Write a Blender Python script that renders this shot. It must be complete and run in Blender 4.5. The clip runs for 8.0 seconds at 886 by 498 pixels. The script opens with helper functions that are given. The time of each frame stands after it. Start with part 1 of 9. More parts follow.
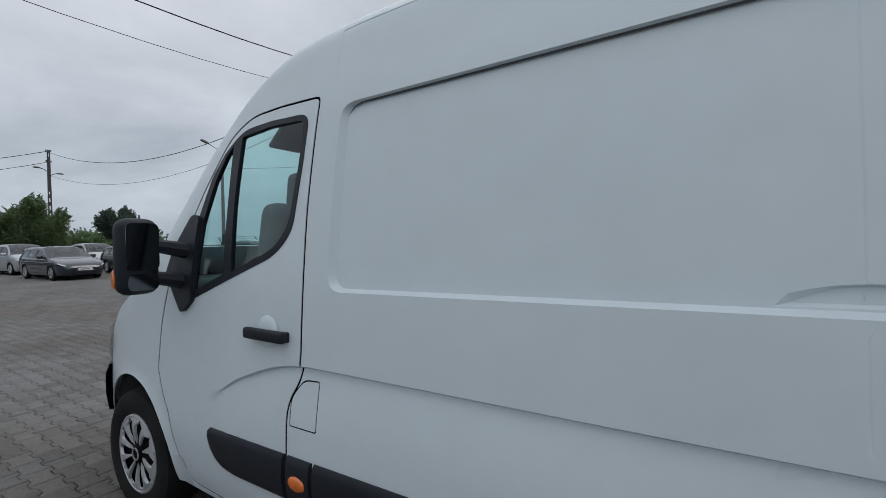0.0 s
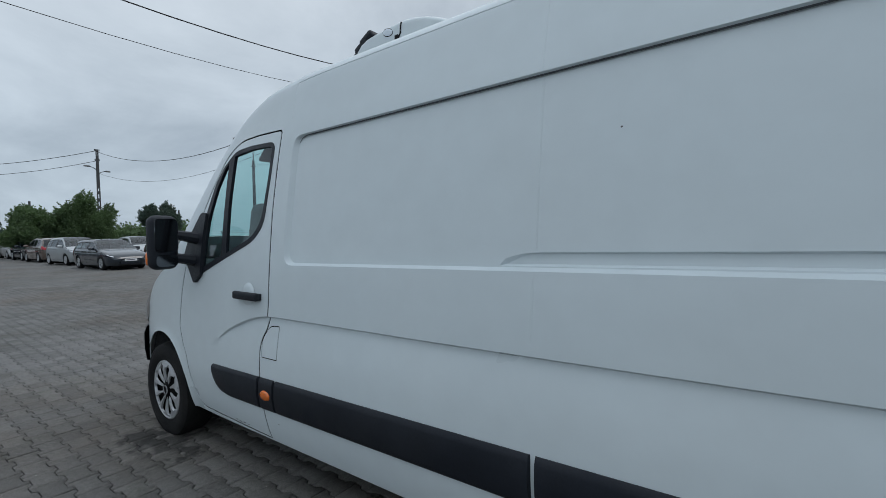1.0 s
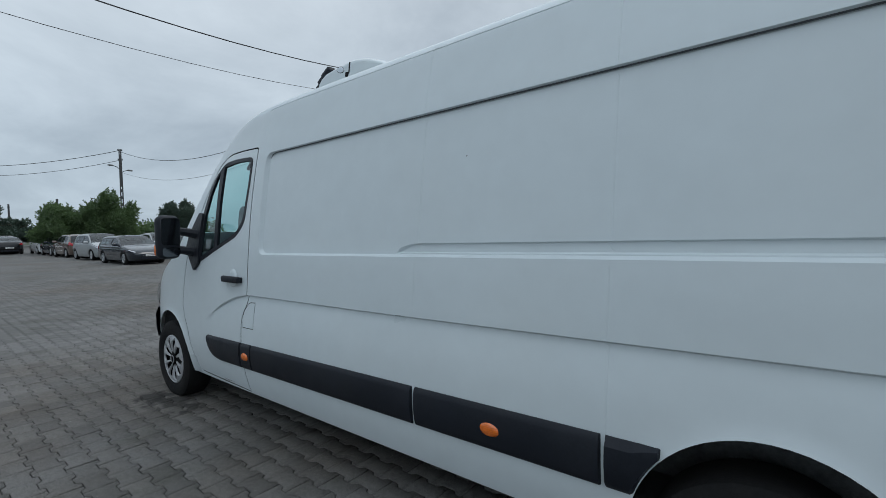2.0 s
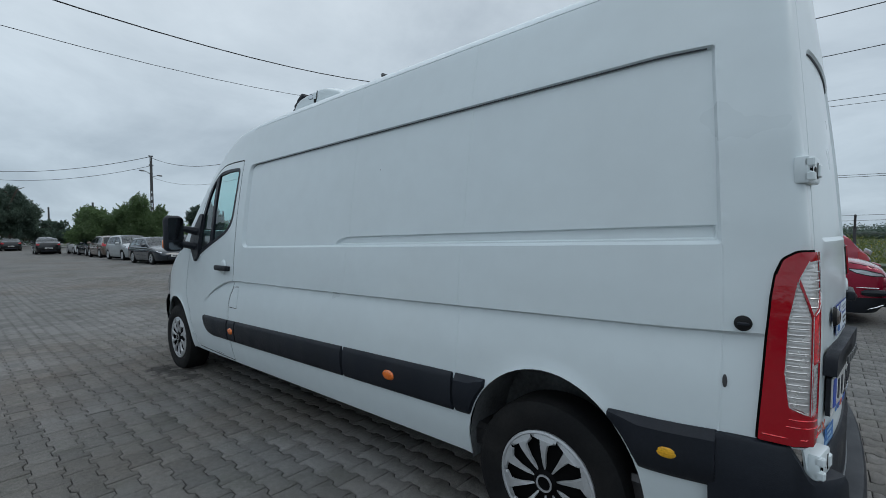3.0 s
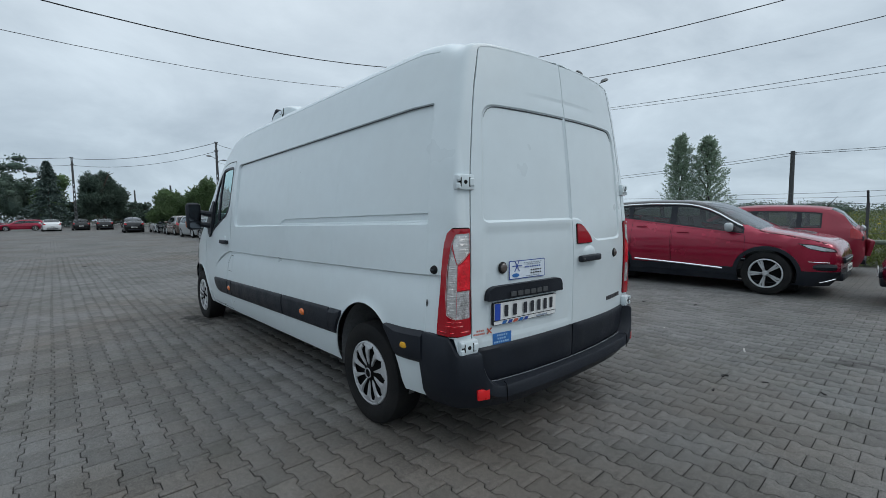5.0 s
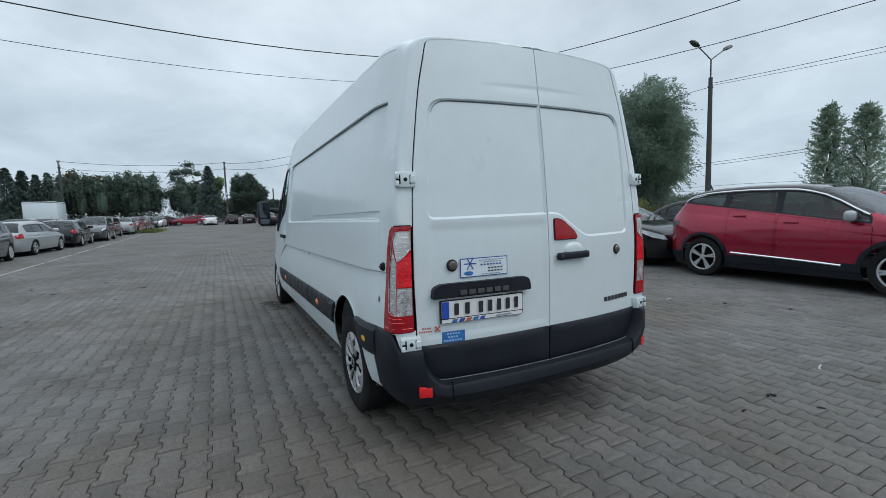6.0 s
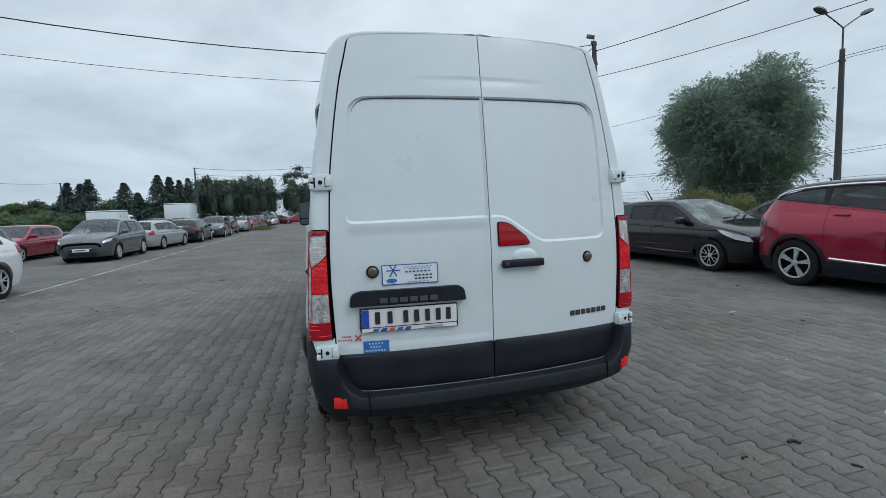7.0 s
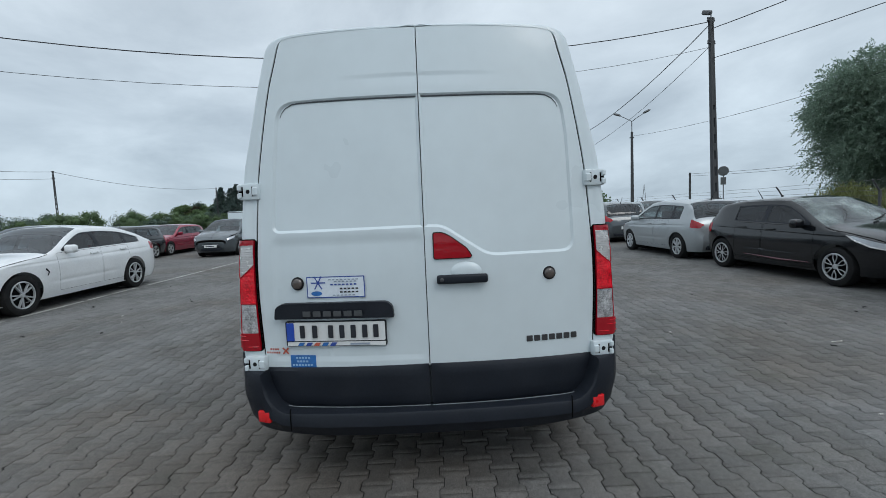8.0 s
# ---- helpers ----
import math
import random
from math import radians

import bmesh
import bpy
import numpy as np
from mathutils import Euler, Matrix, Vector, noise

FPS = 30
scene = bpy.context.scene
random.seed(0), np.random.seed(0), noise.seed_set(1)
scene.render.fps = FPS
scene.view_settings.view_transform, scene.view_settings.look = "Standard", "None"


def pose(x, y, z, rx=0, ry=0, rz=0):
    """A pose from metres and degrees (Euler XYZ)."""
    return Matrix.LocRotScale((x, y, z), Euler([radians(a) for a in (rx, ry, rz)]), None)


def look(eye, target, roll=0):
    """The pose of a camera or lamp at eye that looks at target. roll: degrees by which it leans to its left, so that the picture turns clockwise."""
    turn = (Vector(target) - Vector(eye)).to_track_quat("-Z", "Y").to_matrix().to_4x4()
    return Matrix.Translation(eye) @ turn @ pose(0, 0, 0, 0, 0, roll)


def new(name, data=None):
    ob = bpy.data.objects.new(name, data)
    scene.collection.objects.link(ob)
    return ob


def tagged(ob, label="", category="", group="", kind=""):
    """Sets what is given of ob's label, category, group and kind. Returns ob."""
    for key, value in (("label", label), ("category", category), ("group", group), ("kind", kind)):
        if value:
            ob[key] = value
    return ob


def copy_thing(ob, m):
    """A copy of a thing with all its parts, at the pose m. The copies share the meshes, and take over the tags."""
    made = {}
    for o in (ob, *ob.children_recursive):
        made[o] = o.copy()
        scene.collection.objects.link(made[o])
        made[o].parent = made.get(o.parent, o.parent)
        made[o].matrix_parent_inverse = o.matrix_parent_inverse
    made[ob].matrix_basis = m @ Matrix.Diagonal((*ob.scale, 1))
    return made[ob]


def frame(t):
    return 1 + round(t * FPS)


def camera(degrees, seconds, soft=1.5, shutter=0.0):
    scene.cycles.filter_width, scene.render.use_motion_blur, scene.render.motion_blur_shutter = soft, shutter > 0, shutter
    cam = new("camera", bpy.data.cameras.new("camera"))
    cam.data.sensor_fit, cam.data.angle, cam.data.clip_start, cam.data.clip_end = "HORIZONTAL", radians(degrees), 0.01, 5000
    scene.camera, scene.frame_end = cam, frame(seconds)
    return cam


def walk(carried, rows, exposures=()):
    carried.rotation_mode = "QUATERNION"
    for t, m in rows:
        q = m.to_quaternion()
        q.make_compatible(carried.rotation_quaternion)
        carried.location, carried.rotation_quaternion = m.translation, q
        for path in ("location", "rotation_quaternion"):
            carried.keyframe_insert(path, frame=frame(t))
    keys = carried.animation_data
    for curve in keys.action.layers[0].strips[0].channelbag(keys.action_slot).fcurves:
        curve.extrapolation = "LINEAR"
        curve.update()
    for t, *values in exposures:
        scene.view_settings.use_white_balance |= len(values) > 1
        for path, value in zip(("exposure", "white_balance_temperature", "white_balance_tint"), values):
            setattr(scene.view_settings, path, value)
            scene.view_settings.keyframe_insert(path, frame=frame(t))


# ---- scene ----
# ---------- camera ----------
cam = camera(90.6, 8.0, soft=0.3)
PATH = [
    (0, (3.587, -2.094, 1.481), (2.508, -0.410, 1.439), -0.8),
    (0.5, (4.033, -2.218, 1.438), (2.910, -0.565, 1.369), -1.0),
    (1, (4.451, -2.361, 1.456), (3.264, -0.753, 1.384), -0.9),
    (1.5, (4.822, -2.465, 1.44), (3.602, -0.881, 1.375), -0.8),
    (1.7, (4.981, -2.496, 1.457), (3.754, -0.919, 1.368), -1.0),
    (3, (6.06, -2.643, 1.387), (4.746, -1.137, 1.326), -0.4),
    (3.5, (6.515, -2.624, 1.414), (5.167, -1.148, 1.34), -0.5),
    (4, (6.909, -2.684, 1.414), (5.545, -1.224, 1.324), -0.5),
    (4.5, (7.33, -2.713, 1.405), (5.936, -1.283, 1.289), -0.6),
    (4.7, (7.489, -2.675, 1.41), (6.069, -1.273, 1.275), -0.6),
    (5.8, (8.131, -1.958, 1.412), (6.404, -0.966, 1.225), -1.8),
    (6, (8.207, -1.793, 1.424), (6.435, -0.884, 1.235), -1.9),
    (6.5, (8.288, -1.343, 1.425), (6.432, -0.621, 1.236), -2.1),
    (7, (8.392, -0.873, 1.418), (6.466, -0.364, 1.236), -2.3),
    (7.5, (8.388, -0.406, 1.418), (6.415, -0.128, 1.241), -2.4),
    (8, (8.294, 0.067, 1.429), (6.301, 0.089, 1.264), -2.5),
]
walk(cam, [(t, look(eye, target, roll)) for t, eye, target, roll in PATH], exposures=[(0.0, -0.12, 6850, 16), (0.5, -0.12, 6650, 13.5), (1.5, -0.12, 6500, 11), (3.5, -0.06, 6500, 10), (4.5, -0.03, 6500, 10), (6.0, 0.15, 6500, 10), (7.0, 0.15, 6500, 10), (8.0, 0.09, 6500, 10)])

# ---------- world and sun: an overcast summer day ----------
world = bpy.data.worlds.new("overcast_sky")
scene.world = world
world.use_nodes = True


def build_world():
    nt = world.node_tree
    nt.nodes.clear()
    N, Lk = nt.nodes.new, nt.links.new
    tc = N("ShaderNodeTexCoord")
    sep = N("ShaderNodeSeparateXYZ")
    Lk(tc.outputs["Generated"], sep.inputs[0])
    # cloud sheet seen in perspective: x/(z+k), y/(z+k)
    zmax = N("ShaderNodeMath"); zmax.operation = "MAXIMUM"; zmax.inputs[1].default_value = 0.0
    Lk(sep.outputs[2], zmax.inputs[0])
    zk = N("ShaderNodeMath"); zk.operation = "ADD"; zk.inputs[1].default_value = 0.34
    Lk(zmax.outputs[0], zk.inputs[0])
    comb = N("ShaderNodeCombineXYZ")
    for k in (0, 1):
        dv = N("ShaderNodeMath"); dv.operation = "DIVIDE"
        Lk(sep.outputs[k], dv.inputs[0]); Lk(zk.outputs[0], dv.inputs[1]); Lk(dv.outputs[0], comb.inputs[k])
    n1 = N("ShaderNodeTexNoise"); n1.inputs["Scale"].default_value = 1.5; n1.inputs["Detail"].default_value = 8; n1.inputs["Roughness"].default_value = 0.58
    n1.inputs["Distortion"].default_value = 0.35
    Lk(comb.outputs[0], n1.inputs["Vector"])
    ramp = N("ShaderNodeValToRGB")
    ramp.color_ramp.elements[0].position, ramp.color_ramp.elements[0].color = 0.30, (0.435, 0.522, 0.606, 1)
    ramp.color_ramp.elements[1].position, ramp.color_ramp.elements[1].color = 0.70, (0.705, 0.815, 0.910, 1)
    Lk(n1.outputs["Fac"], ramp.inputs[0])
    # overcast sky is brightest overhead
    grad = N("ShaderNodeMapRange"); grad.inputs["From Min"].default_value = 0.0; grad.inputs["From Max"].default_value = 0.55
    grad.inputs["To Min"].default_value = 0.88; grad.inputs["To Max"].default_value = 1.12
    Lk(zmax.outputs[0], grad.inputs["Value"])
    high = N("ShaderNodeMapRange"); high.inputs["From Min"].default_value = 0.5; high.inputs["From Max"].default_value = 0.95
    high.inputs["To Min"].default_value = 1.0; high.inputs["To Max"].default_value = 1.75
    Lk(zmax.outputs[0], high.inputs["Value"])
    both = N("ShaderNodeMath"); both.operation = "MULTIPLY"
    Lk(grad.outputs[0], both.inputs[0]); Lk(high.outputs[0], both.inputs[1])
    mul = N("ShaderNodeVectorMath"); mul.operation = "SCALE"
    Lk(ramp.outputs[0], mul.inputs[0]); Lk(both.outputs[0], mul.inputs["Scale"])
    tone = N("ShaderNodeMix"); tone.data_type = "RGBA"
    tone.inputs["A"].default_value, tone.inputs["B"].default_value = (0.955, 1.0, 1.025, 1), (1.035, 1.0, 0.975, 1)
    up = N("ShaderNodeMapRange"); up.inputs["From Max"].default_value = 0.55
    Lk(zmax.outputs[0], up.inputs["Value"]); Lk(up.outputs[0], tone.inputs["Factor"])
    toned = N("ShaderNodeVectorMath"); toned.operation = "MULTIPLY"
    Lk(mul.outputs[0], toned.inputs[0]); Lk(tone.outputs["Result"], toned.inputs[1])
    sky = N("ShaderNodeTexSky"); sky.sky_type = "NISHITA"; sky.sun_disc = False
    sky.sun_elevation, sky.sun_rotation = radians(46), radians(53)
    bg_sky = N("ShaderNodeBackground"); bg_sky.inputs[1].default_value = 0.05
    Lk(sky.outputs[0], bg_sky.inputs[0])
    bg_cloud = N("ShaderNodeBackground"); bg_cloud.inputs[1].default_value = 1.0
    Lk(toned.outputs[0], bg_cloud.inputs[0])
    mix = N("ShaderNodeMixShader"); mix.inputs[0].default_value = 0.92
    Lk(bg_sky.outputs[0], mix.inputs[1]); Lk(bg_cloud.outputs[0], mix.inputs[2])
    out = N("ShaderNodeOutputWorld")
    Lk(mix.outputs[0], out.inputs[0])


build_world()
sun = new("sun", bpy.data.lights.new("sun", "SUN"))
sun.data.energy, sun.data.angle, sun.data.color = 0.6, radians(25), (1.0, 0.985, 0.96)
sun.matrix_world = look((0, 0, 0), (-0.55, -0.42, -0.72))
# ---------- materials ----------
def surface(name, col, rough=0.5, metal=0.0, var=0.12, scale=6.0, fine=60.0, bump=0.0, bscale=80.0, coat=0.0, spec=0.5, rvar=0.1, island=0.0, per_object=0.0, tint=None, tint_amount=0.35):
    """A painted, plastic, stone or leaf surface: base colour varied at two scales, roughness varied, fine relief."""
    m = bpy.data.materials.new(name)
    m.use_nodes = True
    nt = m.node_tree
    N, Lk = nt.nodes.new, nt.links.new
    b = nt.nodes["Principled BSDF"]
    tc = N("ShaderNodeTexCoord")
    big = N("ShaderNodeTexNoise"); big.inputs["Scale"].default_value = scale; big.inputs["Detail"].default_value = 4
    small = N("ShaderNodeTexNoise"); small.inputs["Scale"].default_value = fine; small.inputs["Detail"].default_value = 3
    Lk(tc.outputs["Object"], big.inputs["Vector"]); Lk(tc.outputs["Object"], small.inputs["Vector"])
    add = N("ShaderNodeMath"); add.operation = "ADD"
    Lk(big.outputs["Fac"], add.inputs[0]); Lk(small.outputs["Fac"], add.inputs[1])
    rng = N("ShaderNodeMapRange")
    rng.inputs["From Min"].default_value, rng.inputs["From Max"].default_value = 0.6, 1.4
    rng.inputs["To Min"].default_value, rng.inputs["To Max"].default_value = 1 - var, 1 + var
    Lk(add.outputs[0], rng.inputs["Value"])
    value = rng.outputs[0]
    for amount, kind in ((island, "i"), (per_object, "o")):
        if amount:
            src = N("ShaderNodeNewGeometry").outputs["Random Per Island"] if kind == "i" else N("ShaderNodeObjectInfo").outputs["Random"]
            r2 = N("ShaderNodeMapRange"); r2.inputs["To Min"].default_value = 1 - amount; r2.inputs["To Max"].default_value = 1 + amount
            Lk(src, r2.inputs["Value"])
            mu = N("ShaderNodeMath"); mu.operation = "MULTIPLY"
            Lk(value, mu.inputs[0]); Lk(r2.outputs[0], mu.inputs[1])
            value = mu.outputs[0]
    base = N("ShaderNodeVectorMath"); base.operation = "SCALE"
    base.inputs[0].default_value = col[:3]
    colour = base.outputs[0]
    if tint:
        mixc = N("ShaderNodeMix"); mixc.data_type = "RGBA"
        mixc.inputs["A"].default_value, mixc.inputs["B"].default_value = (*col[:3], 1), (*tint, 1)
        tn = N("ShaderNodeTexNoise"); tn.inputs["Scale"].default_value = scale * 0.43; tn.inputs["Detail"].default_value = 5
        Lk(tc.outputs["Object"], tn.inputs["Vector"])
        tr = N("ShaderNodeMapRange"); tr.inputs["From Min"].default_value, tr.inputs["From Max"].default_value = 0.42, 0.68
        tr.inputs["To Max"].default_value = tint_amount
        Lk(tn.outputs["Fac"], tr.inputs["Value"]); Lk(tr.outputs[0], mixc.inputs["Factor"])
        Lk(mixc.outputs["Result"], base.inputs[0])
    Lk(value, base.inputs["Scale"])
    Lk(colour, b.inputs["Base Color"])
    rr = N("ShaderNodeMapRange"); rr.inputs["From Min"].default_value, rr.inputs["From Max"].default_value = 0.3, 0.7
    rr.inputs["To Min"].default_value, rr.inputs["To Max"].default_value = max(rough - rvar, 0.02), min(rough + rvar, 1)
    Lk(big.outputs["Fac"], rr.inputs["Value"]); Lk(rr.outputs[0], b.inputs["Roughness"])
    b.inputs["Metallic"].default_value = metal
    b.inputs["Coat Weight"].default_value = coat
    b.inputs["Coat Roughness"].default_value = 0.06
    b.inputs["Specular IOR Level"].default_value = spec
    if bump:
        bn = N("ShaderNodeTexNoise"); bn.inputs["Scale"].default_value = bscale; bn.inputs["Detail"].default_value = 4
        Lk(tc.outputs["Object"], bn.inputs["Vector"])
        bp = N("ShaderNodeBump"); bp.inputs["Strength"].default_value = min(bump, 1.0); bp.inputs["Distance"].default_value = 0.01
        Lk(bn.outputs["Fac"], bp.inputs["Height"]); Lk(bp.outputs[0], b.inputs["Normal"])
    return m


def glass(name, col, clear=0.6, rough=0.02):
    """Window glass: tinted see-through mixed with a glossy coat at grazing angles."""
    m = bpy.data.materials.new(name)
    m.use_nodes = True
    nt = m.node_tree
    nt.nodes.clear()
    N, Lk = nt.nodes.new, nt.links.new
    tr = N("ShaderNodeBsdfTransparent"); tr.inputs[0].default_value = (*[c * clear for c in col], 1)
    gl = N("ShaderNodeBsdfGlossy"); gl.inputs["Roughness"].default_value = rough; gl.inputs["Color"].default_value = (0.95, 0.97, 1, 1)
    lw = N("ShaderNodeLayerWeight"); lw.inputs["Blend"].default_value = 0.5
    pw = N("ShaderNodeMath"); pw.operation = "POWER"; pw.inputs[1].default_value = 4.5
    Lk(lw.outputs["Facing"], pw.inputs[0])
    fr = N("ShaderNodeMapRange"); fr.inputs["To Min"].default_value = 0.055; fr.inputs["To Max"].default_value = 0.80
    Lk(pw.outputs[0], fr.inputs["Value"])
    mx = N("ShaderNodeMixShader")
    Lk(fr.outputs[0], mx.inputs[0]); Lk(tr.outputs[0], mx.inputs[1]); Lk(gl.outputs[0], mx.inputs[2])
    out = N("ShaderNodeOutputMaterial"); Lk(mx.outputs[0], out.inputs[0])
    return m


def lamp_lens(name, col, rib=0.0, metal=0.0, rough=0.12, coat=0.8, relief=0.5, var=0.25):
    """Moulded lamp plastic: glossy, with prism ribs or facets as relief."""
    m = surface(name, col, rough=rough, metal=metal, var=var, scale=30, fine=140, coat=coat, rvar=0.05)
    nt = m.node_tree
    N, Lk = nt.nodes.new, nt.links.new
    tc = N("ShaderNodeTexCoord")
    w = N("ShaderNodeTexWave"); w.bands_direction = "Z"; w.inputs["Scale"].default_value = rib if rib else 6; w.inputs["Distortion"].default_value = 0.6
    v = N("ShaderNodeTexVoronoi"); v.inputs["Scale"].default_value = 70
    Lk(tc.outputs["Object"], w.inputs["Vector"]); Lk(tc.outputs["Object"], v.inputs["Vector"])
    a = N("ShaderNodeMath"); a.operation = "ADD"
    Lk(w.outputs["Fac"], a.inputs[0]); Lk(v.outputs["Distance"], a.inputs[1])
    bp = N("ShaderNodeBump"); bp.inputs["Strength"].default_value = relief if rib else 0.03; bp.inputs["Distance"].default_value = 0.012
    Lk(a.outputs[0], bp.inputs["Height"]); Lk(bp.outputs[0], nt.nodes["Principled BSDF"].inputs["Normal"])
    return m


M = {}
M["van_white"] = surface("van_white_paint", (0.632, 0.708, 0.738), rough=0.34, var=0.035, scale=1.6, fine=9, coat=0.35, rvar=0.07, tint=(0.60, 0.625, 0.61), tint_amount=0.2)
M["black_plastic"] = surface("black_plastic", (0.0105, 0.0135, 0.0200), rough=0.48, var=0.22, scale=7, fine=90, bump=0.12, bscale=420, spec=0.28, tint=(0.04, 0.043, 0.048), tint_amount=0.2)
M["rubber"] = surface("rubber", (0.010, 0.010, 0.011), rough=0.75, var=0.2, scale=20, spec=0.25)
M["gap_black"] = surface("joint_rubber", (0.004, 0.004, 0.004), rough=0.9, var=0.2, scale=20, spec=0.05)
M["tyre"] = surface("tyre_rubber", (0.009, 0.0095, 0.0105), rough=0.8, spec=0.2, var=0.3, scale=9, fine=70, bump=0.25, bscale=160, tint=(0.04, 0.038, 0.035), tint_amount=0.35)
# grey for the pressings' drawn-in shade lines and for the rear door joint
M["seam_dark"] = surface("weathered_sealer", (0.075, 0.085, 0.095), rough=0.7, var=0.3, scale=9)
M["seam"] = surface("joint_sealer", (0.60, 0.62, 0.61), rough=0.6, var=0.1)
M["black_gloss"] = surface("black_gloss", (0.008, 0.008, 0.010), rough=0.12, var=0.1, coat=0.5)
M["alloy"] = surface("silver_wheel_paint", (0.50, 0.52, 0.54), rough=0.36, metal=0.35, var=0.12, scale=14, tint=(0.2, 0.19, 0.17), tint_amount=0.3)
M["alloy_dark"] = surface("dark_wheel_paint", (0.004, 0.004, 0.0045), rough=0.6, spec=0.06, var=0.2, scale=14)
M["chrome"] = surface("chrome", (0.75, 0.76, 0.78), rough=0.14, metal=1.0, var=0.05)
M["dark_metal"] = surface("dark_metal", (0.10, 0.10, 0.105), rough=0.45, metal=0.8, var=0.2)
M["red_lens"] = lamp_lens("red_lens", (0.34, 0.002, 0.010), rib=0, rough=0.10, coat=0.40, var=0.05)
M["red_prism"] = lamp_lens("red_prism_lens", (0.72, 0.005, 0.018), rib=3, rough=0.2, coat=0.8, relief=0.20, var=0.55)
M["reflector_red"] = lamp_lens("reflector_red", (0.70, 0.010, 0.014), rib=60, rough=0.3, coat=0.5, relief=0.1, var=0.15)
M["liner"] = surface("dusty_wheel_liner", (0.17, 0.18, 0.185), rough=0.9, var=0.35, scale=6, fine=60, bump=0.3, bscale=90, spec=0.2, tint=(0.06, 0.06, 0.06), tint_amount=0.6)
# pale grey that paints the highlight on the rear bumper's inner edge
M["worn_edge"] = surface("worn_plastic_edge", (0.16, 0.175, 0.19), rough=0.6, var=0.4, scale=9, fine=60)
M["cab_seat"] = surface("grey_seat_cover", (0.20, 0.215, 0.22), rough=0.9, var=0.2, scale=14, bump=0.2, bscale=200)
M["clear_lens"] = lamp_lens("clear_lens", (0.60, 0.59, 0.58), rib=26, metal=0.5, rough=0.25, coat=0.4, relief=0.06, var=0.12)
M["pebble_lens"] = lamp_lens("pebble_lens", (0.56, 0.56, 0.57), rib=26, metal=0.5, rough=0.2, coat=0.5, relief=0.12, var=0.8)
M["badge_grey"] = surface("badge_grey", (0.09, 0.095, 0.10), rough=0.45, metal=0.3, var=0.1)
M["amber_lens"] = lamp_lens("amber_lens", (0.75, 0.16, 0.015), rib=40, relief=0.12)
M["yellow_lens"] = lamp_lens("yellow_lens", (0.78, 0.40, 0.02), rib=40, relief=0.12)
M["smoke_lens"] = lamp_lens("smoked_lens", (0.085, 0.068, 0.060), rib=0, coat=0.5)
M["headlamp"] = lamp_lens("headlamp_lens", (0.55, 0.57, 0.60), rib=0, metal=0.5, rough=0.12, var=0.12)
M["cab_glass"] = glass("cab_glass", (0.74, 0.94, 0.93), clear=0.90)
M["tint_glass"] = glass("tinted_glass", (0.62, 0.74, 0.75), clear=0.62)
M["dark_glass"] = glass("dark_glass", (0.42, 0.50, 0.55), clear=0.34)
M["crazed_glass"] = glass("crazed_glass", (0.58, 0.76, 0.72), clear=0.55)


def craze(material):
    """Broken safety glass: pale webs of cracks gathered in patches."""
    nt = material.node_tree
    N, Lk = nt.nodes.new, nt.links.new
    out = [n for n in nt.nodes if n.type == "OUTPUT_MATERIAL"][0]
    base = out.inputs["Surface"].links[0].from_socket
    where = N("ShaderNodeTexCoord").outputs["Object"]
    web = N("ShaderNodeTexVoronoi"); web.feature = "DISTANCE_TO_EDGE"; web.inputs["Scale"].default_value = 75
    Lk(where, web.inputs["Vector"])
    line = N("ShaderNodeMapRange"); line.inputs["From Max"].default_value = 0.13
    line.inputs["To Min"].default_value, line.inputs["To Max"].default_value = 0.62, 0.22
    Lk(web.outputs["Distance"], line.inputs["Value"])
    cloud = N("ShaderNodeTexNoise"); cloud.inputs["Scale"].default_value, cloud.inputs["Detail"].default_value = 2.6, 4
    Lk(where, cloud.inputs["Vector"])
    patch = N("ShaderNodeMapRange"); patch.inputs["From Min"].default_value, patch.inputs["From Max"].default_value = 0.40, 0.70
    Lk(cloud.outputs["Fac"], patch.inputs["Value"])
    mul = N("ShaderNodeMath"); mul.operation = "MULTIPLY"
    Lk(line.outputs[0], mul.inputs[0]); Lk(patch.outputs[0], mul.inputs[1])
    pale = N("ShaderNodeBsdfDiffuse"); pale.inputs["Color"].default_value = (0.52, 0.62, 0.60, 1)
    mix = N("ShaderNodeMixShader")
    Lk(mul.outputs[0], mix.inputs[0]); Lk(base, mix.inputs[1]); Lk(pale.outputs[0], mix.inputs[2])
    Lk(mix.outputs[0], out.inputs["Surface"])


craze(M["crazed_glass"])
M["mirror_glass"] = surface("mirror_glass", (0.13, 0.14, 0.155), rough=0.10, metal=1.0, var=0.03, rvar=0.01)
M["seat_cloth"] = surface("seat_cloth", (0.06, 0.065, 0.07), rough=0.9, var=0.2, scale=20, bump=0.2, bscale=300)
M["cab_grey"] = surface("cab_trim", (0.10, 0.105, 0.11), rough=0.7, var=0.12)
M["plate_white"] = surface("plate_white", (0.74, 0.75, 0.74), rough=0.4, var=0.05, scale=20)
M["plate_blue"] = surface("plate_blue", (0.02, 0.07, 0.40), rough=0.4, var=0.1)
M["sticker_white"] = surface("sticker_white", (0.68, 0.74, 0.80), rough=0.45, var=0.06, scale=30)
M["sticker_blue"] = surface("sticker_blue", (0.03, 0.15, 0.42), rough=0.4, var=0.25, scale=25)
M["sticker_light"] = surface("sticker_light_blue", (0.30, 0.48, 0.68), rough=0.4, var=0.1)
M["ink"] = surface("ink", (0.02, 0.022, 0.03), rough=0.5, var=0.1)
M["ink_blue"] = surface("ink_blue", (0.03, 0.07, 0.30), rough=0.5, var=0.1)
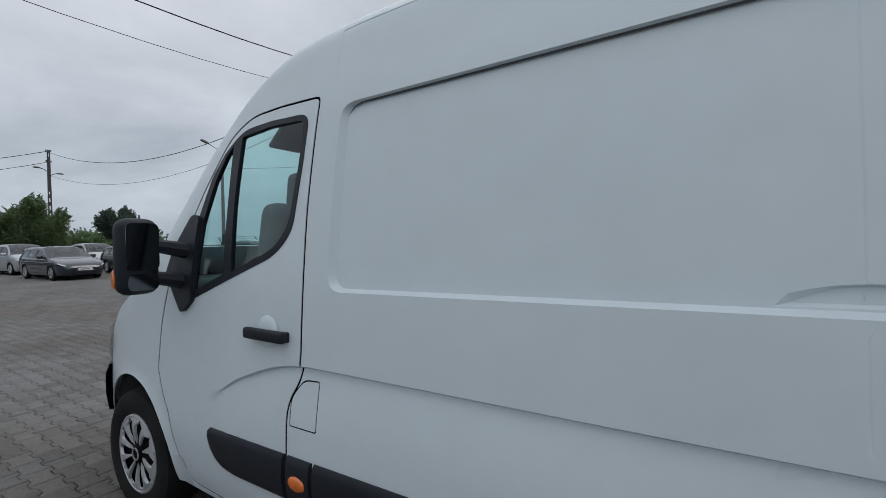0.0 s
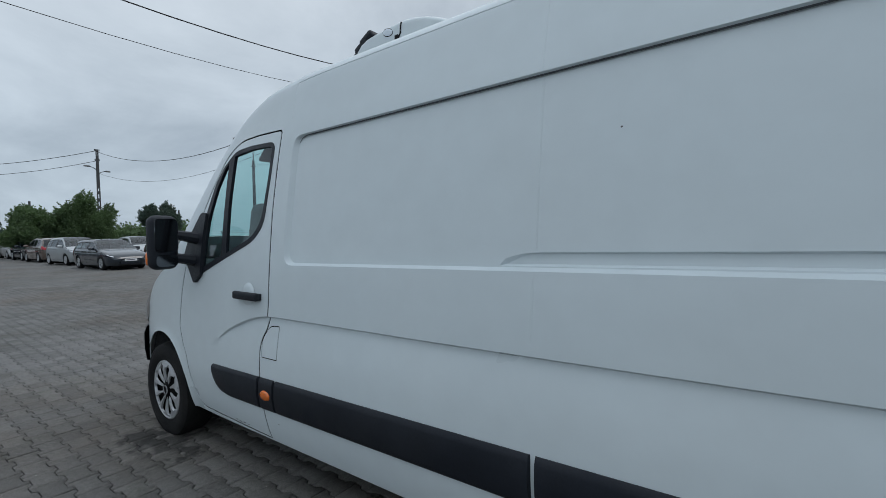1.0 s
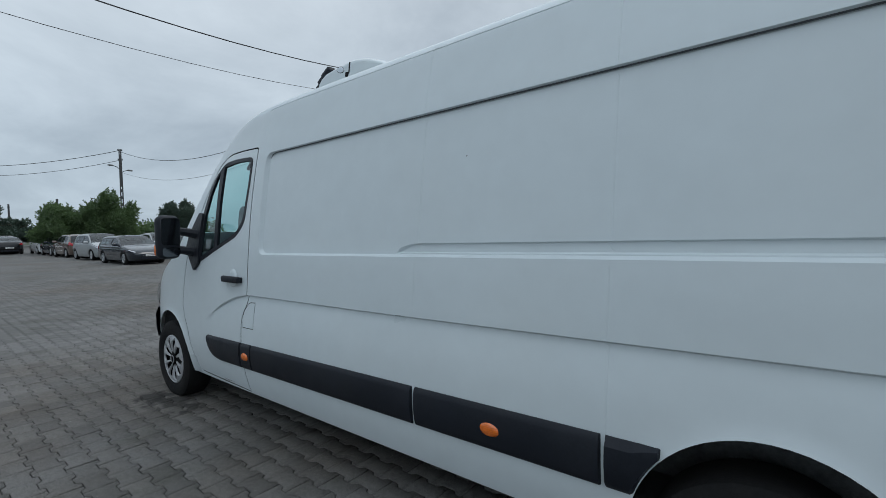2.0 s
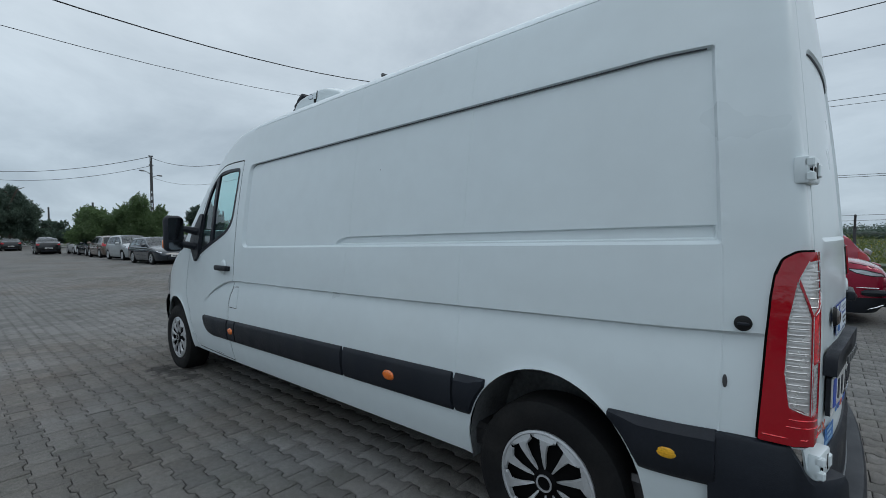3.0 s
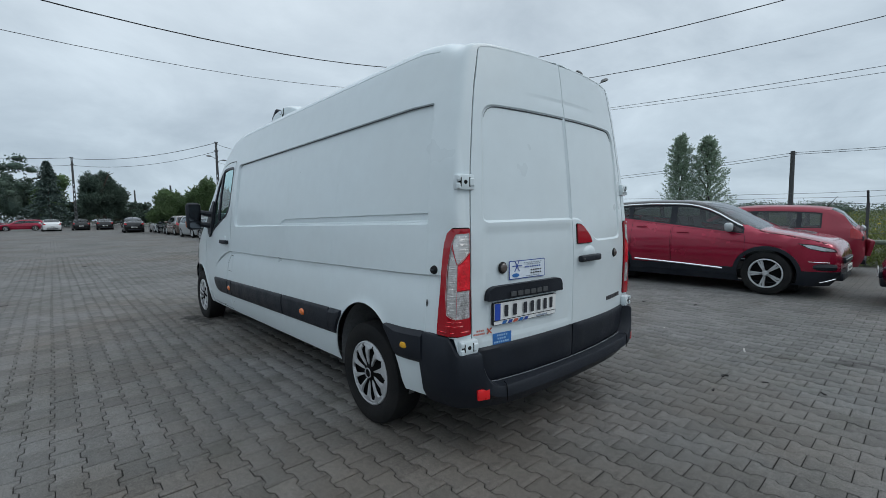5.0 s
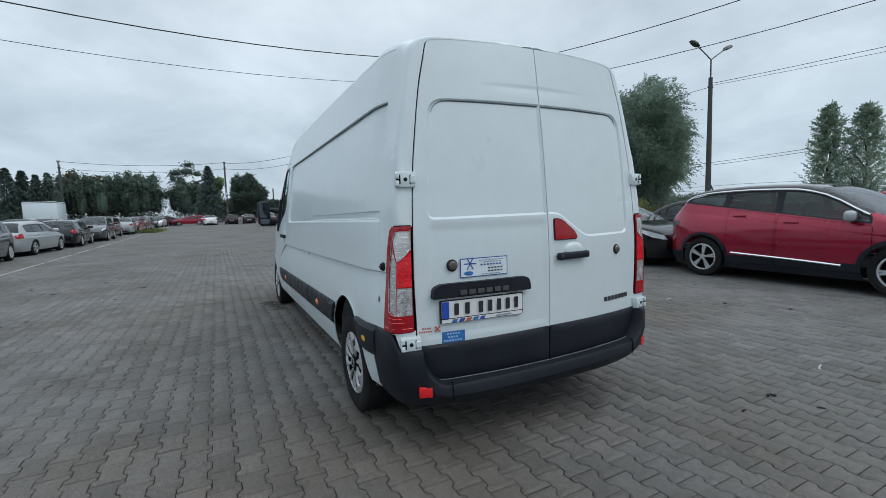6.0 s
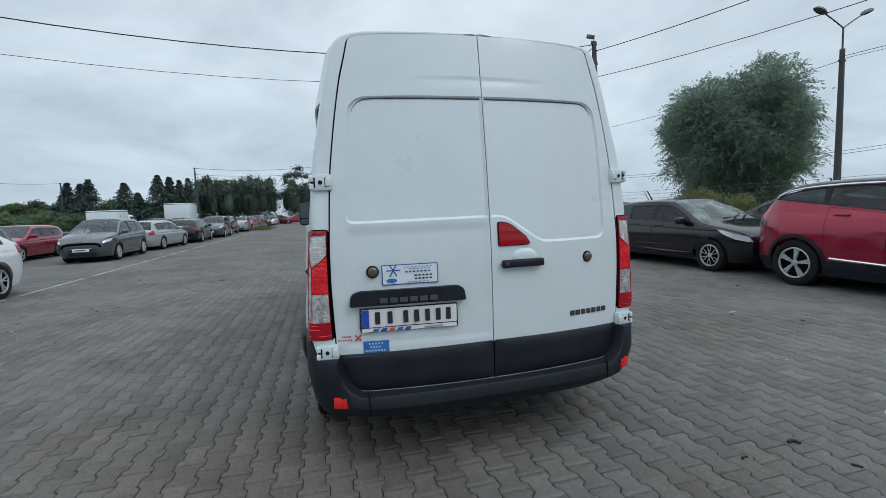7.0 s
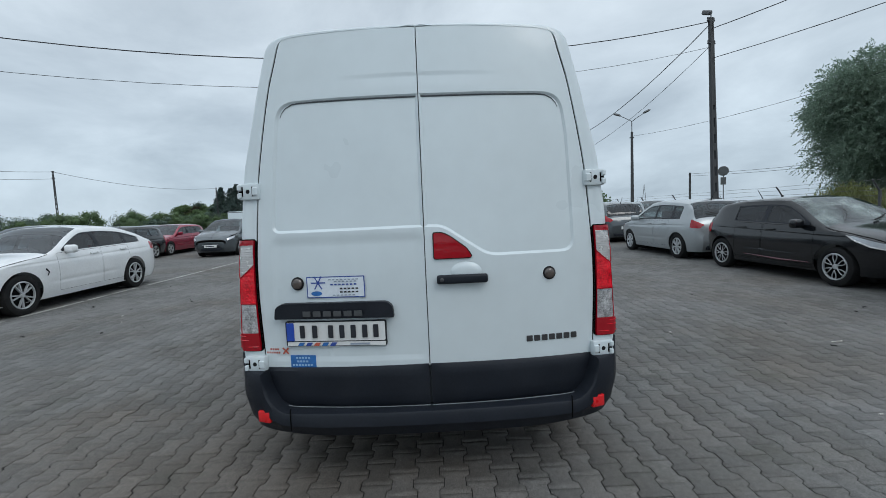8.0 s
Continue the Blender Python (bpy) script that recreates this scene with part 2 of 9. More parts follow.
M["ink_grey"] = surface("ink_grey", (0.28, 0.33, 0.40), rough=0.5, var=0.1)
M["ink_red"] = surface("ink_red", (0.50, 0.10, 0.06), rough=0.5, var=0.2, scale=60)
M["soil"] = surface("joint_sand", (0.017, 0.016, 0.014), rough=0.95, var=0.3, scale=5, fine=120, bump=0.5, bscale=200)
M["line_white"] = surface("worn_white_marking", (0.40, 0.40, 0.37), rough=0.8, var=0.4, scale=3, fine=25, bump=0.2, tint=(0.13, 0.125, 0.115), tint_amount=1.0)
M["concrete"] = surface("pole_concrete", (0.068, 0.071, 0.075), rough=0.9, var=0.2, scale=3, fine=40, bump=0.3, bscale=90)
M["pole_steel"] = surface("painted_steel", (0.075, 0.08, 0.085), rough=0.55, metal=0.3, var=0.15, scale=6)
M["cable"] = surface("cable", (0.025, 0.026, 0.03), rough=0.7, var=0.1)
M["galvanised"] = surface("galvanised_wire", (0.14, 0.145, 0.15), rough=0.6, metal=0.5, var=0.15)
M["bark"] = surface("bark", (0.06, 0.048, 0.038), rough=0.95, var=0.35, scale=5, fine=40, bump=0.8, bscale=30)
M["leaf_willow"] = surface("willow_leaves", (0.130, 0.185, 0.145), rough=0.6, var=0.22, scale=0.9, fine=4, island=0.5, tint=(0.185, 0.240, 0.195), tint_amount=0.6)


def let_light_through(material, col, share):
    """Thin leaves pass part of the light on."""
    nt = material.node_tree
    out = [n for n in nt.nodes if n.type == "OUTPUT_MATERIAL"][0]
    base = out.inputs["Surface"].links[0].from_socket
    tr, mix = nt.nodes.new("ShaderNodeBsdfTranslucent"), nt.nodes.new("ShaderNodeMixShader")
    tr.inputs["Color"].default_value = (*col, 1)
    mix.inputs[0].default_value = share
    nt.links.new(base, mix.inputs[1])
    nt.links.new(tr.outputs[0], mix.inputs[2])
    nt.links.new(mix.outputs[0], out.inputs["Surface"])


let_light_through(M["leaf_willow"], (0.26, 0.36, 0.27), 0.50)
M["leaf_young"] = surface("young_leaves", (0.19, 0.26, 0.20), rough=0.6, var=0.22, scale=0.9, fine=4, island=0.45, tint=(0.25, 0.32, 0.25), tint_amount=0.6)
let_light_through(M["leaf_young"], (0.34, 0.44, 0.33), 0.5)
M["leaf_green"] = surface("green_leaves", (0.090, 0.145, 0.070), rough=0.6, var=0.25, scale=0.6, fine=4, island=0.45, tint=(0.10, 0.155, 0.055), tint_amount=0.6)
M["leaf_dark"] = surface("dark_leaves", (0.068, 0.108, 0.088), rough=0.65, var=0.25, scale=0.4, fine=3, island=0.45, tint=(0.080, 0.102, 0.066), tint_amount=0.5)
let_light_through(M["leaf_green"], (0.15, 0.23, 0.09), 0.40)
let_light_through(M["leaf_dark"], (0.11, 0.16, 0.11), 0.30)
M["leaf_conifer"] = surface("conifer_needles", (0.062, 0.096, 0.086), rough=0.7, var=0.25, scale=0.5, fine=4, island=0.4)
M["leaf_rust"] = surface("browning_leaves", (0.075, 0.066, 0.034), rough=0.7, var=0.25, scale=0.4, fine=3, island=0.4)
M["field_soil"] = surface("mossy_earth", (0.040, 0.050, 0.022), rough=0.9, var=0.4, scale=0.7, fine=6)
M["rail_green"] = surface("faded_green_paint", (0.16, 0.20, 0.15), rough=0.6, var=0.2, scale=1.5, fine=9)
M["grass"] = surface("weeds", (0.075, 0.11, 0.035), rough=0.8, var=0.3, scale=0.5, fine=4, island=0.45, tint=(0.20, 0.19, 0.05), tint_amount=0.55)
let_light_through(M["grass"], (0.16, 0.20, 0.06), 0.35)
M["tall_grass"] = surface("tall_weeds", (0.11, 0.14, 0.055), rough=0.8, var=0.3, scale=0.9, fine=4, island=0.5, tint=(0.22, 0.21, 0.06), tint_amount=0.6)
let_light_through(M["tall_grass"], (0.24, 0.25, 0.09), 0.40)
M["flower"] = surface("yellow_flowers", (0.50, 0.38, 0.03), rough=0.7, var=0.2, island=0.3)
M["leather"] = surface("debris_rubber", (0.015, 0.014, 0.013), rough=0.8, var=0.3, scale=60)
M["paper"] = surface("litter_paper", (0.45, 0.43, 0.40), rough=0.8, var=0.2, scale=60)
PAINT = {}


def paint(name, col, metal=0.0, rough=0.22, coat=0.9, spec=0.5, dust=0.03):
    """Car paint under clear coat, one material per colour."""
    if name not in PAINT:
        PAINT[name] = surface(name + "_car_paint", col, rough=rough, metal=metal, var=0.07, scale=2.5, fine=30, coat=coat, spec=spec, rvar=0.05, tint=[c * 0.7 + dust for c in col], tint_amount=0.3)
    return PAINT[name]


def paving_material(name, pick_stone, courses=False):
    """Weathered concrete paving: two greys, brown dirt, oil spots and coarse grain in world metres, and a tone for each stone."""
    m = bpy.data.materials.new(name)
    m.use_nodes = True
    nt = m.node_tree
    N, Lk = nt.nodes.new, nt.links.new
    b = nt.nodes["Principled BSDF"]
    where = N("ShaderNodeNewGeometry").outputs["Position"]

    def grain(scale, detail, a, c, lo, hi, rough=0.5):
        t = N("ShaderNodeTexNoise")
        t.inputs["Scale"].default_value, t.inputs["Detail"].default_value, t.inputs["Roughness"].default_value = scale, detail, rough
        Lk(where, t.inputs["Vector"])
        r = N("ShaderNodeMapRange")
        r.inputs["From Min"].default_value, r.inputs["From Max"].default_value = a, c
        r.inputs["To Min"].default_value, r.inputs["To Max"].default_value = lo, hi
        Lk(t.outputs["Fac"], r.inputs["Value"])
        return r.outputs[0]

    def blend(amount, a, c):
        x = N("ShaderNodeMix"); x.data_type = "RGBA"
        Lk(amount, x.inputs["Factor"])
        if isinstance(a, tuple):
            x.inputs["A"].default_value = (*a, 1)
        else:
            Lk(a, x.inputs["A"])
        x.inputs["B"].default_value = (*c, 1)
        return x.outputs["Result"]

    colour = blend(grain(0.50, 5, 0.38, 0.66, 0, 1), (0.159, 0.157, 0.153), (0.113, 0.114, 0.109))
    colour = blend(grain(0.24, 7, 0.47, 0.66, 0, 0.78, 0.66), colour, (0.129, 0.111, 0.095))
    colour = blend(grain(2.4, 6, 0.54, 0.72, 0, 0.55, 0.68), colour, (0.078, 0.080, 0.064))
    colour = blend(grain(1.15, 4, 0.69, 0.76, 0, 0.85), colour, (0.036, 0.034, 0.032))
    # oil spilt beside the front wheel
    for x, y, r in ((1.02, -1.07, 0.20), (0.80, -1.15, 0.15), (1.32, -1.02, 0.09)):
        dist = N("ShaderNodeVectorMath"); dist.operation = "DISTANCE"
        dist.inputs[1].default_value = (x, y, 0)
        Lk(where, dist.inputs[0])
        rag = N("ShaderNodeMath"); rag.operation = "ADD"
        Lk(dist.outputs["Value"], rag.inputs[0]); Lk(grain(9, 4, 0.3, 0.7, -0.10, 0.10), rag.inputs[1])
        ramp = N("ShaderNodeMapRange")
        ramp.inputs["From Min"].default_value, ramp.inputs["From Max"].default_value = 0.55 * r, r
        ramp.inputs["To Min"].default_value, ramp.inputs["To Max"].default_value = 0.8, 0.0
        Lk(rag.outputs[0], ramp.inputs["Value"])
        colour = blend(ramp.outputs[0], colour, (0.030, 0.028, 0.026))
    colour = blend(grain(47, 2, 0.735, 0.77, 0, 0.8), colour, (0.34, 0.33, 0.31))
    scale = grain(150, 3, 0.32, 0.68, 0.54, 1.46, 0.75)
    steps = [grain(34, 3, 0.3, 0.7, 0.86, 1.14)]
    if pick_stone:
        src = N("ShaderNodeNewGeometry").outputs["Random Per Island"] if pick_stone == "island" else N("ShaderNodeObjectInfo").outputs["Random"]
        r = N("ShaderNodeMapRange"); r.inputs["To Min"].default_value, r.inputs["To Max"].default_value = 0.83, 1.15
        Lk(src, r.inputs["Value"])
        steps.append(r.outputs[0])
    for st in steps:
        mu = N("ShaderNodeMath"); mu.operation = "MULTIPLY"
        Lk(scale, mu.inputs[0]); Lk(st, mu.inputs[1])
        scale = mu.outputs[0]
    out = N("ShaderNodeVectorMath"); out.operation = "SCALE"
    Lk(colour, out.inputs[0]); Lk(scale, out.inputs["Scale"])
    result = out.outputs[0]
    if courses:
        br = N("ShaderNodeTexBrick")
        br.offset = 0.5
        br.inputs["Color1"].default_value, br.inputs["Color2"].default_value, br.inputs["Mortar"].default_value = (1.06, 1.06, 1.06, 1), (0.90, 0.90, 0.90, 1), (0.42, 0.42, 0.42, 1)
        br.inputs["Scale"].default_value = 1.0
        br.inputs["Mortar Size"].default_value, br.inputs["Mortar Smooth"].default_value = 0.005, 0.3
        br.inputs["Brick Width"].default_value, br.inputs["Row Height"].default_value = 0.2018, 0.140
        Lk(where, br.inputs["Vector"])
        mul = N("ShaderNodeVectorMath"); mul.operation = "MULTIPLY"
        Lk(result, mul.inputs[0]); Lk(br.outputs["Color"], mul.inputs[1])
        result = mul.outputs[0]
    Lk(result, b.inputs["Base Color"])
    b.inputs["Roughness"].default_value = 0.88
    b.inputs["Specular IOR Level"].default_value = 0.35
    bp = N("ShaderNodeBump"); bp.inputs["Strength"].default_value = 0.6; bp.inputs["Distance"].default_value = 0.004
    Lk(grain(150, 4, 0.2, 0.8, 0, 1, 0.7), bp.inputs["Height"]); Lk(bp.outputs[0], b.inputs["Normal"])
    return m


M["paver_stuff"] = paving_material("concrete_paver_field", "island")
M["paver"] = paving_material("concrete_paver", "object")
M["paving_far"] = paving_material("distant_paving", None, True)
# ---------- building helpers ----------
from mathutils.geometry import delaunay_2d_cdt


def mesh_of(name, verts, faces, material=None, sharp=32.0):
    me = bpy.data.meshes.new(name)
    me.from_pydata([tuple(map(float, v)) for v in verts], [], [tuple(map(int, f)) for f in faces])
    me.validate()
    me.polygons.foreach_set("use_smooth", [True] * len(me.polygons))
    if sharp:
        me.set_sharp_from_angle(angle=radians(sharp))
    if material:
        me.materials.append(material)
    me.update()
    return me


def mesh_bm(name, bm, material=None, sharp=32.0):
    me = bpy.data.meshes.new(name)
    bm.to_mesh(me)
    bm.free()
    me.polygons.foreach_set("use_smooth", [True] * len(me.polygons))
    if sharp:
        me.set_sharp_from_angle(angle=radians(sharp))
    if material:
        me.materials.append(material)
    return me


def thing(name, label, category, m=None, group="", kind=""):
    """An Empty at the base of a thing, which its parts hang on."""
    ob = new(name)
    ob.empty_display_size = 0.1
    if m is not None:
        ob.matrix_basis = m
    return tagged(ob, label, category, group, kind)


def part(name, data, material, parent, label="", m=None):
    """One mesh object under a thing or under a part."""
    me = mesh_bm(name, data, material) if isinstance(data, bmesh.types.BMesh) else data
    if material is not None and not me.materials:
        me.materials.append(material)
    ob = new(name, me)
    ob.parent = parent
    if m is not None:
        ob.matrix_basis = m
    if label:
        ob["label"] = label
    return ob


def pchip(x, xs, ys):
    """Smooth curve through points, with no overshoot."""
    xs, ys, x = np.asarray(xs, float), np.asarray(ys, float), np.clip(np.asarray(x, float), xs[0], xs[-1])
    h, d = np.diff(xs), np.diff(ys) / np.diff(xs)
    s = np.zeros_like(ys)
    same = d[:-1] * d[1:] > 0
    w1, w2 = 2 * h[1:] + h[:-1], h[1:] + 2 * h[:-1]
    with np.errstate(divide="ignore", invalid="ignore"):
        s[1:-1] = np.where(same, (w1 + w2) / (w1 / np.where(d[:-1] == 0, 1, d[:-1]) + w2 / np.where(d[1:] == 0, 1, d[1:])), 0)
    s[0], s[-1] = d[0], d[-1]
    i = np.clip(np.searchsorted(xs, x) - 1, 0, len(h) - 1)
    t = (x - xs[i]) / h[i]
    return ((1 + 2 * t) * (1 - t) ** 2) * ys[i] + t * (1 - t) ** 2 * h[i] * s[i] + t * t * (3 - 2 * t) * ys[i + 1] + t * t * (t - 1) * h[i] * s[i + 1]


def smooth01(x, a, b):
    t = np.clip((np.asarray(x, float) - a) / (b - a), 0, 1)
    return t * t * (3 - 2 * t)


def inside(px, py, poly):
    poly = np.asarray(poly, float)
    res = np.zeros(len(px), bool)
    j = len(poly) - 1
    for i in range(len(poly)):
        xi, yi, xj, yj = *poly[i], *poly[j]
        if yi != yj:
            res ^= ((yi > py) != (yj > py)) & (px < (xj - xi) * (py - yi) / (yj - yi) + xi)
        j = i
    return res


def poly_distance(px, py, poly):
    """Unsigned distance of points from a closed outline."""
    poly = np.asarray(poly, float)
    best = np.full(len(px), 1e9)
    for i in range(len(poly)):
        a, b = poly[i], poly[(i + 1) % len(poly)]
        ab = b - a
        t = np.clip(((px - a[0]) * ab[0] + (py - a[1]) * ab[1]) / max(ab @ ab, 1e-12), 0, 1)
        best = np.minimum(best, np.hypot(px - a[0] - t * ab[0], py - a[1] - t * ab[1]))
    return best


def rounded(points, r=0.05, n=5):
    """A closed outline with its corners rounded; a third number on a point sets its own radius."""
    out, k = [], len(points)
    for i in range(k):
        p = np.array(points[i][:2], float)
        a, b = np.array(points[i - 1][:2], float), np.array(points[(i + 1) % k][:2], float)
        rr = points[i][2] if len(points[i]) > 2 else r
        la, lb = np.linalg.norm(a - p), np.linalg.norm(b - p)
        c = min(rr, 0.45 * la, 0.45 * lb)
        if c < 1e-4:
            out.append(tuple(p))
            continue
        p0, p1 = p + (a - p) / la * c, p + (b - p) / lb * c
        for t in np.linspace(0, 1, n):
            out.append(tuple((1 - t) ** 2 * p0 + 2 * t * (1 - t) * p + t * t * p1))
    return out


def dense(poly, step=0.05, closed=True):
    pts = [np.array(p[:2], float) for p in poly]
    out = []
    for i in range(len(pts) if closed else len(pts) - 1):
        a, b = pts[i], pts[(i + 1) % len(pts)]
        n = max(1, int(np.ceil(np.linalg.norm(b - a) / step)))
        out += [tuple(a + (b - a) * t / n) for t in range(n)]
    if not closed:
        out.append(tuple(pts[-1]))
    return out


def offset_poly(poly, d):
    """The outline moved inwards by d."""
    p = np.asarray(poly, float)
    area = np.sum(p[:, 0] * np.roll(p[:, 1], -1) - np.roll(p[:, 0], -1) * p[:, 1])
    e = np.roll(p, -1, 0) - p
    e /= np.maximum(np.linalg.norm(e, axis=1, keepdims=True), 1e-9)
    nrm = np.stack([-e[:, 1], e[:, 0]], 1) * (1 if area > 0 else -1)
    avg = nrm + np.roll(nrm, 1, 0)
    avg /= np.maximum((avg * nrm).sum(1, keepdims=True), 0.35)
    return [tuple(v) for v in p + avg * d]


def triangulate(grid_u, grid_v, outlines, lines=(), clear=0.004, keep=None):
    """Triangles over a grid of chart points with closed outlines and open lines as edges."""
    pts, edges = [], []
    for poly, closed in [(o, True) for o in outlines] + [(l, False) for l in lines]:
        k = len(pts)
        pts += [tuple(p) for p in poly]
        edges += [(k + i, k + i + 1) for i in range(len(poly) - 1)] + ([(k + len(poly) - 1, k)] if closed else [])
    uu, vv = np.meshgrid(grid_u, grid_v, indexing="ij")
    uu, vv = uu.ravel(), vv.ravel()
    ok = np.ones(len(uu), bool) if keep is None else keep(uu, vv)
    uu, vv = uu[ok], vv[ok]
    if pts:
        # leave out grid points that almost touch an outline
        pa = np.array(pts)
        ea = np.array(edges)
        near = np.zeros(len(uu), bool)
        for a, b in ea:
            p, q = pa[a], pa[b]
            lo, hi = np.minimum(p, q) - clear, np.maximum(p, q) + clear
            idx = np.nonzero((uu > lo[0]) & (uu < hi[0]) & (vv > lo[1]) & (vv < hi[1]))[0]
            if len(idx):
                d = q - p
                t = np.clip(((uu[idx] - p[0]) * d[0] + (vv[idx] - p[1]) * d[1]) / max(d @ d, 1e-12), 0, 1)
                near[idx] |= np.hypot(uu[idx] - p[0] - t * d[0], vv[idx] - p[1] - t * d[1]) < clear
        uu, vv = uu[~near], vv[~near]
    allp = pts + list(zip(uu, vv))
    res = delaunay_2d_cdt([Vector(p) for p in allp], edges, [], 0, 1e-6)
    V = np.array([tuple(v) for v in res[0]])
    F = np.array([f for f in res[2] if len(f) == 3], int)
    c = V[F].mean(1)
    return V, F, c


def pick(V, F, mask, mapper, rim=0.0, rim_dir=None, flip=False, mirror=False):
    """Vertices and faces of the chosen chart triangles, placed by mapper(u, v, inset), with a turned-in rim."""
    f = F[mask]
    used, inv = np.unique(f, return_inverse=True)
    f = inv.reshape(-1, 3)
    uv = V[used]
    P = mapper(uv[:, 0], uv[:, 1], 0.0)
    a, b, c = uv[f[:, 0]], uv[f[:, 1]], uv[f[:, 2]]
    neg = (b[:, 0] - a[:, 0]) * (c[:, 1] - a[:, 1]) - (b[:, 1] - a[:, 1]) * (c[:, 0] - a[:, 0]) < 0
    f[neg] = f[neg][:, ::-1]
    faces = [tuple(t) for t in f]
    if rim:
        Q = mapper(uv[:, 0], uv[:, 1], rim)
        e = np.concatenate([f[:, [0, 1]], f[:, [1, 2]], f[:, [2, 0]]])
        key = {}
        for i, j in e:
            key[(i, j)] = True
        border = [(i, j) for (i, j) in key if (j, i) not in key]
        n = len(P)
        ids, extra = {}, []
        for i, j in border:
            for k in (i, j):
                if k not in ids:
                    ids[k] = n + len(extra)
                    extra.append(Q[k])
            faces.append((j, i, ids[i], ids[j]))
        if extra:
            P = np.concatenate([P, np.array(extra)])
    if flip:
        faces = [t[::-1] for t in faces]
    if mirror:
        P = P * np.array([1, -1, 1])
        faces = [t[::-1] for t in faces]
    return P, faces


def join(*pieces):
    vs, fs, k = [], [], 0
    for v, f in pieces:
        vs.append(np.asarray(v))
        fs += [tuple(i + k for i in t) for t in f]
        k += len(v)
    return np.concatenate(vs), fs


def box_bm(sx, sy, sz, bevel=0.01, m=None, seg=2, bm=None):
    """A bevelled box about its own middle."""
    own = bm is None
    bm = bm or bmesh.new()
    geo = bmesh.ops.create_cube(bm, size=1.0, matrix=(m or Matrix()) @ Matrix.Diagonal((sx, sy, sz, 1)))
    if bevel:
        vs = set(geo["verts"])
        ed = [e for e in bm.edges if e.verts[0] in vs and e.verts[1] in vs]
        bmesh.ops.bevel(bm, geom=ed, offset=bevel, segments=seg, profile=0.5, affect="EDGES")
    return bm


def lathe(profile, n=40, axis="y", closed=False):
    """Turn (radius, along) pairs round an axis."""
    pr = np.asarray(profile, float)
    a = np.linspace(0, 2 * math.pi, n, endpoint=False)
    k = len(pr)
    V = []
    for t in a:
        c, s = math.cos(t), math.sin(t)
        for r, h in pr:
            V.append((r * c, h, r * s) if axis == "y" else ((r * c, r * s, h) if axis == "z" else (h, r * c, r * s)))
    F = []
    for i in range(n):
        j = (i + 1) % n
        for q in range(k if closed else k - 1):
            q2 = (q + 1) % k
            F.append((i * k + q, j * k + q, j * k + q2, i * k + q2) if axis != "y" else (i * k + q, i * k + q2, j * k + q2, j * k + q))
    return np.array(V), F


def tube(points, radius, n=6, cap=True):
    """A round bar along points; radius is one number or one for each point."""
    P = np.asarray(points, float)
    R = np.full(len(P), radius, float) if np.isscalar(radius) else np.asarray(radius, float)
    T = np.gradient(P, axis=0)
    T /= np.maximum(np.linalg.norm(T, axis=1, keepdims=True), 1e-9)
    up = np.array([0, 0, 1.0]) if abs(T[0][2]) < 0.9 else np.array([1.0, 0, 0])
    V, F = [], []
    for i in range(len(P)):
        a = np.cross(T[i], up); a /= max(np.linalg.norm(a), 1e-9)
        b = np.cross(a, T[i])
        up = b
        for k in range(n):
            t = 2 * math.pi * k / n
            V.append(P[i] + R[i] * (a * math.cos(t) + b * math.sin(t)))
    for i in range(len(P) - 1):
        for k in range(n):
            F.append((i * n + k, i * n + (k + 1) % n, (i + 1) * n + (k + 1) % n, (i + 1) * n + k))
    if cap:
        F.append(tuple(range(n))[::-1])
        F.append(tuple((len(P) - 1) * n + k for k in range(n)))
    return np.array(V), F


def slab(outline, depth, place):
    """A flat plate from a 2D outline: place(a, b, d) gives the 3D point, d from 0 (back) to depth (front)."""
    n = len(outline)
    V = [place(a, b, depth) for a, b in outline] + [place(a, b, 0.0) for a, b in outline]
    F = [tuple(range(n))] + [(i, i + n, (i + 1) % n + n, (i + 1) % n) for i in range(n)]
    return np.array(V, float), F


def turn_out(me):
    bm = bmesh.new()
    bm.from_mesh(me)
    bmesh.ops.recalc_face_normals(bm, faces=bm.faces)
    bm.to_mesh(me)
    bm.free()
    return me


def quad_rect(w, h, r=0.0, n=4):
    return rounded([(-w / 2, -h / 2), (w / 2, -h / 2), (w / 2, h / 2), (-w / 2, h / 2)], r, n) if r else [(-w / 2, -h / 2), (w / 2, -h / 2), (w / 2, h / 2), (-w / 2, h / 2)]
# ---------- the white panel van ----------
# Chart of the left half of the shell: u runs along the van, v is the height up the side and then the way over the roof.
V_SIDE_Z, V_SIDE_Y = [0.30, 0.36, 0.50, 0.66, 1.06, 1.36, 2.03, 2.20], [0.962, 0.985, 1.016, 1.030, 1.010, 0.986, 0.897, 0.857]
V_TAPER_U, V_TAPER = [0.04, 0.12, 0.30, 0.55, 0.85, 1.25, 1.9, 2.4], [0.63, 0.76, 0.87, 0.935, 0.972, 0.991, 1.0, 1.0]
V_TOP_U = [0.04, 0.12, 0.30, 0.60, 0.88, 1.00, 1.20, 1.50, 1.80, 2.00, 2.20, 2.45, 4.0, 5.5, 5.78, 5.9, 6.2]
V_TOP_Z = [0.86, 1.02, 1.14, 1.27, 1.39, 1.50, 1.735, 2.085, 2.330, 2.403, 2.431, 2.440, 2.438, 2.430, 2.416, 2.370, 2.356]
V_CORNER, V_ARC, V_END = 5.90, 0.165, 6.058
V_LTOP = 1.0
V_TH = np.linspace(0, math.pi / 2, 400)


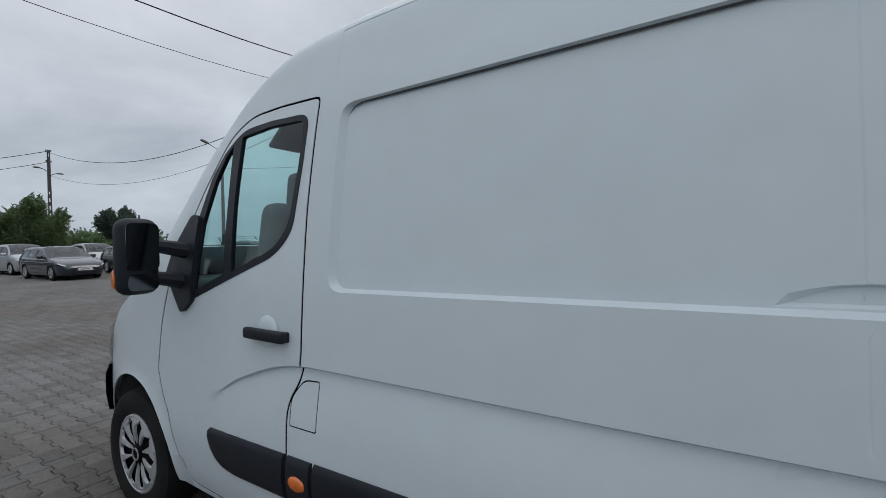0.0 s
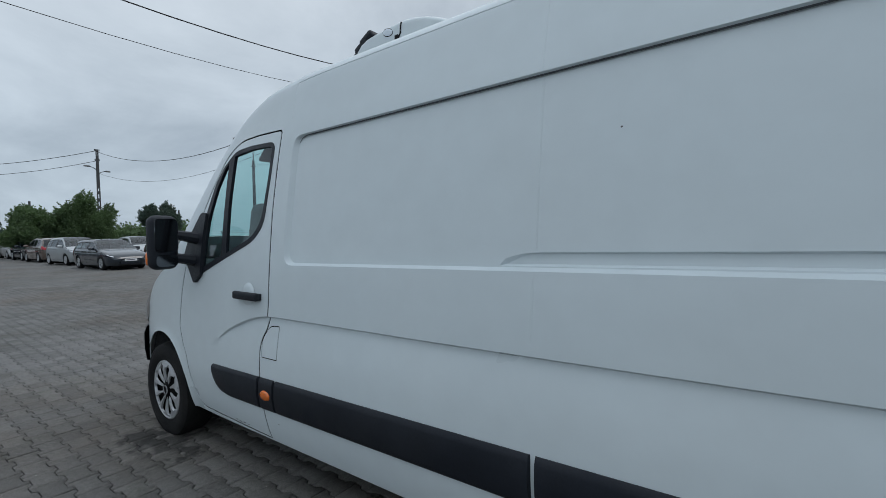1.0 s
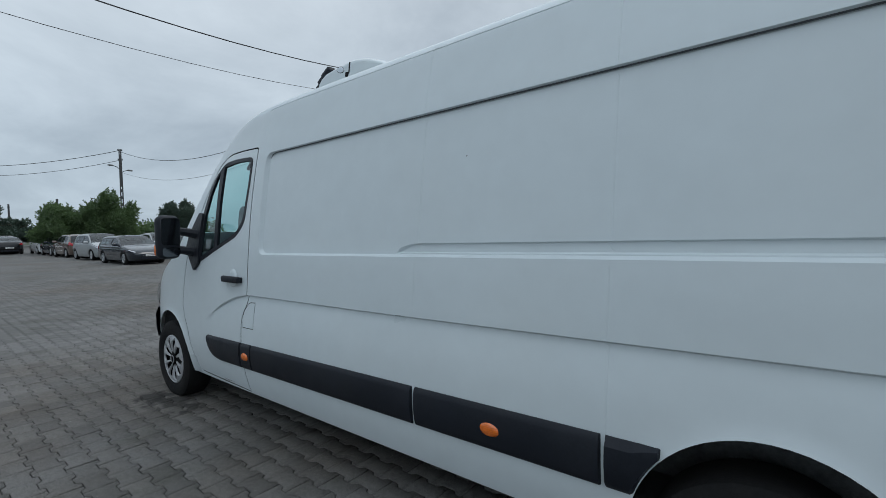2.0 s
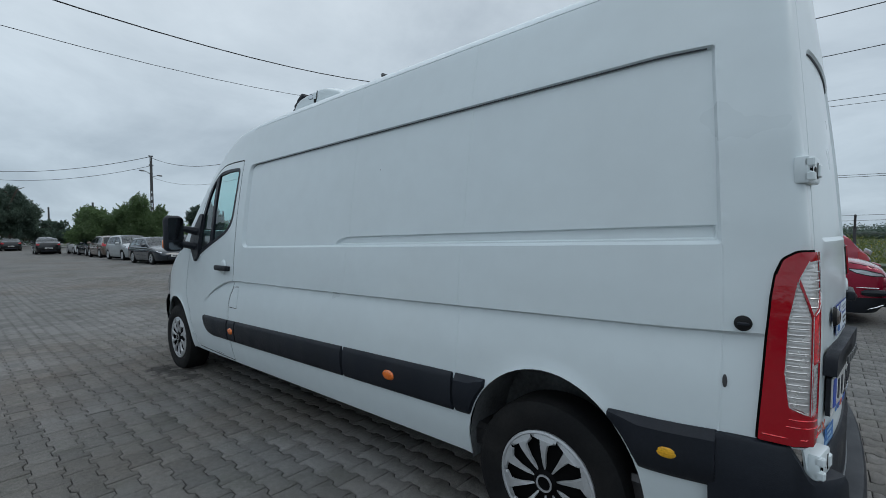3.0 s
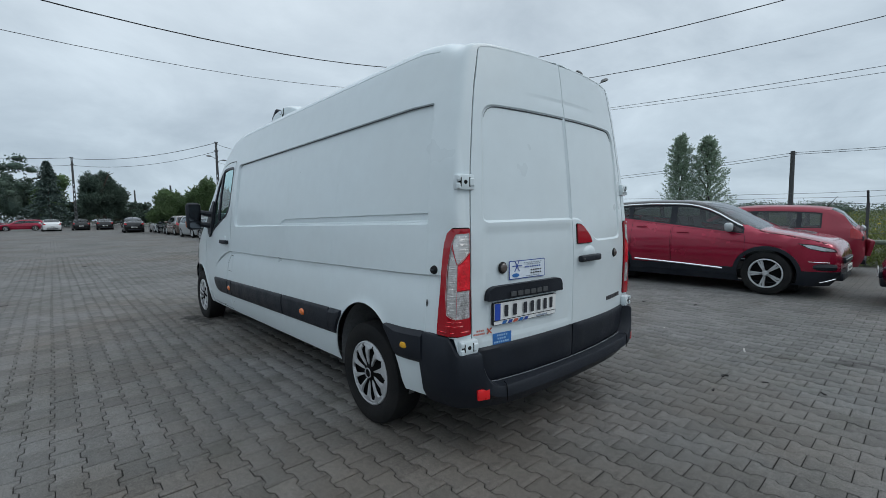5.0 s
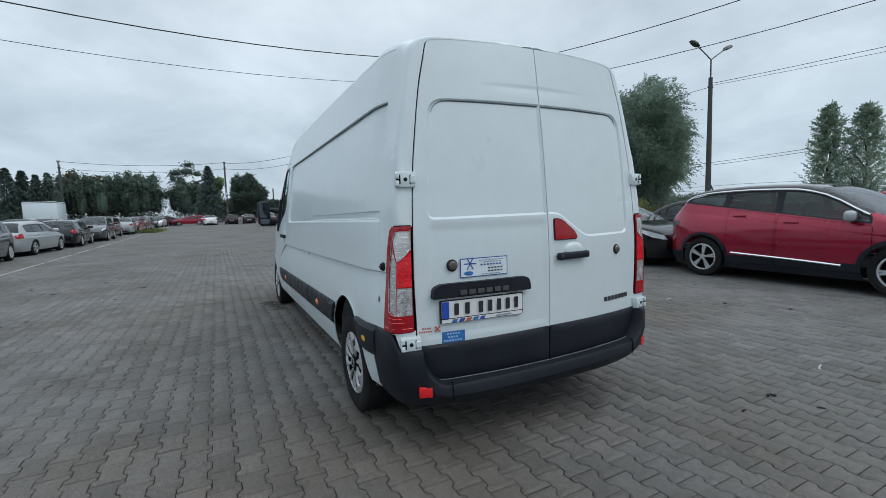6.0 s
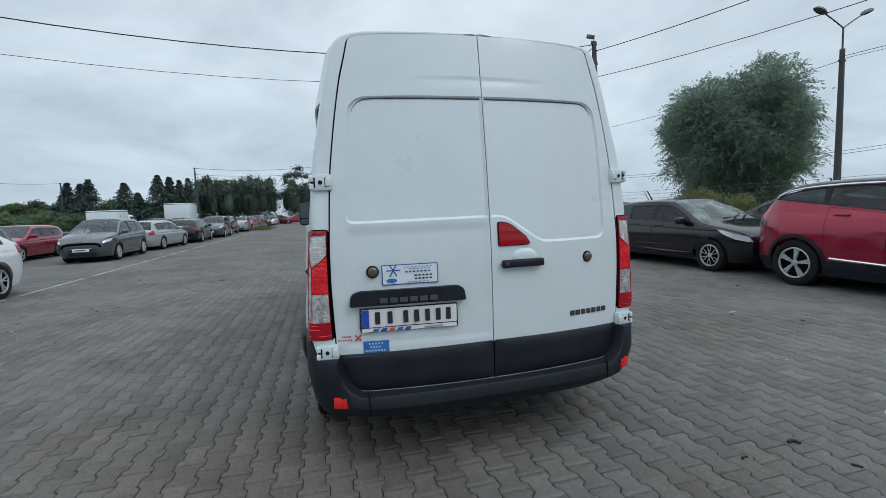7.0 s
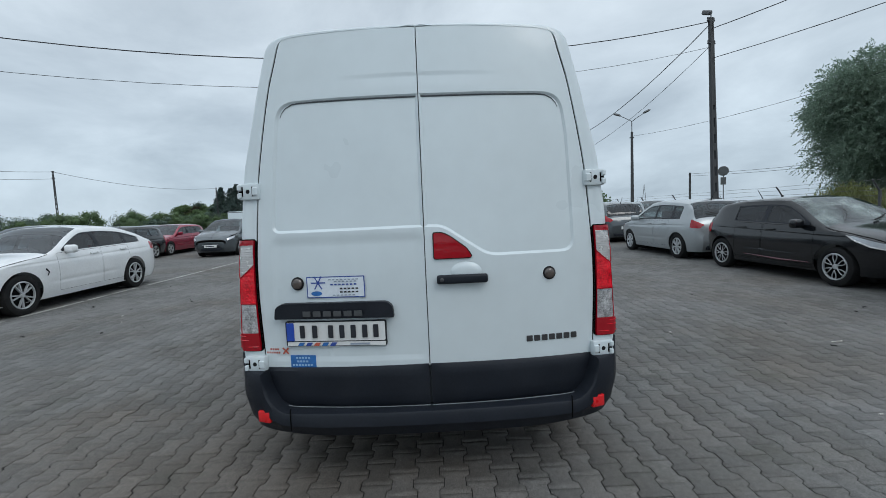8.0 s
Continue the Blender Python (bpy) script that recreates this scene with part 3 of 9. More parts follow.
def arc_table(n, h=0.25, w=0.86):
    y, z = w * np.cos(V_TH) ** (2 / n), h * np.sin(V_TH) ** (2 / n)
    s = np.concatenate([[0], np.cumsum(np.hypot(np.diff(y), np.diff(z)))])
    return s / s[-1]


V_ARCS = arc_table(4.6)


V_TURN_N = 4.8
V_TURN = np.concatenate([[0], np.cumsum(np.hypot(np.diff(0.085 * np.sin(V_TH) ** (2 / V_TURN_N)), np.diff(0.12 * np.cos(V_TH) ** (2 / V_TURN_N))))])
V_TURN /= V_TURN[-1]


def rear_x(y, z):
    """Rear face of the van: leaning and bowed."""
    return pchip(z, [0.28, 0.65, 1.1, 1.55, 2.02, 2.36, 2.5], [6.115, 6.125, 6.132, 6.105, 6.055, 6.008, 5.985]) - 0.085 * (np.abs(y) / 0.85) ** 2.2


def van_base(u, v):
    u, v = np.asarray(u, float), np.asarray(v, float)
    ztop = pchip(u, V_TOP_U, V_TOP_Z)
    h = pchip(u, [0.04, 0.9, 1.8, 2.35, 6.2], [0.16, 0.14, 0.16, 0.25, 0.25])
    zsh = ztop - h
    tap = pchip(u, V_TAPER_U, V_TAPER)
    zs = np.minimum(v, zsh)
    ys = pchip(zs, V_SIDE_Z, V_SIDE_Y) * tap
    lean = (1 - smooth01(u, 1.2, 2.4)) * np.clip(zs - 1.35, 0, 1) * 0.065
    ys = ys - lean
    w = np.clip((v - zsh) / V_LTOP, 0, 1)
    th = np.interp(w, V_ARCS, V_TH)
    n = 8.0 + 2.0 * smooth01(u, 1.9, 2.7) - 1.0 * smooth01(u, 5.68, 5.9)
    going = 0.235 * tap + 0.05 * (1 - smooth01(u, 1.2, 2.4))
    z = np.where(v > zsh, zsh + h * np.sin(th) ** (2 / n), zs)
    y = np.where(v > zsh, (ys - going * (z - zsh)) * np.cos(th) ** (2 / n), ys)
    return u, y, z, w


def end_section(v, z, zsh, ztop):
    """Rim of the rear doorway: straight leaning posts, tight upper corners."""
    th = np.interp(np.clip((v - zsh) / V_LTOP, 0, 1), V_ARCS, V_TH)
    n = 18.0
    h = ztop - 0.014 - zsh
    ze = np.where(v > zsh, zsh + h * np.sin(th) ** (2 / n), z)
    ye = pchip(ze, [0.30, 0.70, 0.87, 1.03, 1.21, 1.33, 1.62, 1.78, 1.95, 2.15, 2.23, 2.34, 2.45], [0.858, 0.864, 0.869, 0.872, 0.869, 0.862, 0.841, 0.820, 0.794, 0.756, 0.737, 0.712, 0.69])
    yo = np.where(v > zsh, ye * np.cos(th) ** (2 / n), ye)
    return yo, ze - np.where(v > zsh, 0.016 * (np.abs(yo) / 0.7) ** 2, 0.0)


def van_pos(u, v):
    u, v = np.asarray(u, float), np.asarray(v, float)
    uc = np.minimum(u, V_CORNER)
    x, y, z, w = van_base(uc, v)
    y = y * (1 - 0.034 * smooth01(uc, 5.55, 5.9) * smooth01(z, 1.4, 2.1)) - 0.016 * smooth01(uc, 5.55, 5.9) * smooth01(z, 1.35, 1.6) - 0.040 * smooth01(uc, 5.60, 5.9) * (1 - smooth01(z, 1.25, 1.75))
    # rounded rear corner: turn in from the section of the side to the rim of the doorway
    a = np.interp(np.clip((u - V_CORNER) / (V_END - V_CORNER), 0, 1), V_TURN, V_TH)
    ztop = pchip(uc, V_TOP_U, V_TOP_Z)
    h = pchip(uc, [0.04, 0.9, 1.8, 2.35, 6.2], [0.16, 0.14, 0.16, 0.25, 0.25])
    ye, ze = end_section(v, z, ztop - h, ztop)
    t = 1 - np.maximum(np.cos(a), 0) ** (2 / V_TURN_N)
    y = y + (ye - y) * t
    z = z + (ze - z) * t
    x = x + 0.085 * np.maximum(np.sin(a), 0) ** (2 / V_TURN_N)
    k = smooth01(u, 5.45, 5.98)
    x = x + k * (rear_x(np.minimum(np.abs(y), 0.88), z) - (V_CORNER + 0.085))
    z = z + 0.0135 * (x - 5.2)
    return np.stack([x, -y, z], -1)


def van_normal(u, v):
    e = 2e-3
    du = van_pos(np.asarray(u) + e, v) - van_pos(np.asarray(u) - e, v)
    dv = van_pos(u, np.asarray(v) + e) - van_pos(u, np.asarray(v) - e)
    n = np.cross(du, dv)
    return n / np.maximum(np.linalg.norm(n, axis=-1, keepdims=True), 1e-9)


def crease_z(u):
    return pchip(u, [1.58, 1.89, 2.175, 2.30, 3.5, 5.3, 5.9], [0.795, 0.965, 1.046, 1.056, 1.053, 1.062, 1.066])


S_PANEL = rounded([(2.375, 1.336), (5.775, 1.344, 0.012), (5.775, 2.036, 0.012), (2.375, 2.036)], 0.07, 6)
S_PANEL_IN = rounded([(2.400, 1.350), (5.766, 1.358, 0.008), (5.766, 2.030, 0.008), (2.400, 2.030)], 0.06, 6)
S_CHANNEL = rounded([(3.62, 1.358), (5.762, 1.364), (5.762, 1.412), (3.76, 1.406, 0.09)], 0.004, 5)
S_CHANNEL_IN = rounded([(3.70, 1.366), (5.756, 1.371), (5.756, 1.407), (3.775, 1.401, 0.06)], 0.004, 5)
RECESSES = [(S_PANEL, S_PANEL_IN, 0.021), (S_CHANNEL, S_CHANNEL_IN, 0.013)]
DOOR = rounded([(2.252, 2.098, 0.035), (1.99, 2.110), (1.76, 2.108, 0.12), (1.60, 2.025, 0.1), (1.45, 1.805), (1.28, 1.50, 0.1), (1.215, 1.318), (1.165, 1.13, 0.1), (1.150, 0.90),
                (1.20, 0.79, 0.05), (1.262, 0.70), (1.32, 0.52, 0.1), (1.42, 0.372, 0.05), (2.222, 0.352, 0.006), (2.186, 0.69), (2.186, 0.90, 0.05), (2.248, 1.0, 0.05), (2.256, 1.10), (2.245, 1.62)], 0.02, 5)
WINDOW = rounded([(2.196, 2.035, 0.06), (1.93, 2.050), (1.715, 2.046, 0.1), (1.585, 1.955), (1.505, 1.850), (1.430, 1.64), (1.410, 1.44), (1.420, 1.250, 0.03), (1.80, 1.380), (2.06, 1.467, 0.1), (2.163, 1.56, 0.1), (2.190, 1.83)], 0.03, 5)
PANE_MAIN = rounded([(2.172, 2.012, 0.04), (1.93, 2.024), (1.718, 2.014), (1.735, 1.70), (1.768, 1.398), (1.80, 1.409), (2.05, 1.495, 0.08), (2.138, 1.585, 0.08), (2.166, 1.83)], 0.01, 4)
PANE_FRONT = rounded([(1.652, 1.985), (1.60, 1.935), (1.535, 1.82), (1.478, 1.62), (1.472, 1.305), (1.710, 1.388), (1.682, 1.70)], 0.012, 4)
FLAP = rounded([(2.196, 0.822), (2.346, 0.822), (2.346, 1.008), (2.258, 1.004, 0.03), (2.196, 0.93, 0.03)], 0.012, 4)
TAIL = rounded([(5.866, 0.744), (5.868, 0.80), (5.873, 0.91), (5.879, 1.05), (5.889, 1.18), (5.900, 1.25), (5.917, 1.296), (5.945, 1.318), (6.052, 1.318), (6.052, 0.744)], 0.008, 4)
TAIL_CLEAR = rounded([(5.945, 1.240), (5.962, 1.290), (6.044, 1.292), (6.045, 1.195), (5.967, 1.130)], 0.004, 3)
TAIL_SIDE = rounded([(5.941, 1.232), (5.9655, 1.126), (5.968, 0.836), (5.928, 0.858), (5.918, 0.955), (5.922, 1.110)], 0.004, 3)
TAIL_PRISM = rounded([(5.969, 1.120), (6.047, 1.186), (6.047, 0.994), (5.969, 0.994)], 0.003, 3)
TAIL_LOW = rounded([(5.969, 0.988), (6.046, 0.988), (6.046, 0.836), (5.969, 0.836)], 0.004, 3)
TAIL_RIM = offset_poly(TAIL, -0.0065)
F_ARCH = [(0.83 + 0.445 * math.cos(t), 0.40 + 0.42 * math.sin(t)) for t in np.linspace(0, math.pi, 31)]
F_ARCH = [(1.285, 0.2)] + F_ARCH + [(0.385, 0.2)]
R_ARCH = [(5.188 + 0.392 * math.cos(t), 0.405 + 0.425 * math.sin(t)) for t in np.linspace(0, math.pi, 31)]
R_ARCH = [(5.60, 0.2)] + R_ARCH + [(4.79, 0.2)]
BUMPER_CUT = [(5.787, 0.345), (5.787, 0.732), (5.962, 0.732), (5.985, 0.645), (V_END, 0.645), (V_END, 0.345)]


def zsh_of(u):
    return pchip(u, V_TOP_U, V_TOP_Z) - pchip(u, [0.04, 0.9, 1.8, 2.35, 6.2], [0.16, 0.14, 0.16, 0.25, 0.25])


SCREEN = [(u, float(zsh_of(u)) + 0.13) for u in np.linspace(1.02, 1.97, 20)] + [(u, float(zsh_of(u)) + 0.998) for u in np.linspace(1.97, 1.02, 20)]


def van_recess(u, v):
    d = np.zeros(len(u))
    for outer, inner, deep in RECESSES:
        near = np.nonzero(inside(u, v, outer) | (poly_distance(u, v, outer) < 1e-4))[0]
        if len(near):
            a, b = poly_distance(u[near], v[near], outer), poly_distance(u[near], v[near], inner)
            full = inside(u[near], v[near], inner) | (b < 1e-4)
            d[near] += deep * np.where(full, 1.0, a / np.maximum(a + b, 1e-9))
    # pressed crease low on the side, fading out below
    below = crease_z(u) - v
    amp = smooth01(u, 1.58, 2.0) * (1 - smooth01(u, 5.82, 5.9))
    d += 0.019 * amp * np.where(below > 0.0003, np.where(below < 0.009, np.clip(below / 0.009, 0, 1), np.clip(1 - (below - 0.009) / 0.22, 0, 1) ** 1.5), 0)
    # sheet joints
    for x, z0, z1 in ((2.318, 2.12, 3.2), (3.815, 1.1, 3.2), (4.727, 0.55, 3.2), (5.776, 0.56, 2.036)):
        d += 0.0018 * np.clip(1 - np.abs(u - x) / 0.0036, 0, 1) * ((v > z0) & (v < z1))
    # gutter along the roof
    d += 0.004 * np.clip(1 - np.abs(v - zsh_of(u) - 0.112) / 0.0035, 0, 1) * (u > 2.3) * (u < 5.78)
    # flared lips round the wheel openings
    for cx, cz, rx, rz in ((5.188, 0.405, 0.392, 0.425), (0.83, 0.40, 0.445, 0.42)):
        r = np.hypot((u - cx) / rx, (v - cz) / rz)
        d -= 0.009 * np.clip(1 - (r - 1) / 0.10, 0, 1) ** 1.5 * (r >= 0.9)
    return d


def around(values, steps=(0.0, 0.004, 0.008, 0.014, 0.024)):
    return sorted({round(x + s * k, 5) for x in values for s in steps for k in (-1, 1)})


def build_van():
    van = thing("panel_van", "white high-roof panel van with black side trim, parked on the paving", "van", pose(3.1, 0, 0))
    shift = np.array([-3.1, 0, 0])

    def vp(name, VF, material, parent, label="", sharp=32.0):
        v, f = VF
        return part(name, mesh_of(name, np.asarray(v) + shift, f, material, sharp), None, parent, label)

    gu = sorted(set(np.round(np.concatenate([np.arange(0.04, 2.4, 0.04), np.arange(2.4, 5.8, 0.07), np.arange(5.80, V_END, 0.009), [V_END],
                                             around([2.40, 5.77], (0.0, 0.012, 0.03)), around([2.318, 3.815, 4.727, 5.776], (0.0, 0.0035, 0.006))]), 5)))
    gv = sorted(set(np.round(np.concatenate([[0.345], np.arange(0.36, 2.2, 0.035), np.arange(2.2, 3.46, 0.03), around([1.06], (0.0, 0.01, 0.02, 0.04))]), 5)))
    gvn = np.array(gv)

    def top_of(u):
        return zsh_of(np.minimum(u, V_CORNER)) + V_LTOP

    top_line = [(u, float(top_of(u))) for u in gu]
    domain = [(u, 0.345) for u in gu] + [(V_END, v) for v in np.arange(0.38, top_line[-1][1] - 0.01, 0.03)] + top_line[::-1] + [(gu[0], v) for v in np.arange(top_line[0][1] - 0.03, 0.36, -0.03)]
    outlines = [domain] + [dense(p, 0.04) for p in (BUMPER_CUT, DOOR, offset_poly(DOOR, 0.0105), WINDOW, PANE_MAIN, PANE_FRONT, FLAP, offset_poly(FLAP, 0.0055), TAIL, TAIL_RIM, TAIL_CLEAR, TAIL_SIDE, TAIL_PRISM, TAIL_LOW, SCREEN)]
    outlines += [dense(q, 0.05) for p in RECESSES for q in p[:2]]
    outlines += [[(min(max(a, 0.04), V_END), max(b, 0.345)) for a, b in dense(p, 0.04)] for p in (F_ARCH, R_ARCH)]
    lines = [[(u, float(crease_z(u)) - k) for u in np.concatenate([np.arange(1.58, 2.3, 0.03), np.arange(2.3, 5.9, 0.08)])] for k in (0.0, 0.009)]
    lines += [[(u, float(zsh_of(u)) + 0.112 + k) for u in np.arange(2.32, 5.78, 0.08)] for k in (-0.0036, 0.0, 0.0036)]

    def keep(u, v):
        t = top_of(u)
        ok = (v < t - 0.004) & (v > 0.3451)
        # no grid points on the narrow slopes of the pressings
        for o, i_, _ in RECESSES:
            ok &= ~(inside(u, v, o) & ~inside(u, v, i_))
        return ok

    V, F, C = triangulate(gu, gvn, outlines, lines, 0.0032, keep)
    cu, cv = C[:, 0], C[:, 1]
    inn = {k: inside(cu, cv, p) for k, p in (("dom", domain), ("door", DOOR), ("door_in", offset_poly(DOOR, 0.0105)), ("win", WINDOW), ("p1", PANE_MAIN), ("p2", PANE_FRONT), ("flap", FLAP),
                                             ("flap_in", offset_poly(FLAP, 0.0055)), ("tail", TAIL), ("tclear", TAIL_CLEAR), ("tlow", TAIL_LOW), ("tside", TAIL_SIDE), ("tprism", TAIL_PRISM), ("screen", SCREEN), ("fa", F_ARCH), ("ra", R_ARCH), ("cut", BUMPER_CUT))}
    area = np.abs(np.cross(V[F[:, 1]] - V[F[:, 0]], V[F[:, 2]] - V[F[:, 0]]))
    dom = inn["dom"] & ~inn["fa"] & ~inn["ra"] & (area > 1e-10)

    def mp(off):
        def f(u, v, inset):
            d = off - inset - van_recess(u, v)
            return van_pos(u, v) + van_normal(u, v) * d[:, None]
        return f

    shell = dom & ~inn["door"] & ~inn["flap"] & ~inside(cu, cv, TAIL_RIM) & ~inn["screen"] & ~inn["win"] & ~inn["cut"]
    vp("body_shell", join(pick(V, F, shell, mp(0), rim=0.007), pick(V, F, shell, mp(0), rim=0.007, mirror=True)), M["van_white"], van, "white painted steel side and roof")
    screen = dom & inn["screen"]
    ws = vp("windscreen", join(pick(V, F, screen, mp(-0.004)), pick(V, F, screen, mp(-0.004), mirror=True)), M["cab_glass"], van, "raked windscreen")
    ws.visible_shadow = False
    for side in (False, True):
        door = vp("front_door", pick(V, F, dom & inn["door_in"] & ~inn["win"], mp(0), rim=0.007, mirror=side), M["van_white"], van)
        vp("door_seal", pick(V, F, dom & inn["door"] & ~inn["door_in"], mp(-0.003), mirror=side), M["gap_black"], door)
        vp("window_frame", pick(V, F, dom & inn["win"] & ~inn["p1"] & ~inn["p2"], mp(0.003), rim=0.02, mirror=side), M["black_plastic"], door, "black window surround")
        for key, nm in (("p1", "window_pane"), ("p2", "quarter_pane")):
            pane = vp(nm, pick(V, F, dom & inn[key], mp(-0.006), mirror=side), M["cab_glass"], door, "greenish side glass")
            pane.visible_shadow = False
        flap = vp("filler_flap", pick(V, F, dom & inn["flap_in"] & ~inn["door"], mp(0), rim=0.006, mirror=side), M["van_white"], van)
        vp("flap_joint", pick(V, F, dom & inn["flap"] & ~inn["flap_in"] & ~inn["door"], mp(-0.0028), mirror=side), M["gap_black"], flap)
        lamp = vp("tail_lamp", pick(V, F, dom & inn["tail"] & ~inn["tclear"] & ~inn["tlow"] & ~inn["tside"] & ~inn["tprism"], mp(0.014), rim=0.017, mirror=side), M["red_lens"], van, "tall red and clear tail lamp")
        vp("clear_lens", pick(V, F, dom & inn["tclear"], mp(0.010), mirror=side), M["clear_lens"], lamp, "ribbed clear lens")
        vp("lower_lens", pick(V, F, dom & inn["tlow"], mp(0.010), mirror=side), M["pebble_lens"], lamp, "pebbled clear lens")
        vp("side_lens", pick(V, F, dom & inn["tside"], mp(0.008), mirror=side), M["clear_lens"], lamp, "clear side strip with ribs")
        vp("prism_lens", pick(V, F, dom & inn["tprism"], mp(0.012), mirror=side), M["red_prism"], lamp, "bright red prism lens")
        build_lamp_ribs(lamp, vp, side)
        vp("lamp_joint", pick(V, F, dom & inside(cu, cv, TAIL_RIM) & ~inn["tail"], mp(0.002), mirror=side), M["gap_black"], lamp)
        build_side_trim(van, vp, side)
        build_shade_lines(van, vp, side)
        build_van_mirror(van, vp, side)
        build_rear_door(van, vp, side)
    build_van_front(van, vp)
    build_bumper(van, vp)
    build_cab(van, vp)
    for x, z in ((0.842, 0.318), (5.180, 0.338)):
        for side in (-1, 1):
            w = van_wheel(van)
            w.matrix_basis = pose(x - 3.1, side * 0.978, z, 0, 17 * x, 0 if side < 0 else 180)
    return van


def build_lamp_ribs(lamp, vp, side):
    """Moulded ribs on the clear side strip, bead round the clear lenses and creases on the red foot of a tail lamp."""
    for i in range(15):
        v = 0.868 + 0.0185 * i
        u0 = float(np.interp(v, [0.858, 0.955, 1.11, 1.232], [5.930, 5.921, 5.926, 5.944]))
        pts = [on_side(u, v, 0.0095, side)[0] for u in np.linspace(u0, 5.961, 4)]
        vp("rib", tube(pts, 0.0017, 5), M["clear_lens"], lamp)
    for i in range(5):
        v = 1.155 + 0.026 * i
        pts = [on_side(u, v, 0.0115, side)[0] for u in (np.linspace(5.975, 6.040, 4) if v > 1.19 else np.linspace(5.960, 5.985, 3))]
        vp("rib", tube(pts, 0.0015, 5), M["clear_lens"], lamp)
    bead = [(5.945, 1.240), (5.962, 1.290), (6.044, 1.292), (6.045, 1.195), (5.967, 1.126), (5.967, 0.836), (5.930, 0.856), (5.919, 0.955), (5.923, 1.110), (5.945, 1.240)]
    vp("bead", tube([on_side(u, v, 0.0135, side)[0] for u, v in dense(bead, 0.03, False)], 0.0015, 5), M["pebble_lens"], lamp)
    for v, a, b in ((0.765, 5.876, 6.040), (0.800, 5.925, 6.0), (0.822, 5.930, 5.99)):
        vp("foot_ridge", tube([on_side(u, v, 0.0145, side)[0] for u in np.linspace(a, b, 5)], 0.0022, 5), M["red_prism"], lamp)


def side_strip(u0, u1, zb, zt, thick=0.017, nu=None, side=False, ends=0.006):
    """A bulged plastic strip on the van's side between two heights."""
    nu = nu or max(4, int((u1 - u0) / 0.05))
    us = np.concatenate([[u0, u0 + ends], np.linspace(u0, u1, nu + 2)[1:-1], [u1 - ends, u1]])
    prof = [(0.0, -0.004), (0.0, 0.006), (0.05, 0.013), (0.16, thick), (0.5, thick + 0.003), (0.84, thick), (0.95, 0.012), (1.0, 0.005), (1.0, -0.004)]
    P = []
    for i, u in enumerate(us):
        for t, o in prof:
            b, tt = float(zb(u)), float(zt(u))
            vv = np.array([b + (tt - b) * t])
            oo = -0.004 if i in (0, len(us) - 1) else o
            uu = np.array([u])
            P.append((van_pos(uu, vv) + van_normal(uu, vv) * oo)[0])
    k = len(prof)
    Fc = [(i * k + j, (i + 1) * k + j, (i + 1) * k + j + 1, i * k + j + 1) for i in range(len(us) - 1) for j in range(k - 1)]
    P = np.array(P)
    if side:
        P = P * np.array([1, -1, 1])
        Fc = [f[::-1] for f in Fc]
    return P, Fc


def dome(center, normal, up, a, b, h, n=24, rings=5):
    """A lens-shaped boss: half axes a across and b up, height h along the normal."""
    c, nn, uu = np.array(center, float), np.array(normal, float), np.array(up, float)
    nn /= np.linalg.norm(nn)
    r = np.cross(uu, nn); r /= np.linalg.norm(r)
    uu = np.cross(nn, r)
    P = [c + nn * h]
    for i in range(1, rings + 1):
        t = i / rings
        for k in range(n):
            ang = 2 * math.pi * k / n
            P.append(c + r * a * t * math.cos(ang) + uu * b * t * math.sin(ang) + nn * h * (math.sqrt(max(0, 1 - t ** 2.6)) if i < rings else 0))
    Fc = [(0, 1 + k, 1 + (k + 1) % n) for k in range(n)]
    for i in range(rings - 1):
        for k in range(n):
            Fc.append((1 + i * n + k, 1 + (i + 1) * n + k, 1 + (i + 1) * n + (k + 1) % n, 1 + i * n + (k + 1) % n))
    return np.array(P), Fc


def on_side(u, v, off=0.0, side=False):
    p = (van_pos(np.array([u]), np.array([v])) + van_normal(np.array([u]), np.array([v])) * off)[0]
    n = van_normal(np.array([u]), np.array([v]))[0]
    s = np.array([1, -1, 1]) if side else 1
    return p * s, n * s


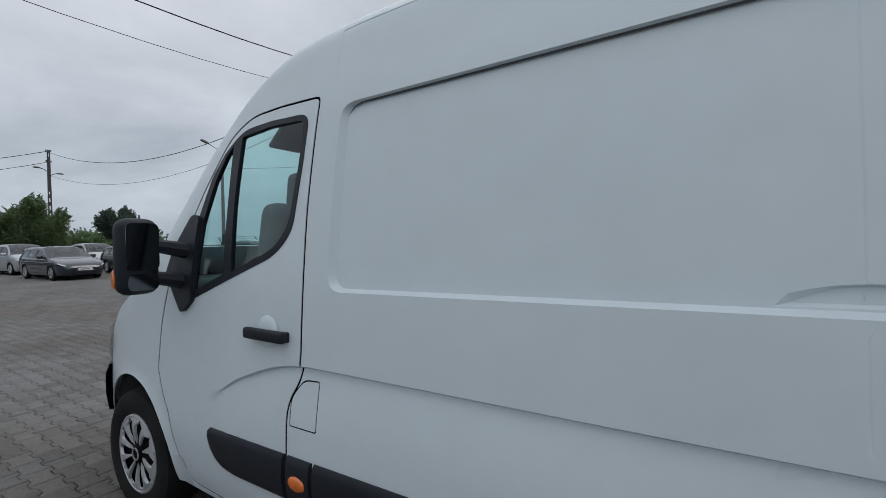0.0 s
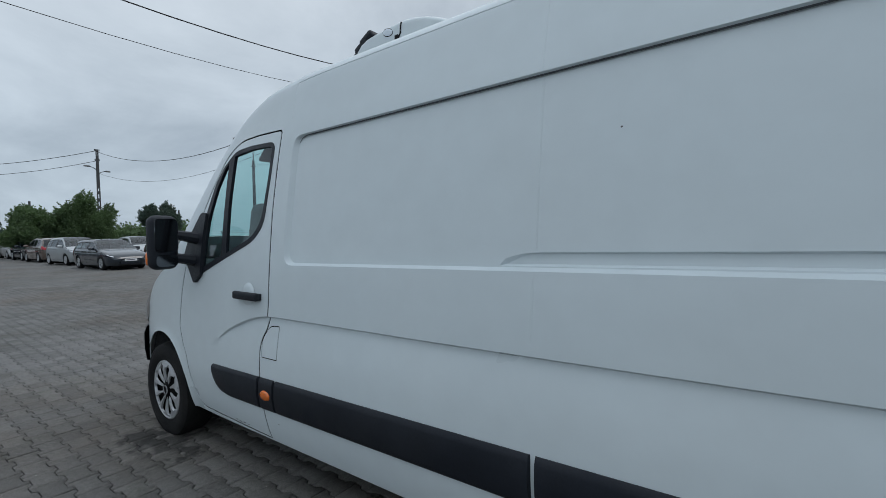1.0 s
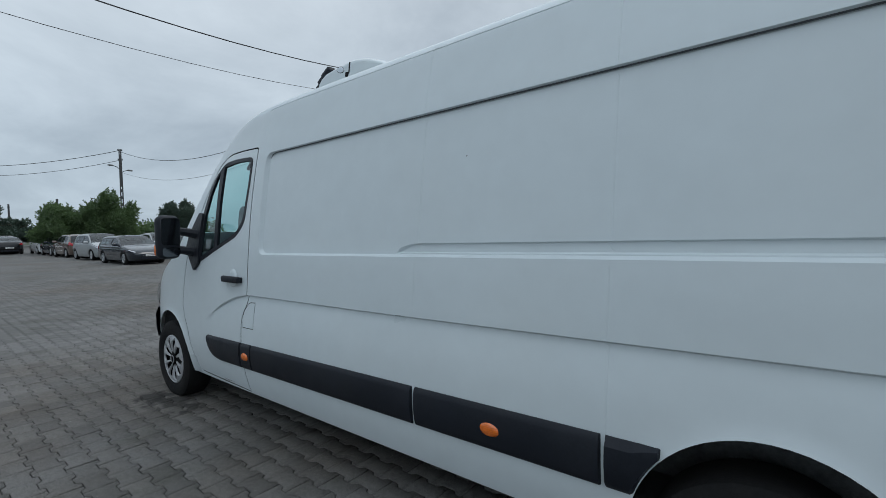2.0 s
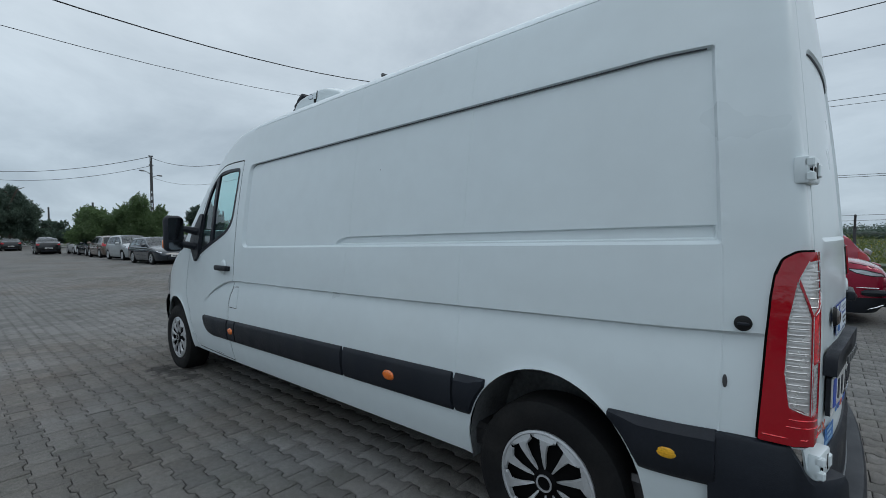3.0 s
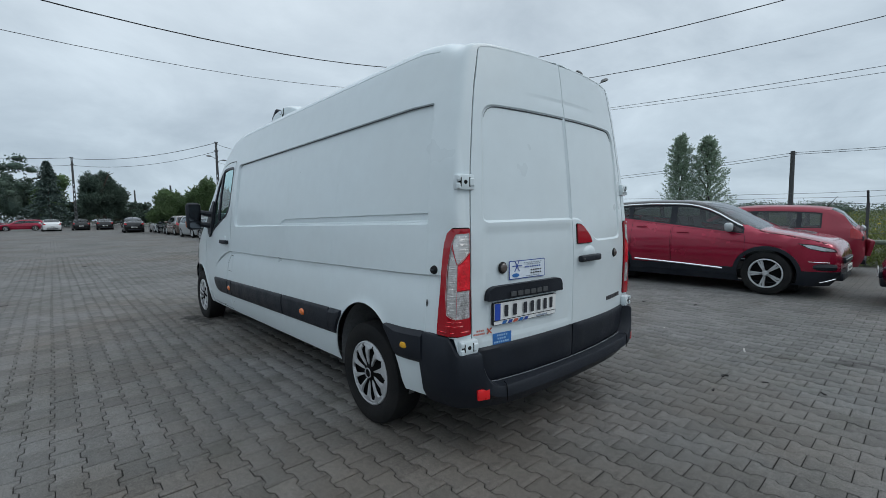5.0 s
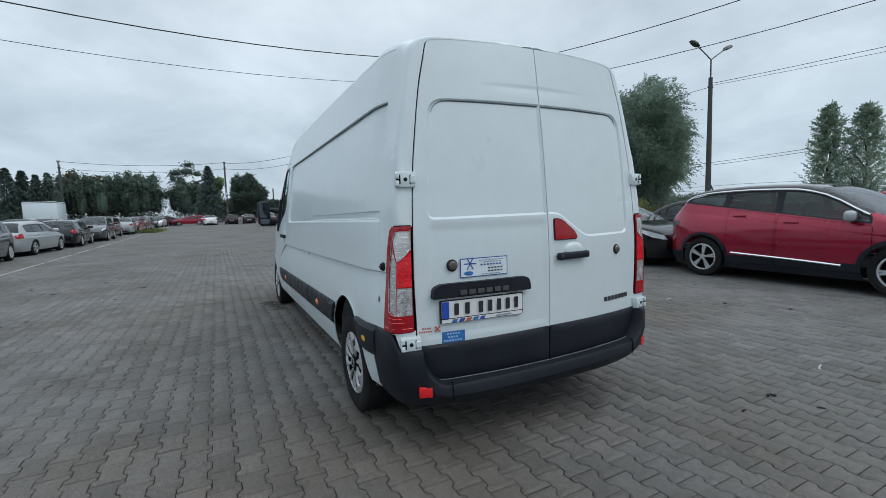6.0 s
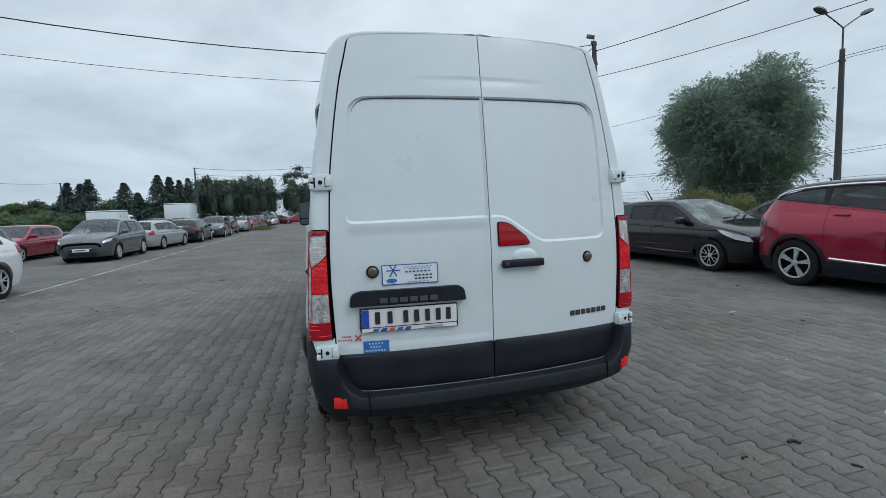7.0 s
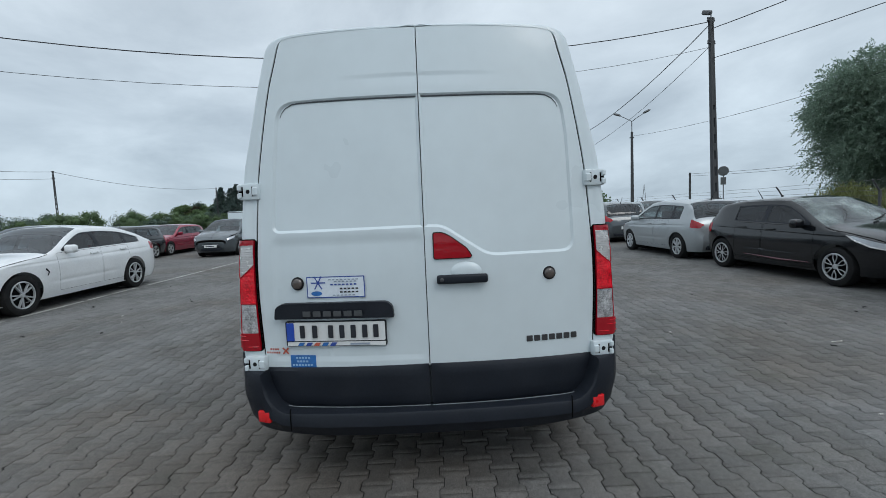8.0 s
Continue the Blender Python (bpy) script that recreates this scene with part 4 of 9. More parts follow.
def build_side_trim(van, vp, side):
    top = lambda u: 0.714 + 0.0085 * (u - 2.3)
    low = lambda u: 0.536 + 0.005 * (u - 2.2)
    opening = lambda u: min(0.405 + 0.425 * math.sqrt(max(0.0, 1 - ((u - 5.188) / 0.392) ** 2)) + 0.006, 0.706 + 0.0085 * (u - 2.3) - 0.012)
    front_low = lambda u: pchip(u, [1.655, 1.67, 1.70, 1.76, 1.86, 2.2], [0.69, 0.63, 0.585, 0.550, 0.536, 0.536])
    vp("side_trim", side_strip(1.658, 2.178, front_low, top, side=side, nu=22), M["black_plastic"], van)
    for a, b in ((2.190, 2.328), (2.336, 3.820), (3.834, 4.712), (4.724, 4.905), (5.458, 5.772)):
        lo = low
        if a > 4.72 and b < 5:
            lo = lambda u: max(0.55, opening(u))
        if a > 5.4:
            lo = lambda u: max(0.555, opening(u))
        near = a > 4.72 and b < 5 or a > 5.4
        vp("side_trim", side_strip(a, b, lo, top, 0.026 if near else 0.017, nu=14 if near else None, side=side), M["black_plastic"], van)
    for u, v, key in ((2.258, 0.626, "amber_lens"), (4.262, 0.638, "amber_lens"), (5.648, 0.646, "yellow_lens")):
        p, n = on_side(u, v, 0.016, side)
        vp("side_marker", dome(p, n, (0, 0, 1), 0.050, 0.029, 0.014), M[key], van, "oval side marker lamp")
    # door handle with its scooped recess
    p, n = on_side(2.062, 1.156, 0.002, side)
    cup = dome(p + np.array([-0.012, 0, 0.010]), n, (0, 0, 1), 0.066, 0.066, 0.010)
    vp("handle_cup", cup, M["van_white"], van)
    bm = bmesh.new()
    sgn = 1 if side else -1
    box_bm(0.245, 0.030, 0.046, 0.012, Matrix.Translation((p[0] - 3.1, p[1] + sgn * 0.026, p[2] + 0.002)), 3, bm)
    box_bm(0.05, 0.040, 0.040, 0.008, Matrix.Translation((p[0] - 3.1 + 0.095, p[1] + sgn * 0.012, p[2])), 2, bm)
    box_bm(0.05, 0.040, 0.036, 0.008, Matrix.Translation((p[0] - 3.1 - 0.095, p[1] + sgn * 0.012, p[2])), 2, bm)
    part("door_handle", bm, M["black_plastic"], van, "black pull handle")
    if not side:
        # round rubber stop near the tail lamp
        p, n = on_side(5.823, 1.093, 0.0)
        knob = dome(p, n, (0, 0, 1), 0.025, 0.025, 0.020, 20)
        stop = vp("door_stop", knob, M["rubber"], van, "round black rubber stop")
        q, _ = on_side(5.823, 1.093, 0.021)
        bm = bmesh.new()
        box_bm(0.034, 0.007, 0.010, 0.003, Matrix.Translation((q[0] - 3.1, q[1], q[2])), 1, bm)
        part("slot", bm, M["black_plastic"], stop)
        # scuffs and a chip in the paint low on the side
        for u, v, w, hh in ((5.785, 0.905, 0.007, 0.022), (1.86, 0.388, 0.010, 0.004), (1.90, 0.384, 0.016, 0.005), (1.945, 0.386, 0.012, 0.006), (1.99, 0.384, 0.009, 0.004), (4.09, 1.79, 0.0035, 0.0035), (2.33, 0.47, 0.004, 0.004)):
            p, n = on_side(u, v, 0.0012)
            vp("paint_chip", dome(p, n, (0, 0, 1), w, hh, 0.0006, 9, 2), M["dark_metal"], van)


def build_shade_lines(van, vp, side):
    """Dark bar along the long side pressing's upper edge, standing in for its shade."""
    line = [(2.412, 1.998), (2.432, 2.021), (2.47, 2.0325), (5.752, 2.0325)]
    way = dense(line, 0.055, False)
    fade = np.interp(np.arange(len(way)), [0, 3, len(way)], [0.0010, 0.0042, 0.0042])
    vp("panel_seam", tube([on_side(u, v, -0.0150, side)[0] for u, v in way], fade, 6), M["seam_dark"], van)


def build_van_mirror(van, vp, side):
    s = 1 if side else -1
    bm = bmesh.new()
    box_bm(0.110, 0.172, 0.345, 0.050, pose(1.345 - 3.1, s * 1.172, 1.424, 0, 0, s * -6), 4, bm)
    housing = part("wing_mirror", bm, M["black_plastic"], van, "large black double wing mirror")
    face = pose(1.345 - 3.1, s * 1.172, 1.424, 0, 0, s * -6)

    def plate(y0, y1, z0, z1, nm):
        o = rounded([(y0, z0), (y1, z0), (y1, z1), (y0, z1)], 0.03, 5)
        v, f = slab(o, 0.004, lambda a, b, d: tuple(face @ Vector((0.0515 + d, a, b))))
        part(nm, turn_out(mesh_of(nm, v, f, M["mirror_glass"])), None, housing)
    plate(-0.070, 0.070, -0.062, 0.150, "mirror_glass")
    plate(-0.066, 0.066, -0.152, -0.078, "wide_angle_glass")
    bm = bmesh.new()
    for dz in (1.475, 1.325):
        v, f = tube([(1.36 - 3.1, s * 1.12, dz), (1.37 - 3.1, s * 1.06, dz - 0.01), (1.39 - 3.1, s * 0.97, dz - 0.03)], [0.03, 0.033, 0.04], 8)
        me = bpy.data.meshes.new("arm_tmp"); me.from_pydata([tuple(q) for q in v], [], f); bm.from_mesh(me); bpy.data.meshes.remove(me)
    part("mirror_arm", bm, M["black_plastic"], housing)
    # triangular foot on the door
    foot = rounded([(1.485, 1.262), (1.40, 1.20, 0.015), (1.225, 1.385), (1.262, 1.50), (1.40, 1.67, 0.03), (1.47, 1.66, 0.02), (1.47, 1.50)], 0.015, 4)
    us = dense(foot, 0.03)
    Vt, Ft, Ct = triangulate(np.arange(1.2, 1.6, 0.03), np.arange(1.15, 1.8, 0.03), [us], (), 0.004)
    sel = inside(Ct[:, 0], Ct[:, 1], us)

    def mpf(u, v, inset):
        return van_pos(u, v) + van_normal(u, v) * (0.022 - inset)
    vp("mirror_foot", pick(Vt, Ft, sel, mpf, rim=0.03, mirror=side), M["black_plastic"], housing)
    v, f = dome((1.318, s * 1.252, 1.325), (-0.15, s, 0), (0, 0, 1), 0.026, 0.045, 0.009)
    vp("indicator", (v, f), M["amber_lens"], housing, "amber indicator lens")




def rear_shapes():
    top = 2.026
    left = rounded([(-0.778, 1.358, 0.05), (-0.004, 1.362, 0.0), (-0.004, top, 0.0), (-0.40, top, 0.0), (-0.728, top - 0.004, 0.13), (-0.745, 1.80)], 0.05, 7)
    right = rounded([(0.004, 1.362, 0.0), (0.09, 1.360, 0.05), (0.315, 1.206, 0.05), (0.766, 1.206, 0.07), (0.752, 1.80), (0.728, top - 0.004, 0.13), (0.40, top, 0.0), (0.004, top, 0.0)], 0.03, 7)
    low_l = rounded([(-0.80, 0.70, 0.02), (-0.004, 0.70, 0.0), (-0.004, 1.332, 0.0), (-0.775, 1.329, 0.05)], 0.02, 6)
    return left, right, low_l


def build_rear_door(van, vp, side):
    """One of the two rear doors, with its pressed panels and fittings."""
    s = 1 if side else -1
    vv = np.concatenate([np.arange(0.30, 2.2, 0.04), np.arange(2.2, 3.45, 0.02)])
    end = van_pos(np.full(len(vv), V_END), vv)
    end = end * np.array([1, -s, 1])
    yz = [(p[1], p[2]) for p in end if p[2] > 0.66]
    # door outline: the shell's end curve moved in by the joint
    ol = [(s * -0.006, 0.655), (s * abs(np.interp(0.655, [z for _, z in yz][:40], [abs(y) for y, _ in yz][:40])), 0.655)] + [(y, z) for y, z in yz if z > 0.67 and abs(y) > 0.02]
    ol = ol + [(s * -0.006, ol[-1][1])]
    outline = dense([(y, z + 0.0095 * float(smooth01(z, 2.30, 2.33))) for y, z in offset_poly(ol, 0.0085)], 0.05)
    left, right, low_l = rear_shapes()
    rec = [(right, offset_poly(right, 0.013), 0.011)] if side else [(left, offset_poly(left, 0.013), 0.011), (low_l, offset_poly(low_l, 0.018), 0.006)]
    crease = [(s * y, 2.127 + 0.006 * (1 - (y / 0.43) ** 2)) for y in np.linspace(0.012, 0.43, 16)]
    crease2 = [(y, z - 0.012) for y, z in crease]
    fades = [[(y, z - k) for y, z in crease] for k in (-0.006, 0.024, 0.04, 0.062, 0.075)]
    gy, gz = np.arange(-0.9, 0.91, 0.035), np.arange(0.62, 2.46, 0.035)

    def keep(u, v):
        ok = inside(u, v, outline)
        for o, i_, _ in rec:
            ok &= ~(inside(u, v, o) & ~inside(u, v, i_))
        return ok
    clipped = []
    for o, i_, _ in rec:
        clipped += [dense(o, 0.05), dense(i_, 0.05)]
    V, F, C = triangulate(gy, gz, [outline] + clipped, [crease, crease2] + fades, 0.006, keep)
    sel = inside(C[:, 0], C[:, 1], outline)

    def mp(u, v, inset):
        d = np.zeros(len(u))
        for o, i_, deep in rec:
            a, b = poly_distance(u, v, o), poly_distance(u, v, i_)
            on = inside(u, v, o) | (a < 1e-4)
            d += np.where(on, deep * np.where(inside(u, v, i_) | (b < 1e-4), 1, a / np.maximum(a + b, 1e-9)), 0)
        amp = np.clip(1 - (np.abs(u) / 0.43) ** 2, 0, 1)
        zc = 2.127 + 0.006 * amp
        d += 0.0045 * amp * np.clip((zc - v) / 0.012, 0, 1) * np.clip(1 - (zc - 0.012 - v) / 0.05, 0, 1)
        return np.stack([rear_x(u, v) - d - inset, u, v], -1)
    door = vp("rear_door", pick(V, F, sel, mp, rim=0.007, flip=False), M["van_white"], van)
    turn_out(door.data)

    def at(y, z, off=0.0):
        return np.array([float(rear_x(np.array([y]), np.array([z]))[0]) + off, y, z])

    def plate(nm, ol2, y, z, thick, material, parent, off=0.0, label="", tilt=0.0):
        """A flat piece on the rear door, following the door's bow."""
        c, sn = math.cos(tilt), math.sin(tilt)
        vv_, ff = slab(ol2, thick, lambda a, b, d: tuple(at(y + a * c - b * sn, z + a * sn + b * c, off + d)))
        return part(nm, turn_out(mesh_of(nm, vv_ + np.array([-3.1, 0, 0]), ff, material)), None, parent, label)

    # dark joint backing
    # lower black cladding
    if side:
        co = rounded([(0.005, 0.463), (0.800, 0.463, 0.11), (0.858, 0.664, 0.01), (0.005, 0.672)], 0.006, 6)
    else:
        co = rounded([(-0.005, 0.461), (-0.005, 0.672), (-0.858, 0.664, 0.01), (-0.815, 0.463, 0.11)], 0.006, 6)
    cd = dense(co, 0.06)
    Vc, Fc, Cc = triangulate(np.arange(-0.9, 0.9, 0.06), np.arange(0.45, 0.68, 0.04), [cd], (), 0.005)
    sc = inside(Cc[:, 0], Cc[:, 1], cd)

    def mc(u, v, inset):
        e = np.clip(poly_distance(u, v, cd) / 0.02, 0, 1)
        return np.stack([rear_x(u, v) + 0.006 + 0.012 * np.sqrt(e) - inset, u, v], -1)
    vp("door_cladding", pick(Vc, Fc, sc, mc, rim=0.03), M["black_plastic"], door)
    # hinges top and bottom
    for z, hh in ((1.578, 0.082), (0.690, 0.078)):
        y = s * (0.884 if z > 1 else 0.902)
        ang = s * 12
        c = np.array([6.014 if z > 1 else 6.050, y, z])
        m = pose(c[0] - 3.1, c[1], c[2], 0, 0, ang)
        bm = box_bm(0.040, 0.112, hh, 0.007, m, 2)
        hg = part("door_hinge", bm, M["van_white"], door, "white painted door hinge")
        for dx, dy, dz, size in ((0.018, 0.046, 0.26, (0.026, 0.020, hh * 0.34)), (0.018, 0.046, -0.26, (0.026, 0.020, hh * 0.34)), (0.016, -0.040, 0, (0.020, 0.030, hh * 0.5))):
            part("knuckle", box_bm(*size, 0.004, m @ Matrix.Translation((dx, s * dy, dz * hh)), 1), M["van_white"], hg)
        for dy, sy, sz in ((0.030, 0.007, 0.60), (-0.026, 0.007, 0.60), (0.041, 0.018, 0.10), (-0.036, 0.016, 0.10)):
            part("slot", box_bm(0.004, sy, hh * sz, 0.0, m @ Matrix.Translation((0.0195, s * dy, 0)), 1), M["gap_black"], hg)
        v, f = lathe([(0.0, 0.0), (0.011, 0.0), (0.011, -0.01)], 14, "x")
        part("bolt_hole", turn_out(mesh_of("bolt_hole", v + np.array([0.0212, 0, 0]), f, M["rubber"])), None, hg, m=m)
    # round marker
    y = 0.626 if side else -0.652
    p = at(y, 1.102, 0.001)
    ring = vp("rear_marker", dome(p, (1, 0.12 * s, 0.03), (0, 0, 1), 0.034, 0.034, 0.014, 24), M["rubber"], door, "round smoked marker lamp")
    vp("lens", dome(p + np.array([0.010, 0, 0]), (1, 0.12 * s, 0.03), (0, 0, 1), 0.026, 0.026, 0.008, 24), M["smoke_lens"], ring)
    if side:
        # high red lamp, handle and lettering
        tri = rounded([(0.046, 1.204), (0.236, 1.204, 0.02), (0.205, 1.250), (0.125, 1.312, 0.03), (0.088, 1.330, 0.02), (0.046, 1.330)], 0.008, 4)
        plate("lamp_surround", offset_poly(tri, -0.005), 0, 0, 0.006, M["rubber"], door)
        plate("stop_lamp", tri, 0, 0, 0.012, M["red_lens"], door, 0.0, "red triangular stop lamp")
        vp("handle_cup", dome(at(0.200, 1.130, 0.0005), (1, 0, 0), (0, 0, 1), 0.080, 0.052, 0.016), M["van_white"], door)
        h = at(0.180, 1.100, 0.022) + np.array([-3.1, 0, 0])
        bm = box_bm(0.032, 0.252, 0.044, 0.011, Matrix.Translation(h), 3)
        box_bm(0.04, 0.05, 0.036, 0.008, Matrix.Translation(h + np.array([-0.014, 0.09, 0])), 2, bm)
        box_bm(0.04, 0.05, 0.036, 0.008, Matrix.Translation(h + np.array([-0.014, -0.09, 0])), 2, bm)
        part("door_handle", bm, M["black_plastic"], door, "black pull handle")
        v, f = dome(at(0.078, 1.100, 0.038), (1, 0, 0), (0, 0, 1), 0.010, 0.010, 0.003, 14)
        vp("lock_barrel", (v, f), M["dark_metal"], door)
        for i in range(7):
            plate("badge_bar", quad_rect(0.031, 0.030, 0.003, 3), 0.515 + 0.0395 * i, 0.7690 + 0.0032 * i * 0, 0.004, M["dark_metal"], door, 0.0)
    else:
        # grip bar with raised lettering, number plate, stickers
        bar = rounded([(-0.780, 0.925), (-0.165, 0.925), (-0.172, 0.985, 0.02), (-0.200, 1.006, 0.03), (-0.735, 1.004, 0.03), (-0.772, 0.985, 0.02)], 0.008, 4)
        grip = plate("grip_bar", bar, 0, 0, 0.034, M["black_plastic"], door, 0.0, "black grip bar over the number plate")
        for i in range(6):
            plate("badge_bar", quad_rect(0.040, 0.026, 0.003, 3), -0.605 + 0.0525 * i, 0.953, 0.004, M["badge_grey"], grip, 0.034)
        fr = plate("plate_holder", quad_rect(0.522, 0.130, 0.010, 4), -0.470, 0.844, 0.012, M["black_plastic"], door)
        plate("number_plate", quad_rect(0.508, 0.096, 0.006, 4), -0.470, 0.856, 0.005, M["plate_white"], fr, 0.012, "white plate with plain dark bars")
        plate("blue_band", quad_rect(0.040, 0.094, 0.004, 3), -0.704, 0.856, 0.002, M["plate_blue"], fr, 0.017)
        for i, yb in enumerate((-0.640, -0.575, -0.492, -0.434, -0.376, -0.318, -0.262)):
            plate("plate_bar", quad_rect(0.026, 0.066, 0.004, 3), yb, 0.857, 0.002, M["ink"], fr, 0.017)
        plate("dealer_strip", quad_rect(0.508, 0.020), -0.470, 0.792, 0.003, M["plate_white"], fr, 0.012)
        for i, key in enumerate(("sticker_blue", "ink_blue", "ink_red", "sticker_blue", "ink_blue")):
            plate("strip_patch", [(-0.02, -0.009), (0.008, -0.009), (0.02, 0.009), (-0.008, 0.009)], -0.650 + 0.042 * i, 0.792, 0.0015, M[key], fr, 0.015)
        plate("strip_bar", quad_rect(0.10, 0.009), -0.345, 0.792, 0.0015, M["ink_grey"], fr, 0.015)
        st = plate("service_sticker", quad_rect(0.298, 0.108, 0.004, 3), -0.456, 1.081, 0.0012, M["ink_blue"], door, 0.0, "white and blue service sticker")
        plate("sticker_face", quad_rect(0.288, 0.098, 0.003, 3), -0.456, 1.081, 0.0008, M["sticker_white"], st, 0.0012)
        for k in range(3):
            plate("snowflake_arm", quad_rect(0.074, 0.006), -0.545, 1.104, 0.0006, M["ink_blue"], st, 0.002, tilt=k * math.pi / 3)
        plate("sticker_oval", [(0.028 * math.cos(t), 0.012 * math.sin(t)) for t in np.linspace(0, 2 * math.pi, 20, endpoint=False)], -0.555, 1.050, 0.0006, M["sticker_blue"], st, 0.002)
        for z, w, yy, key in ((1.119, 0.17, -0.41, "ink_grey"), (1.109, 0.13, -0.40, "ink_grey"), (1.094, 0.15, -0.41, "ink_blue"), (1.073, 0.105, -0.385, "ink"), (1.056, 0.105, -0.385, "ink"), (1.040, 0.13, -0.41, "ink_grey")):
            for j in range(int(w / 0.02)):
                plate("sticker_bar", quad_rect(0.013, 0.0075 if key != "ink_grey" else 0.005), yy - w / 2 + 0.02 * j + 0.01, z, 0.0005, M[key], st, 0.002)
        bs = plate("blue_sticker", quad_rect(0.136, 0.066, 0.003, 3), -0.652, 0.697, 0.001, M["sticker_blue"], door, 0.0, "blue rectangular sticker with pale bars")
        for z, w in ((0.716, 0.08), (0.697, 0.07), (0.678, 0.12)):
            for j in range(int(w / 0.016)):
                plate("sticker_bar", quad_rect(0.011, 0.010), -0.645 - w / 2 + 0.016 * j, z, 0.0006, M["sticker_light"], bs, 0.001)
        for z, w in ((0.760, 0.055), (0.742, 0.08)):
            for j in range(int(w / 0.013)):
                plate("small_bar", quad_rect(0.008, 0.010), -0.845 + 0.013 * j + (0.02 if w < 0.06 else 0), z, 0.0007, M["ink_red"], door)
        for k in range(2):
            plate("crossed_mark", quad_rect(0.044, 0.008), -0.744, 0.752, 0.0007, M["ink_red"], door, 0.0, tilt=0.8 + 1.55 * k)
    # shade under the upper edge of the window pressing, drawn as a dark bar
    arc = [(0.012, 2.0135), (0.30, 2.0135), (0.60, 2.0130), (0.645, 2.0085), (0.680, 1.992), (0.702, 1.966), (0.709, 1.945)]
    way = dense(arc, 0.03, False)
    fade = np.interp(np.arange(len(way)), [0, len(way) - 9, len(way) - 1], [0.0040, 0.0040, 0.0010])
    vp("panel_seam", tube([at(s * y, z, -0.0092) for y, z in way], fade, 6), M["seam_dark"], door)
    # joint backing strip in the middle and round the edge
    if not side:
        bm = bmesh.new()
        zs = np.linspace(0.46, 2.30, 30)
        strip_v = [(float(rear_x(np.array([0.0]), np.array([z]))[0]) - 0.0165 - 3.1, yy, z) for z in zs for yy in (-0.012, 0.012)]
        me = mesh_of("door_joint", strip_v, [(2 * i, 2 * i + 1, 2 * i + 3, 2 * i + 2) for i in range(len(zs) - 1)], M["seam_dark"])
        part("door_joint", me, None, van)
    rimv = []
    for q in end:
        if q[2] > 0.62 and abs(q[1]) > 0.06:
            rimv.append(q)
    rv = []
    for q in rimv:
        d = np.array([0, -np.sign(q[1]) * 0.03, -0.03 if q[2] > 2.3 else 0.0])
        rv += [q + np.array([-0.0065, 0, 0]) - d * (0.08 if q[2] < 2.3 else -0.05), q + np.array([-0.0065, 0, 0]) + d]
    low = sum(1 for q in rimv if q[2] < 2.30)
    pts = np.array(rv[:2 * low]) + np.array([-3.1, 0, 0])
    part("door_joint", mesh_of("door_joint", pts, [(2 * i, 2 * i + 1, 2 * i + 3, 2 * i + 2) for i in range(low - 1)], M["gap_black"]), None, door)


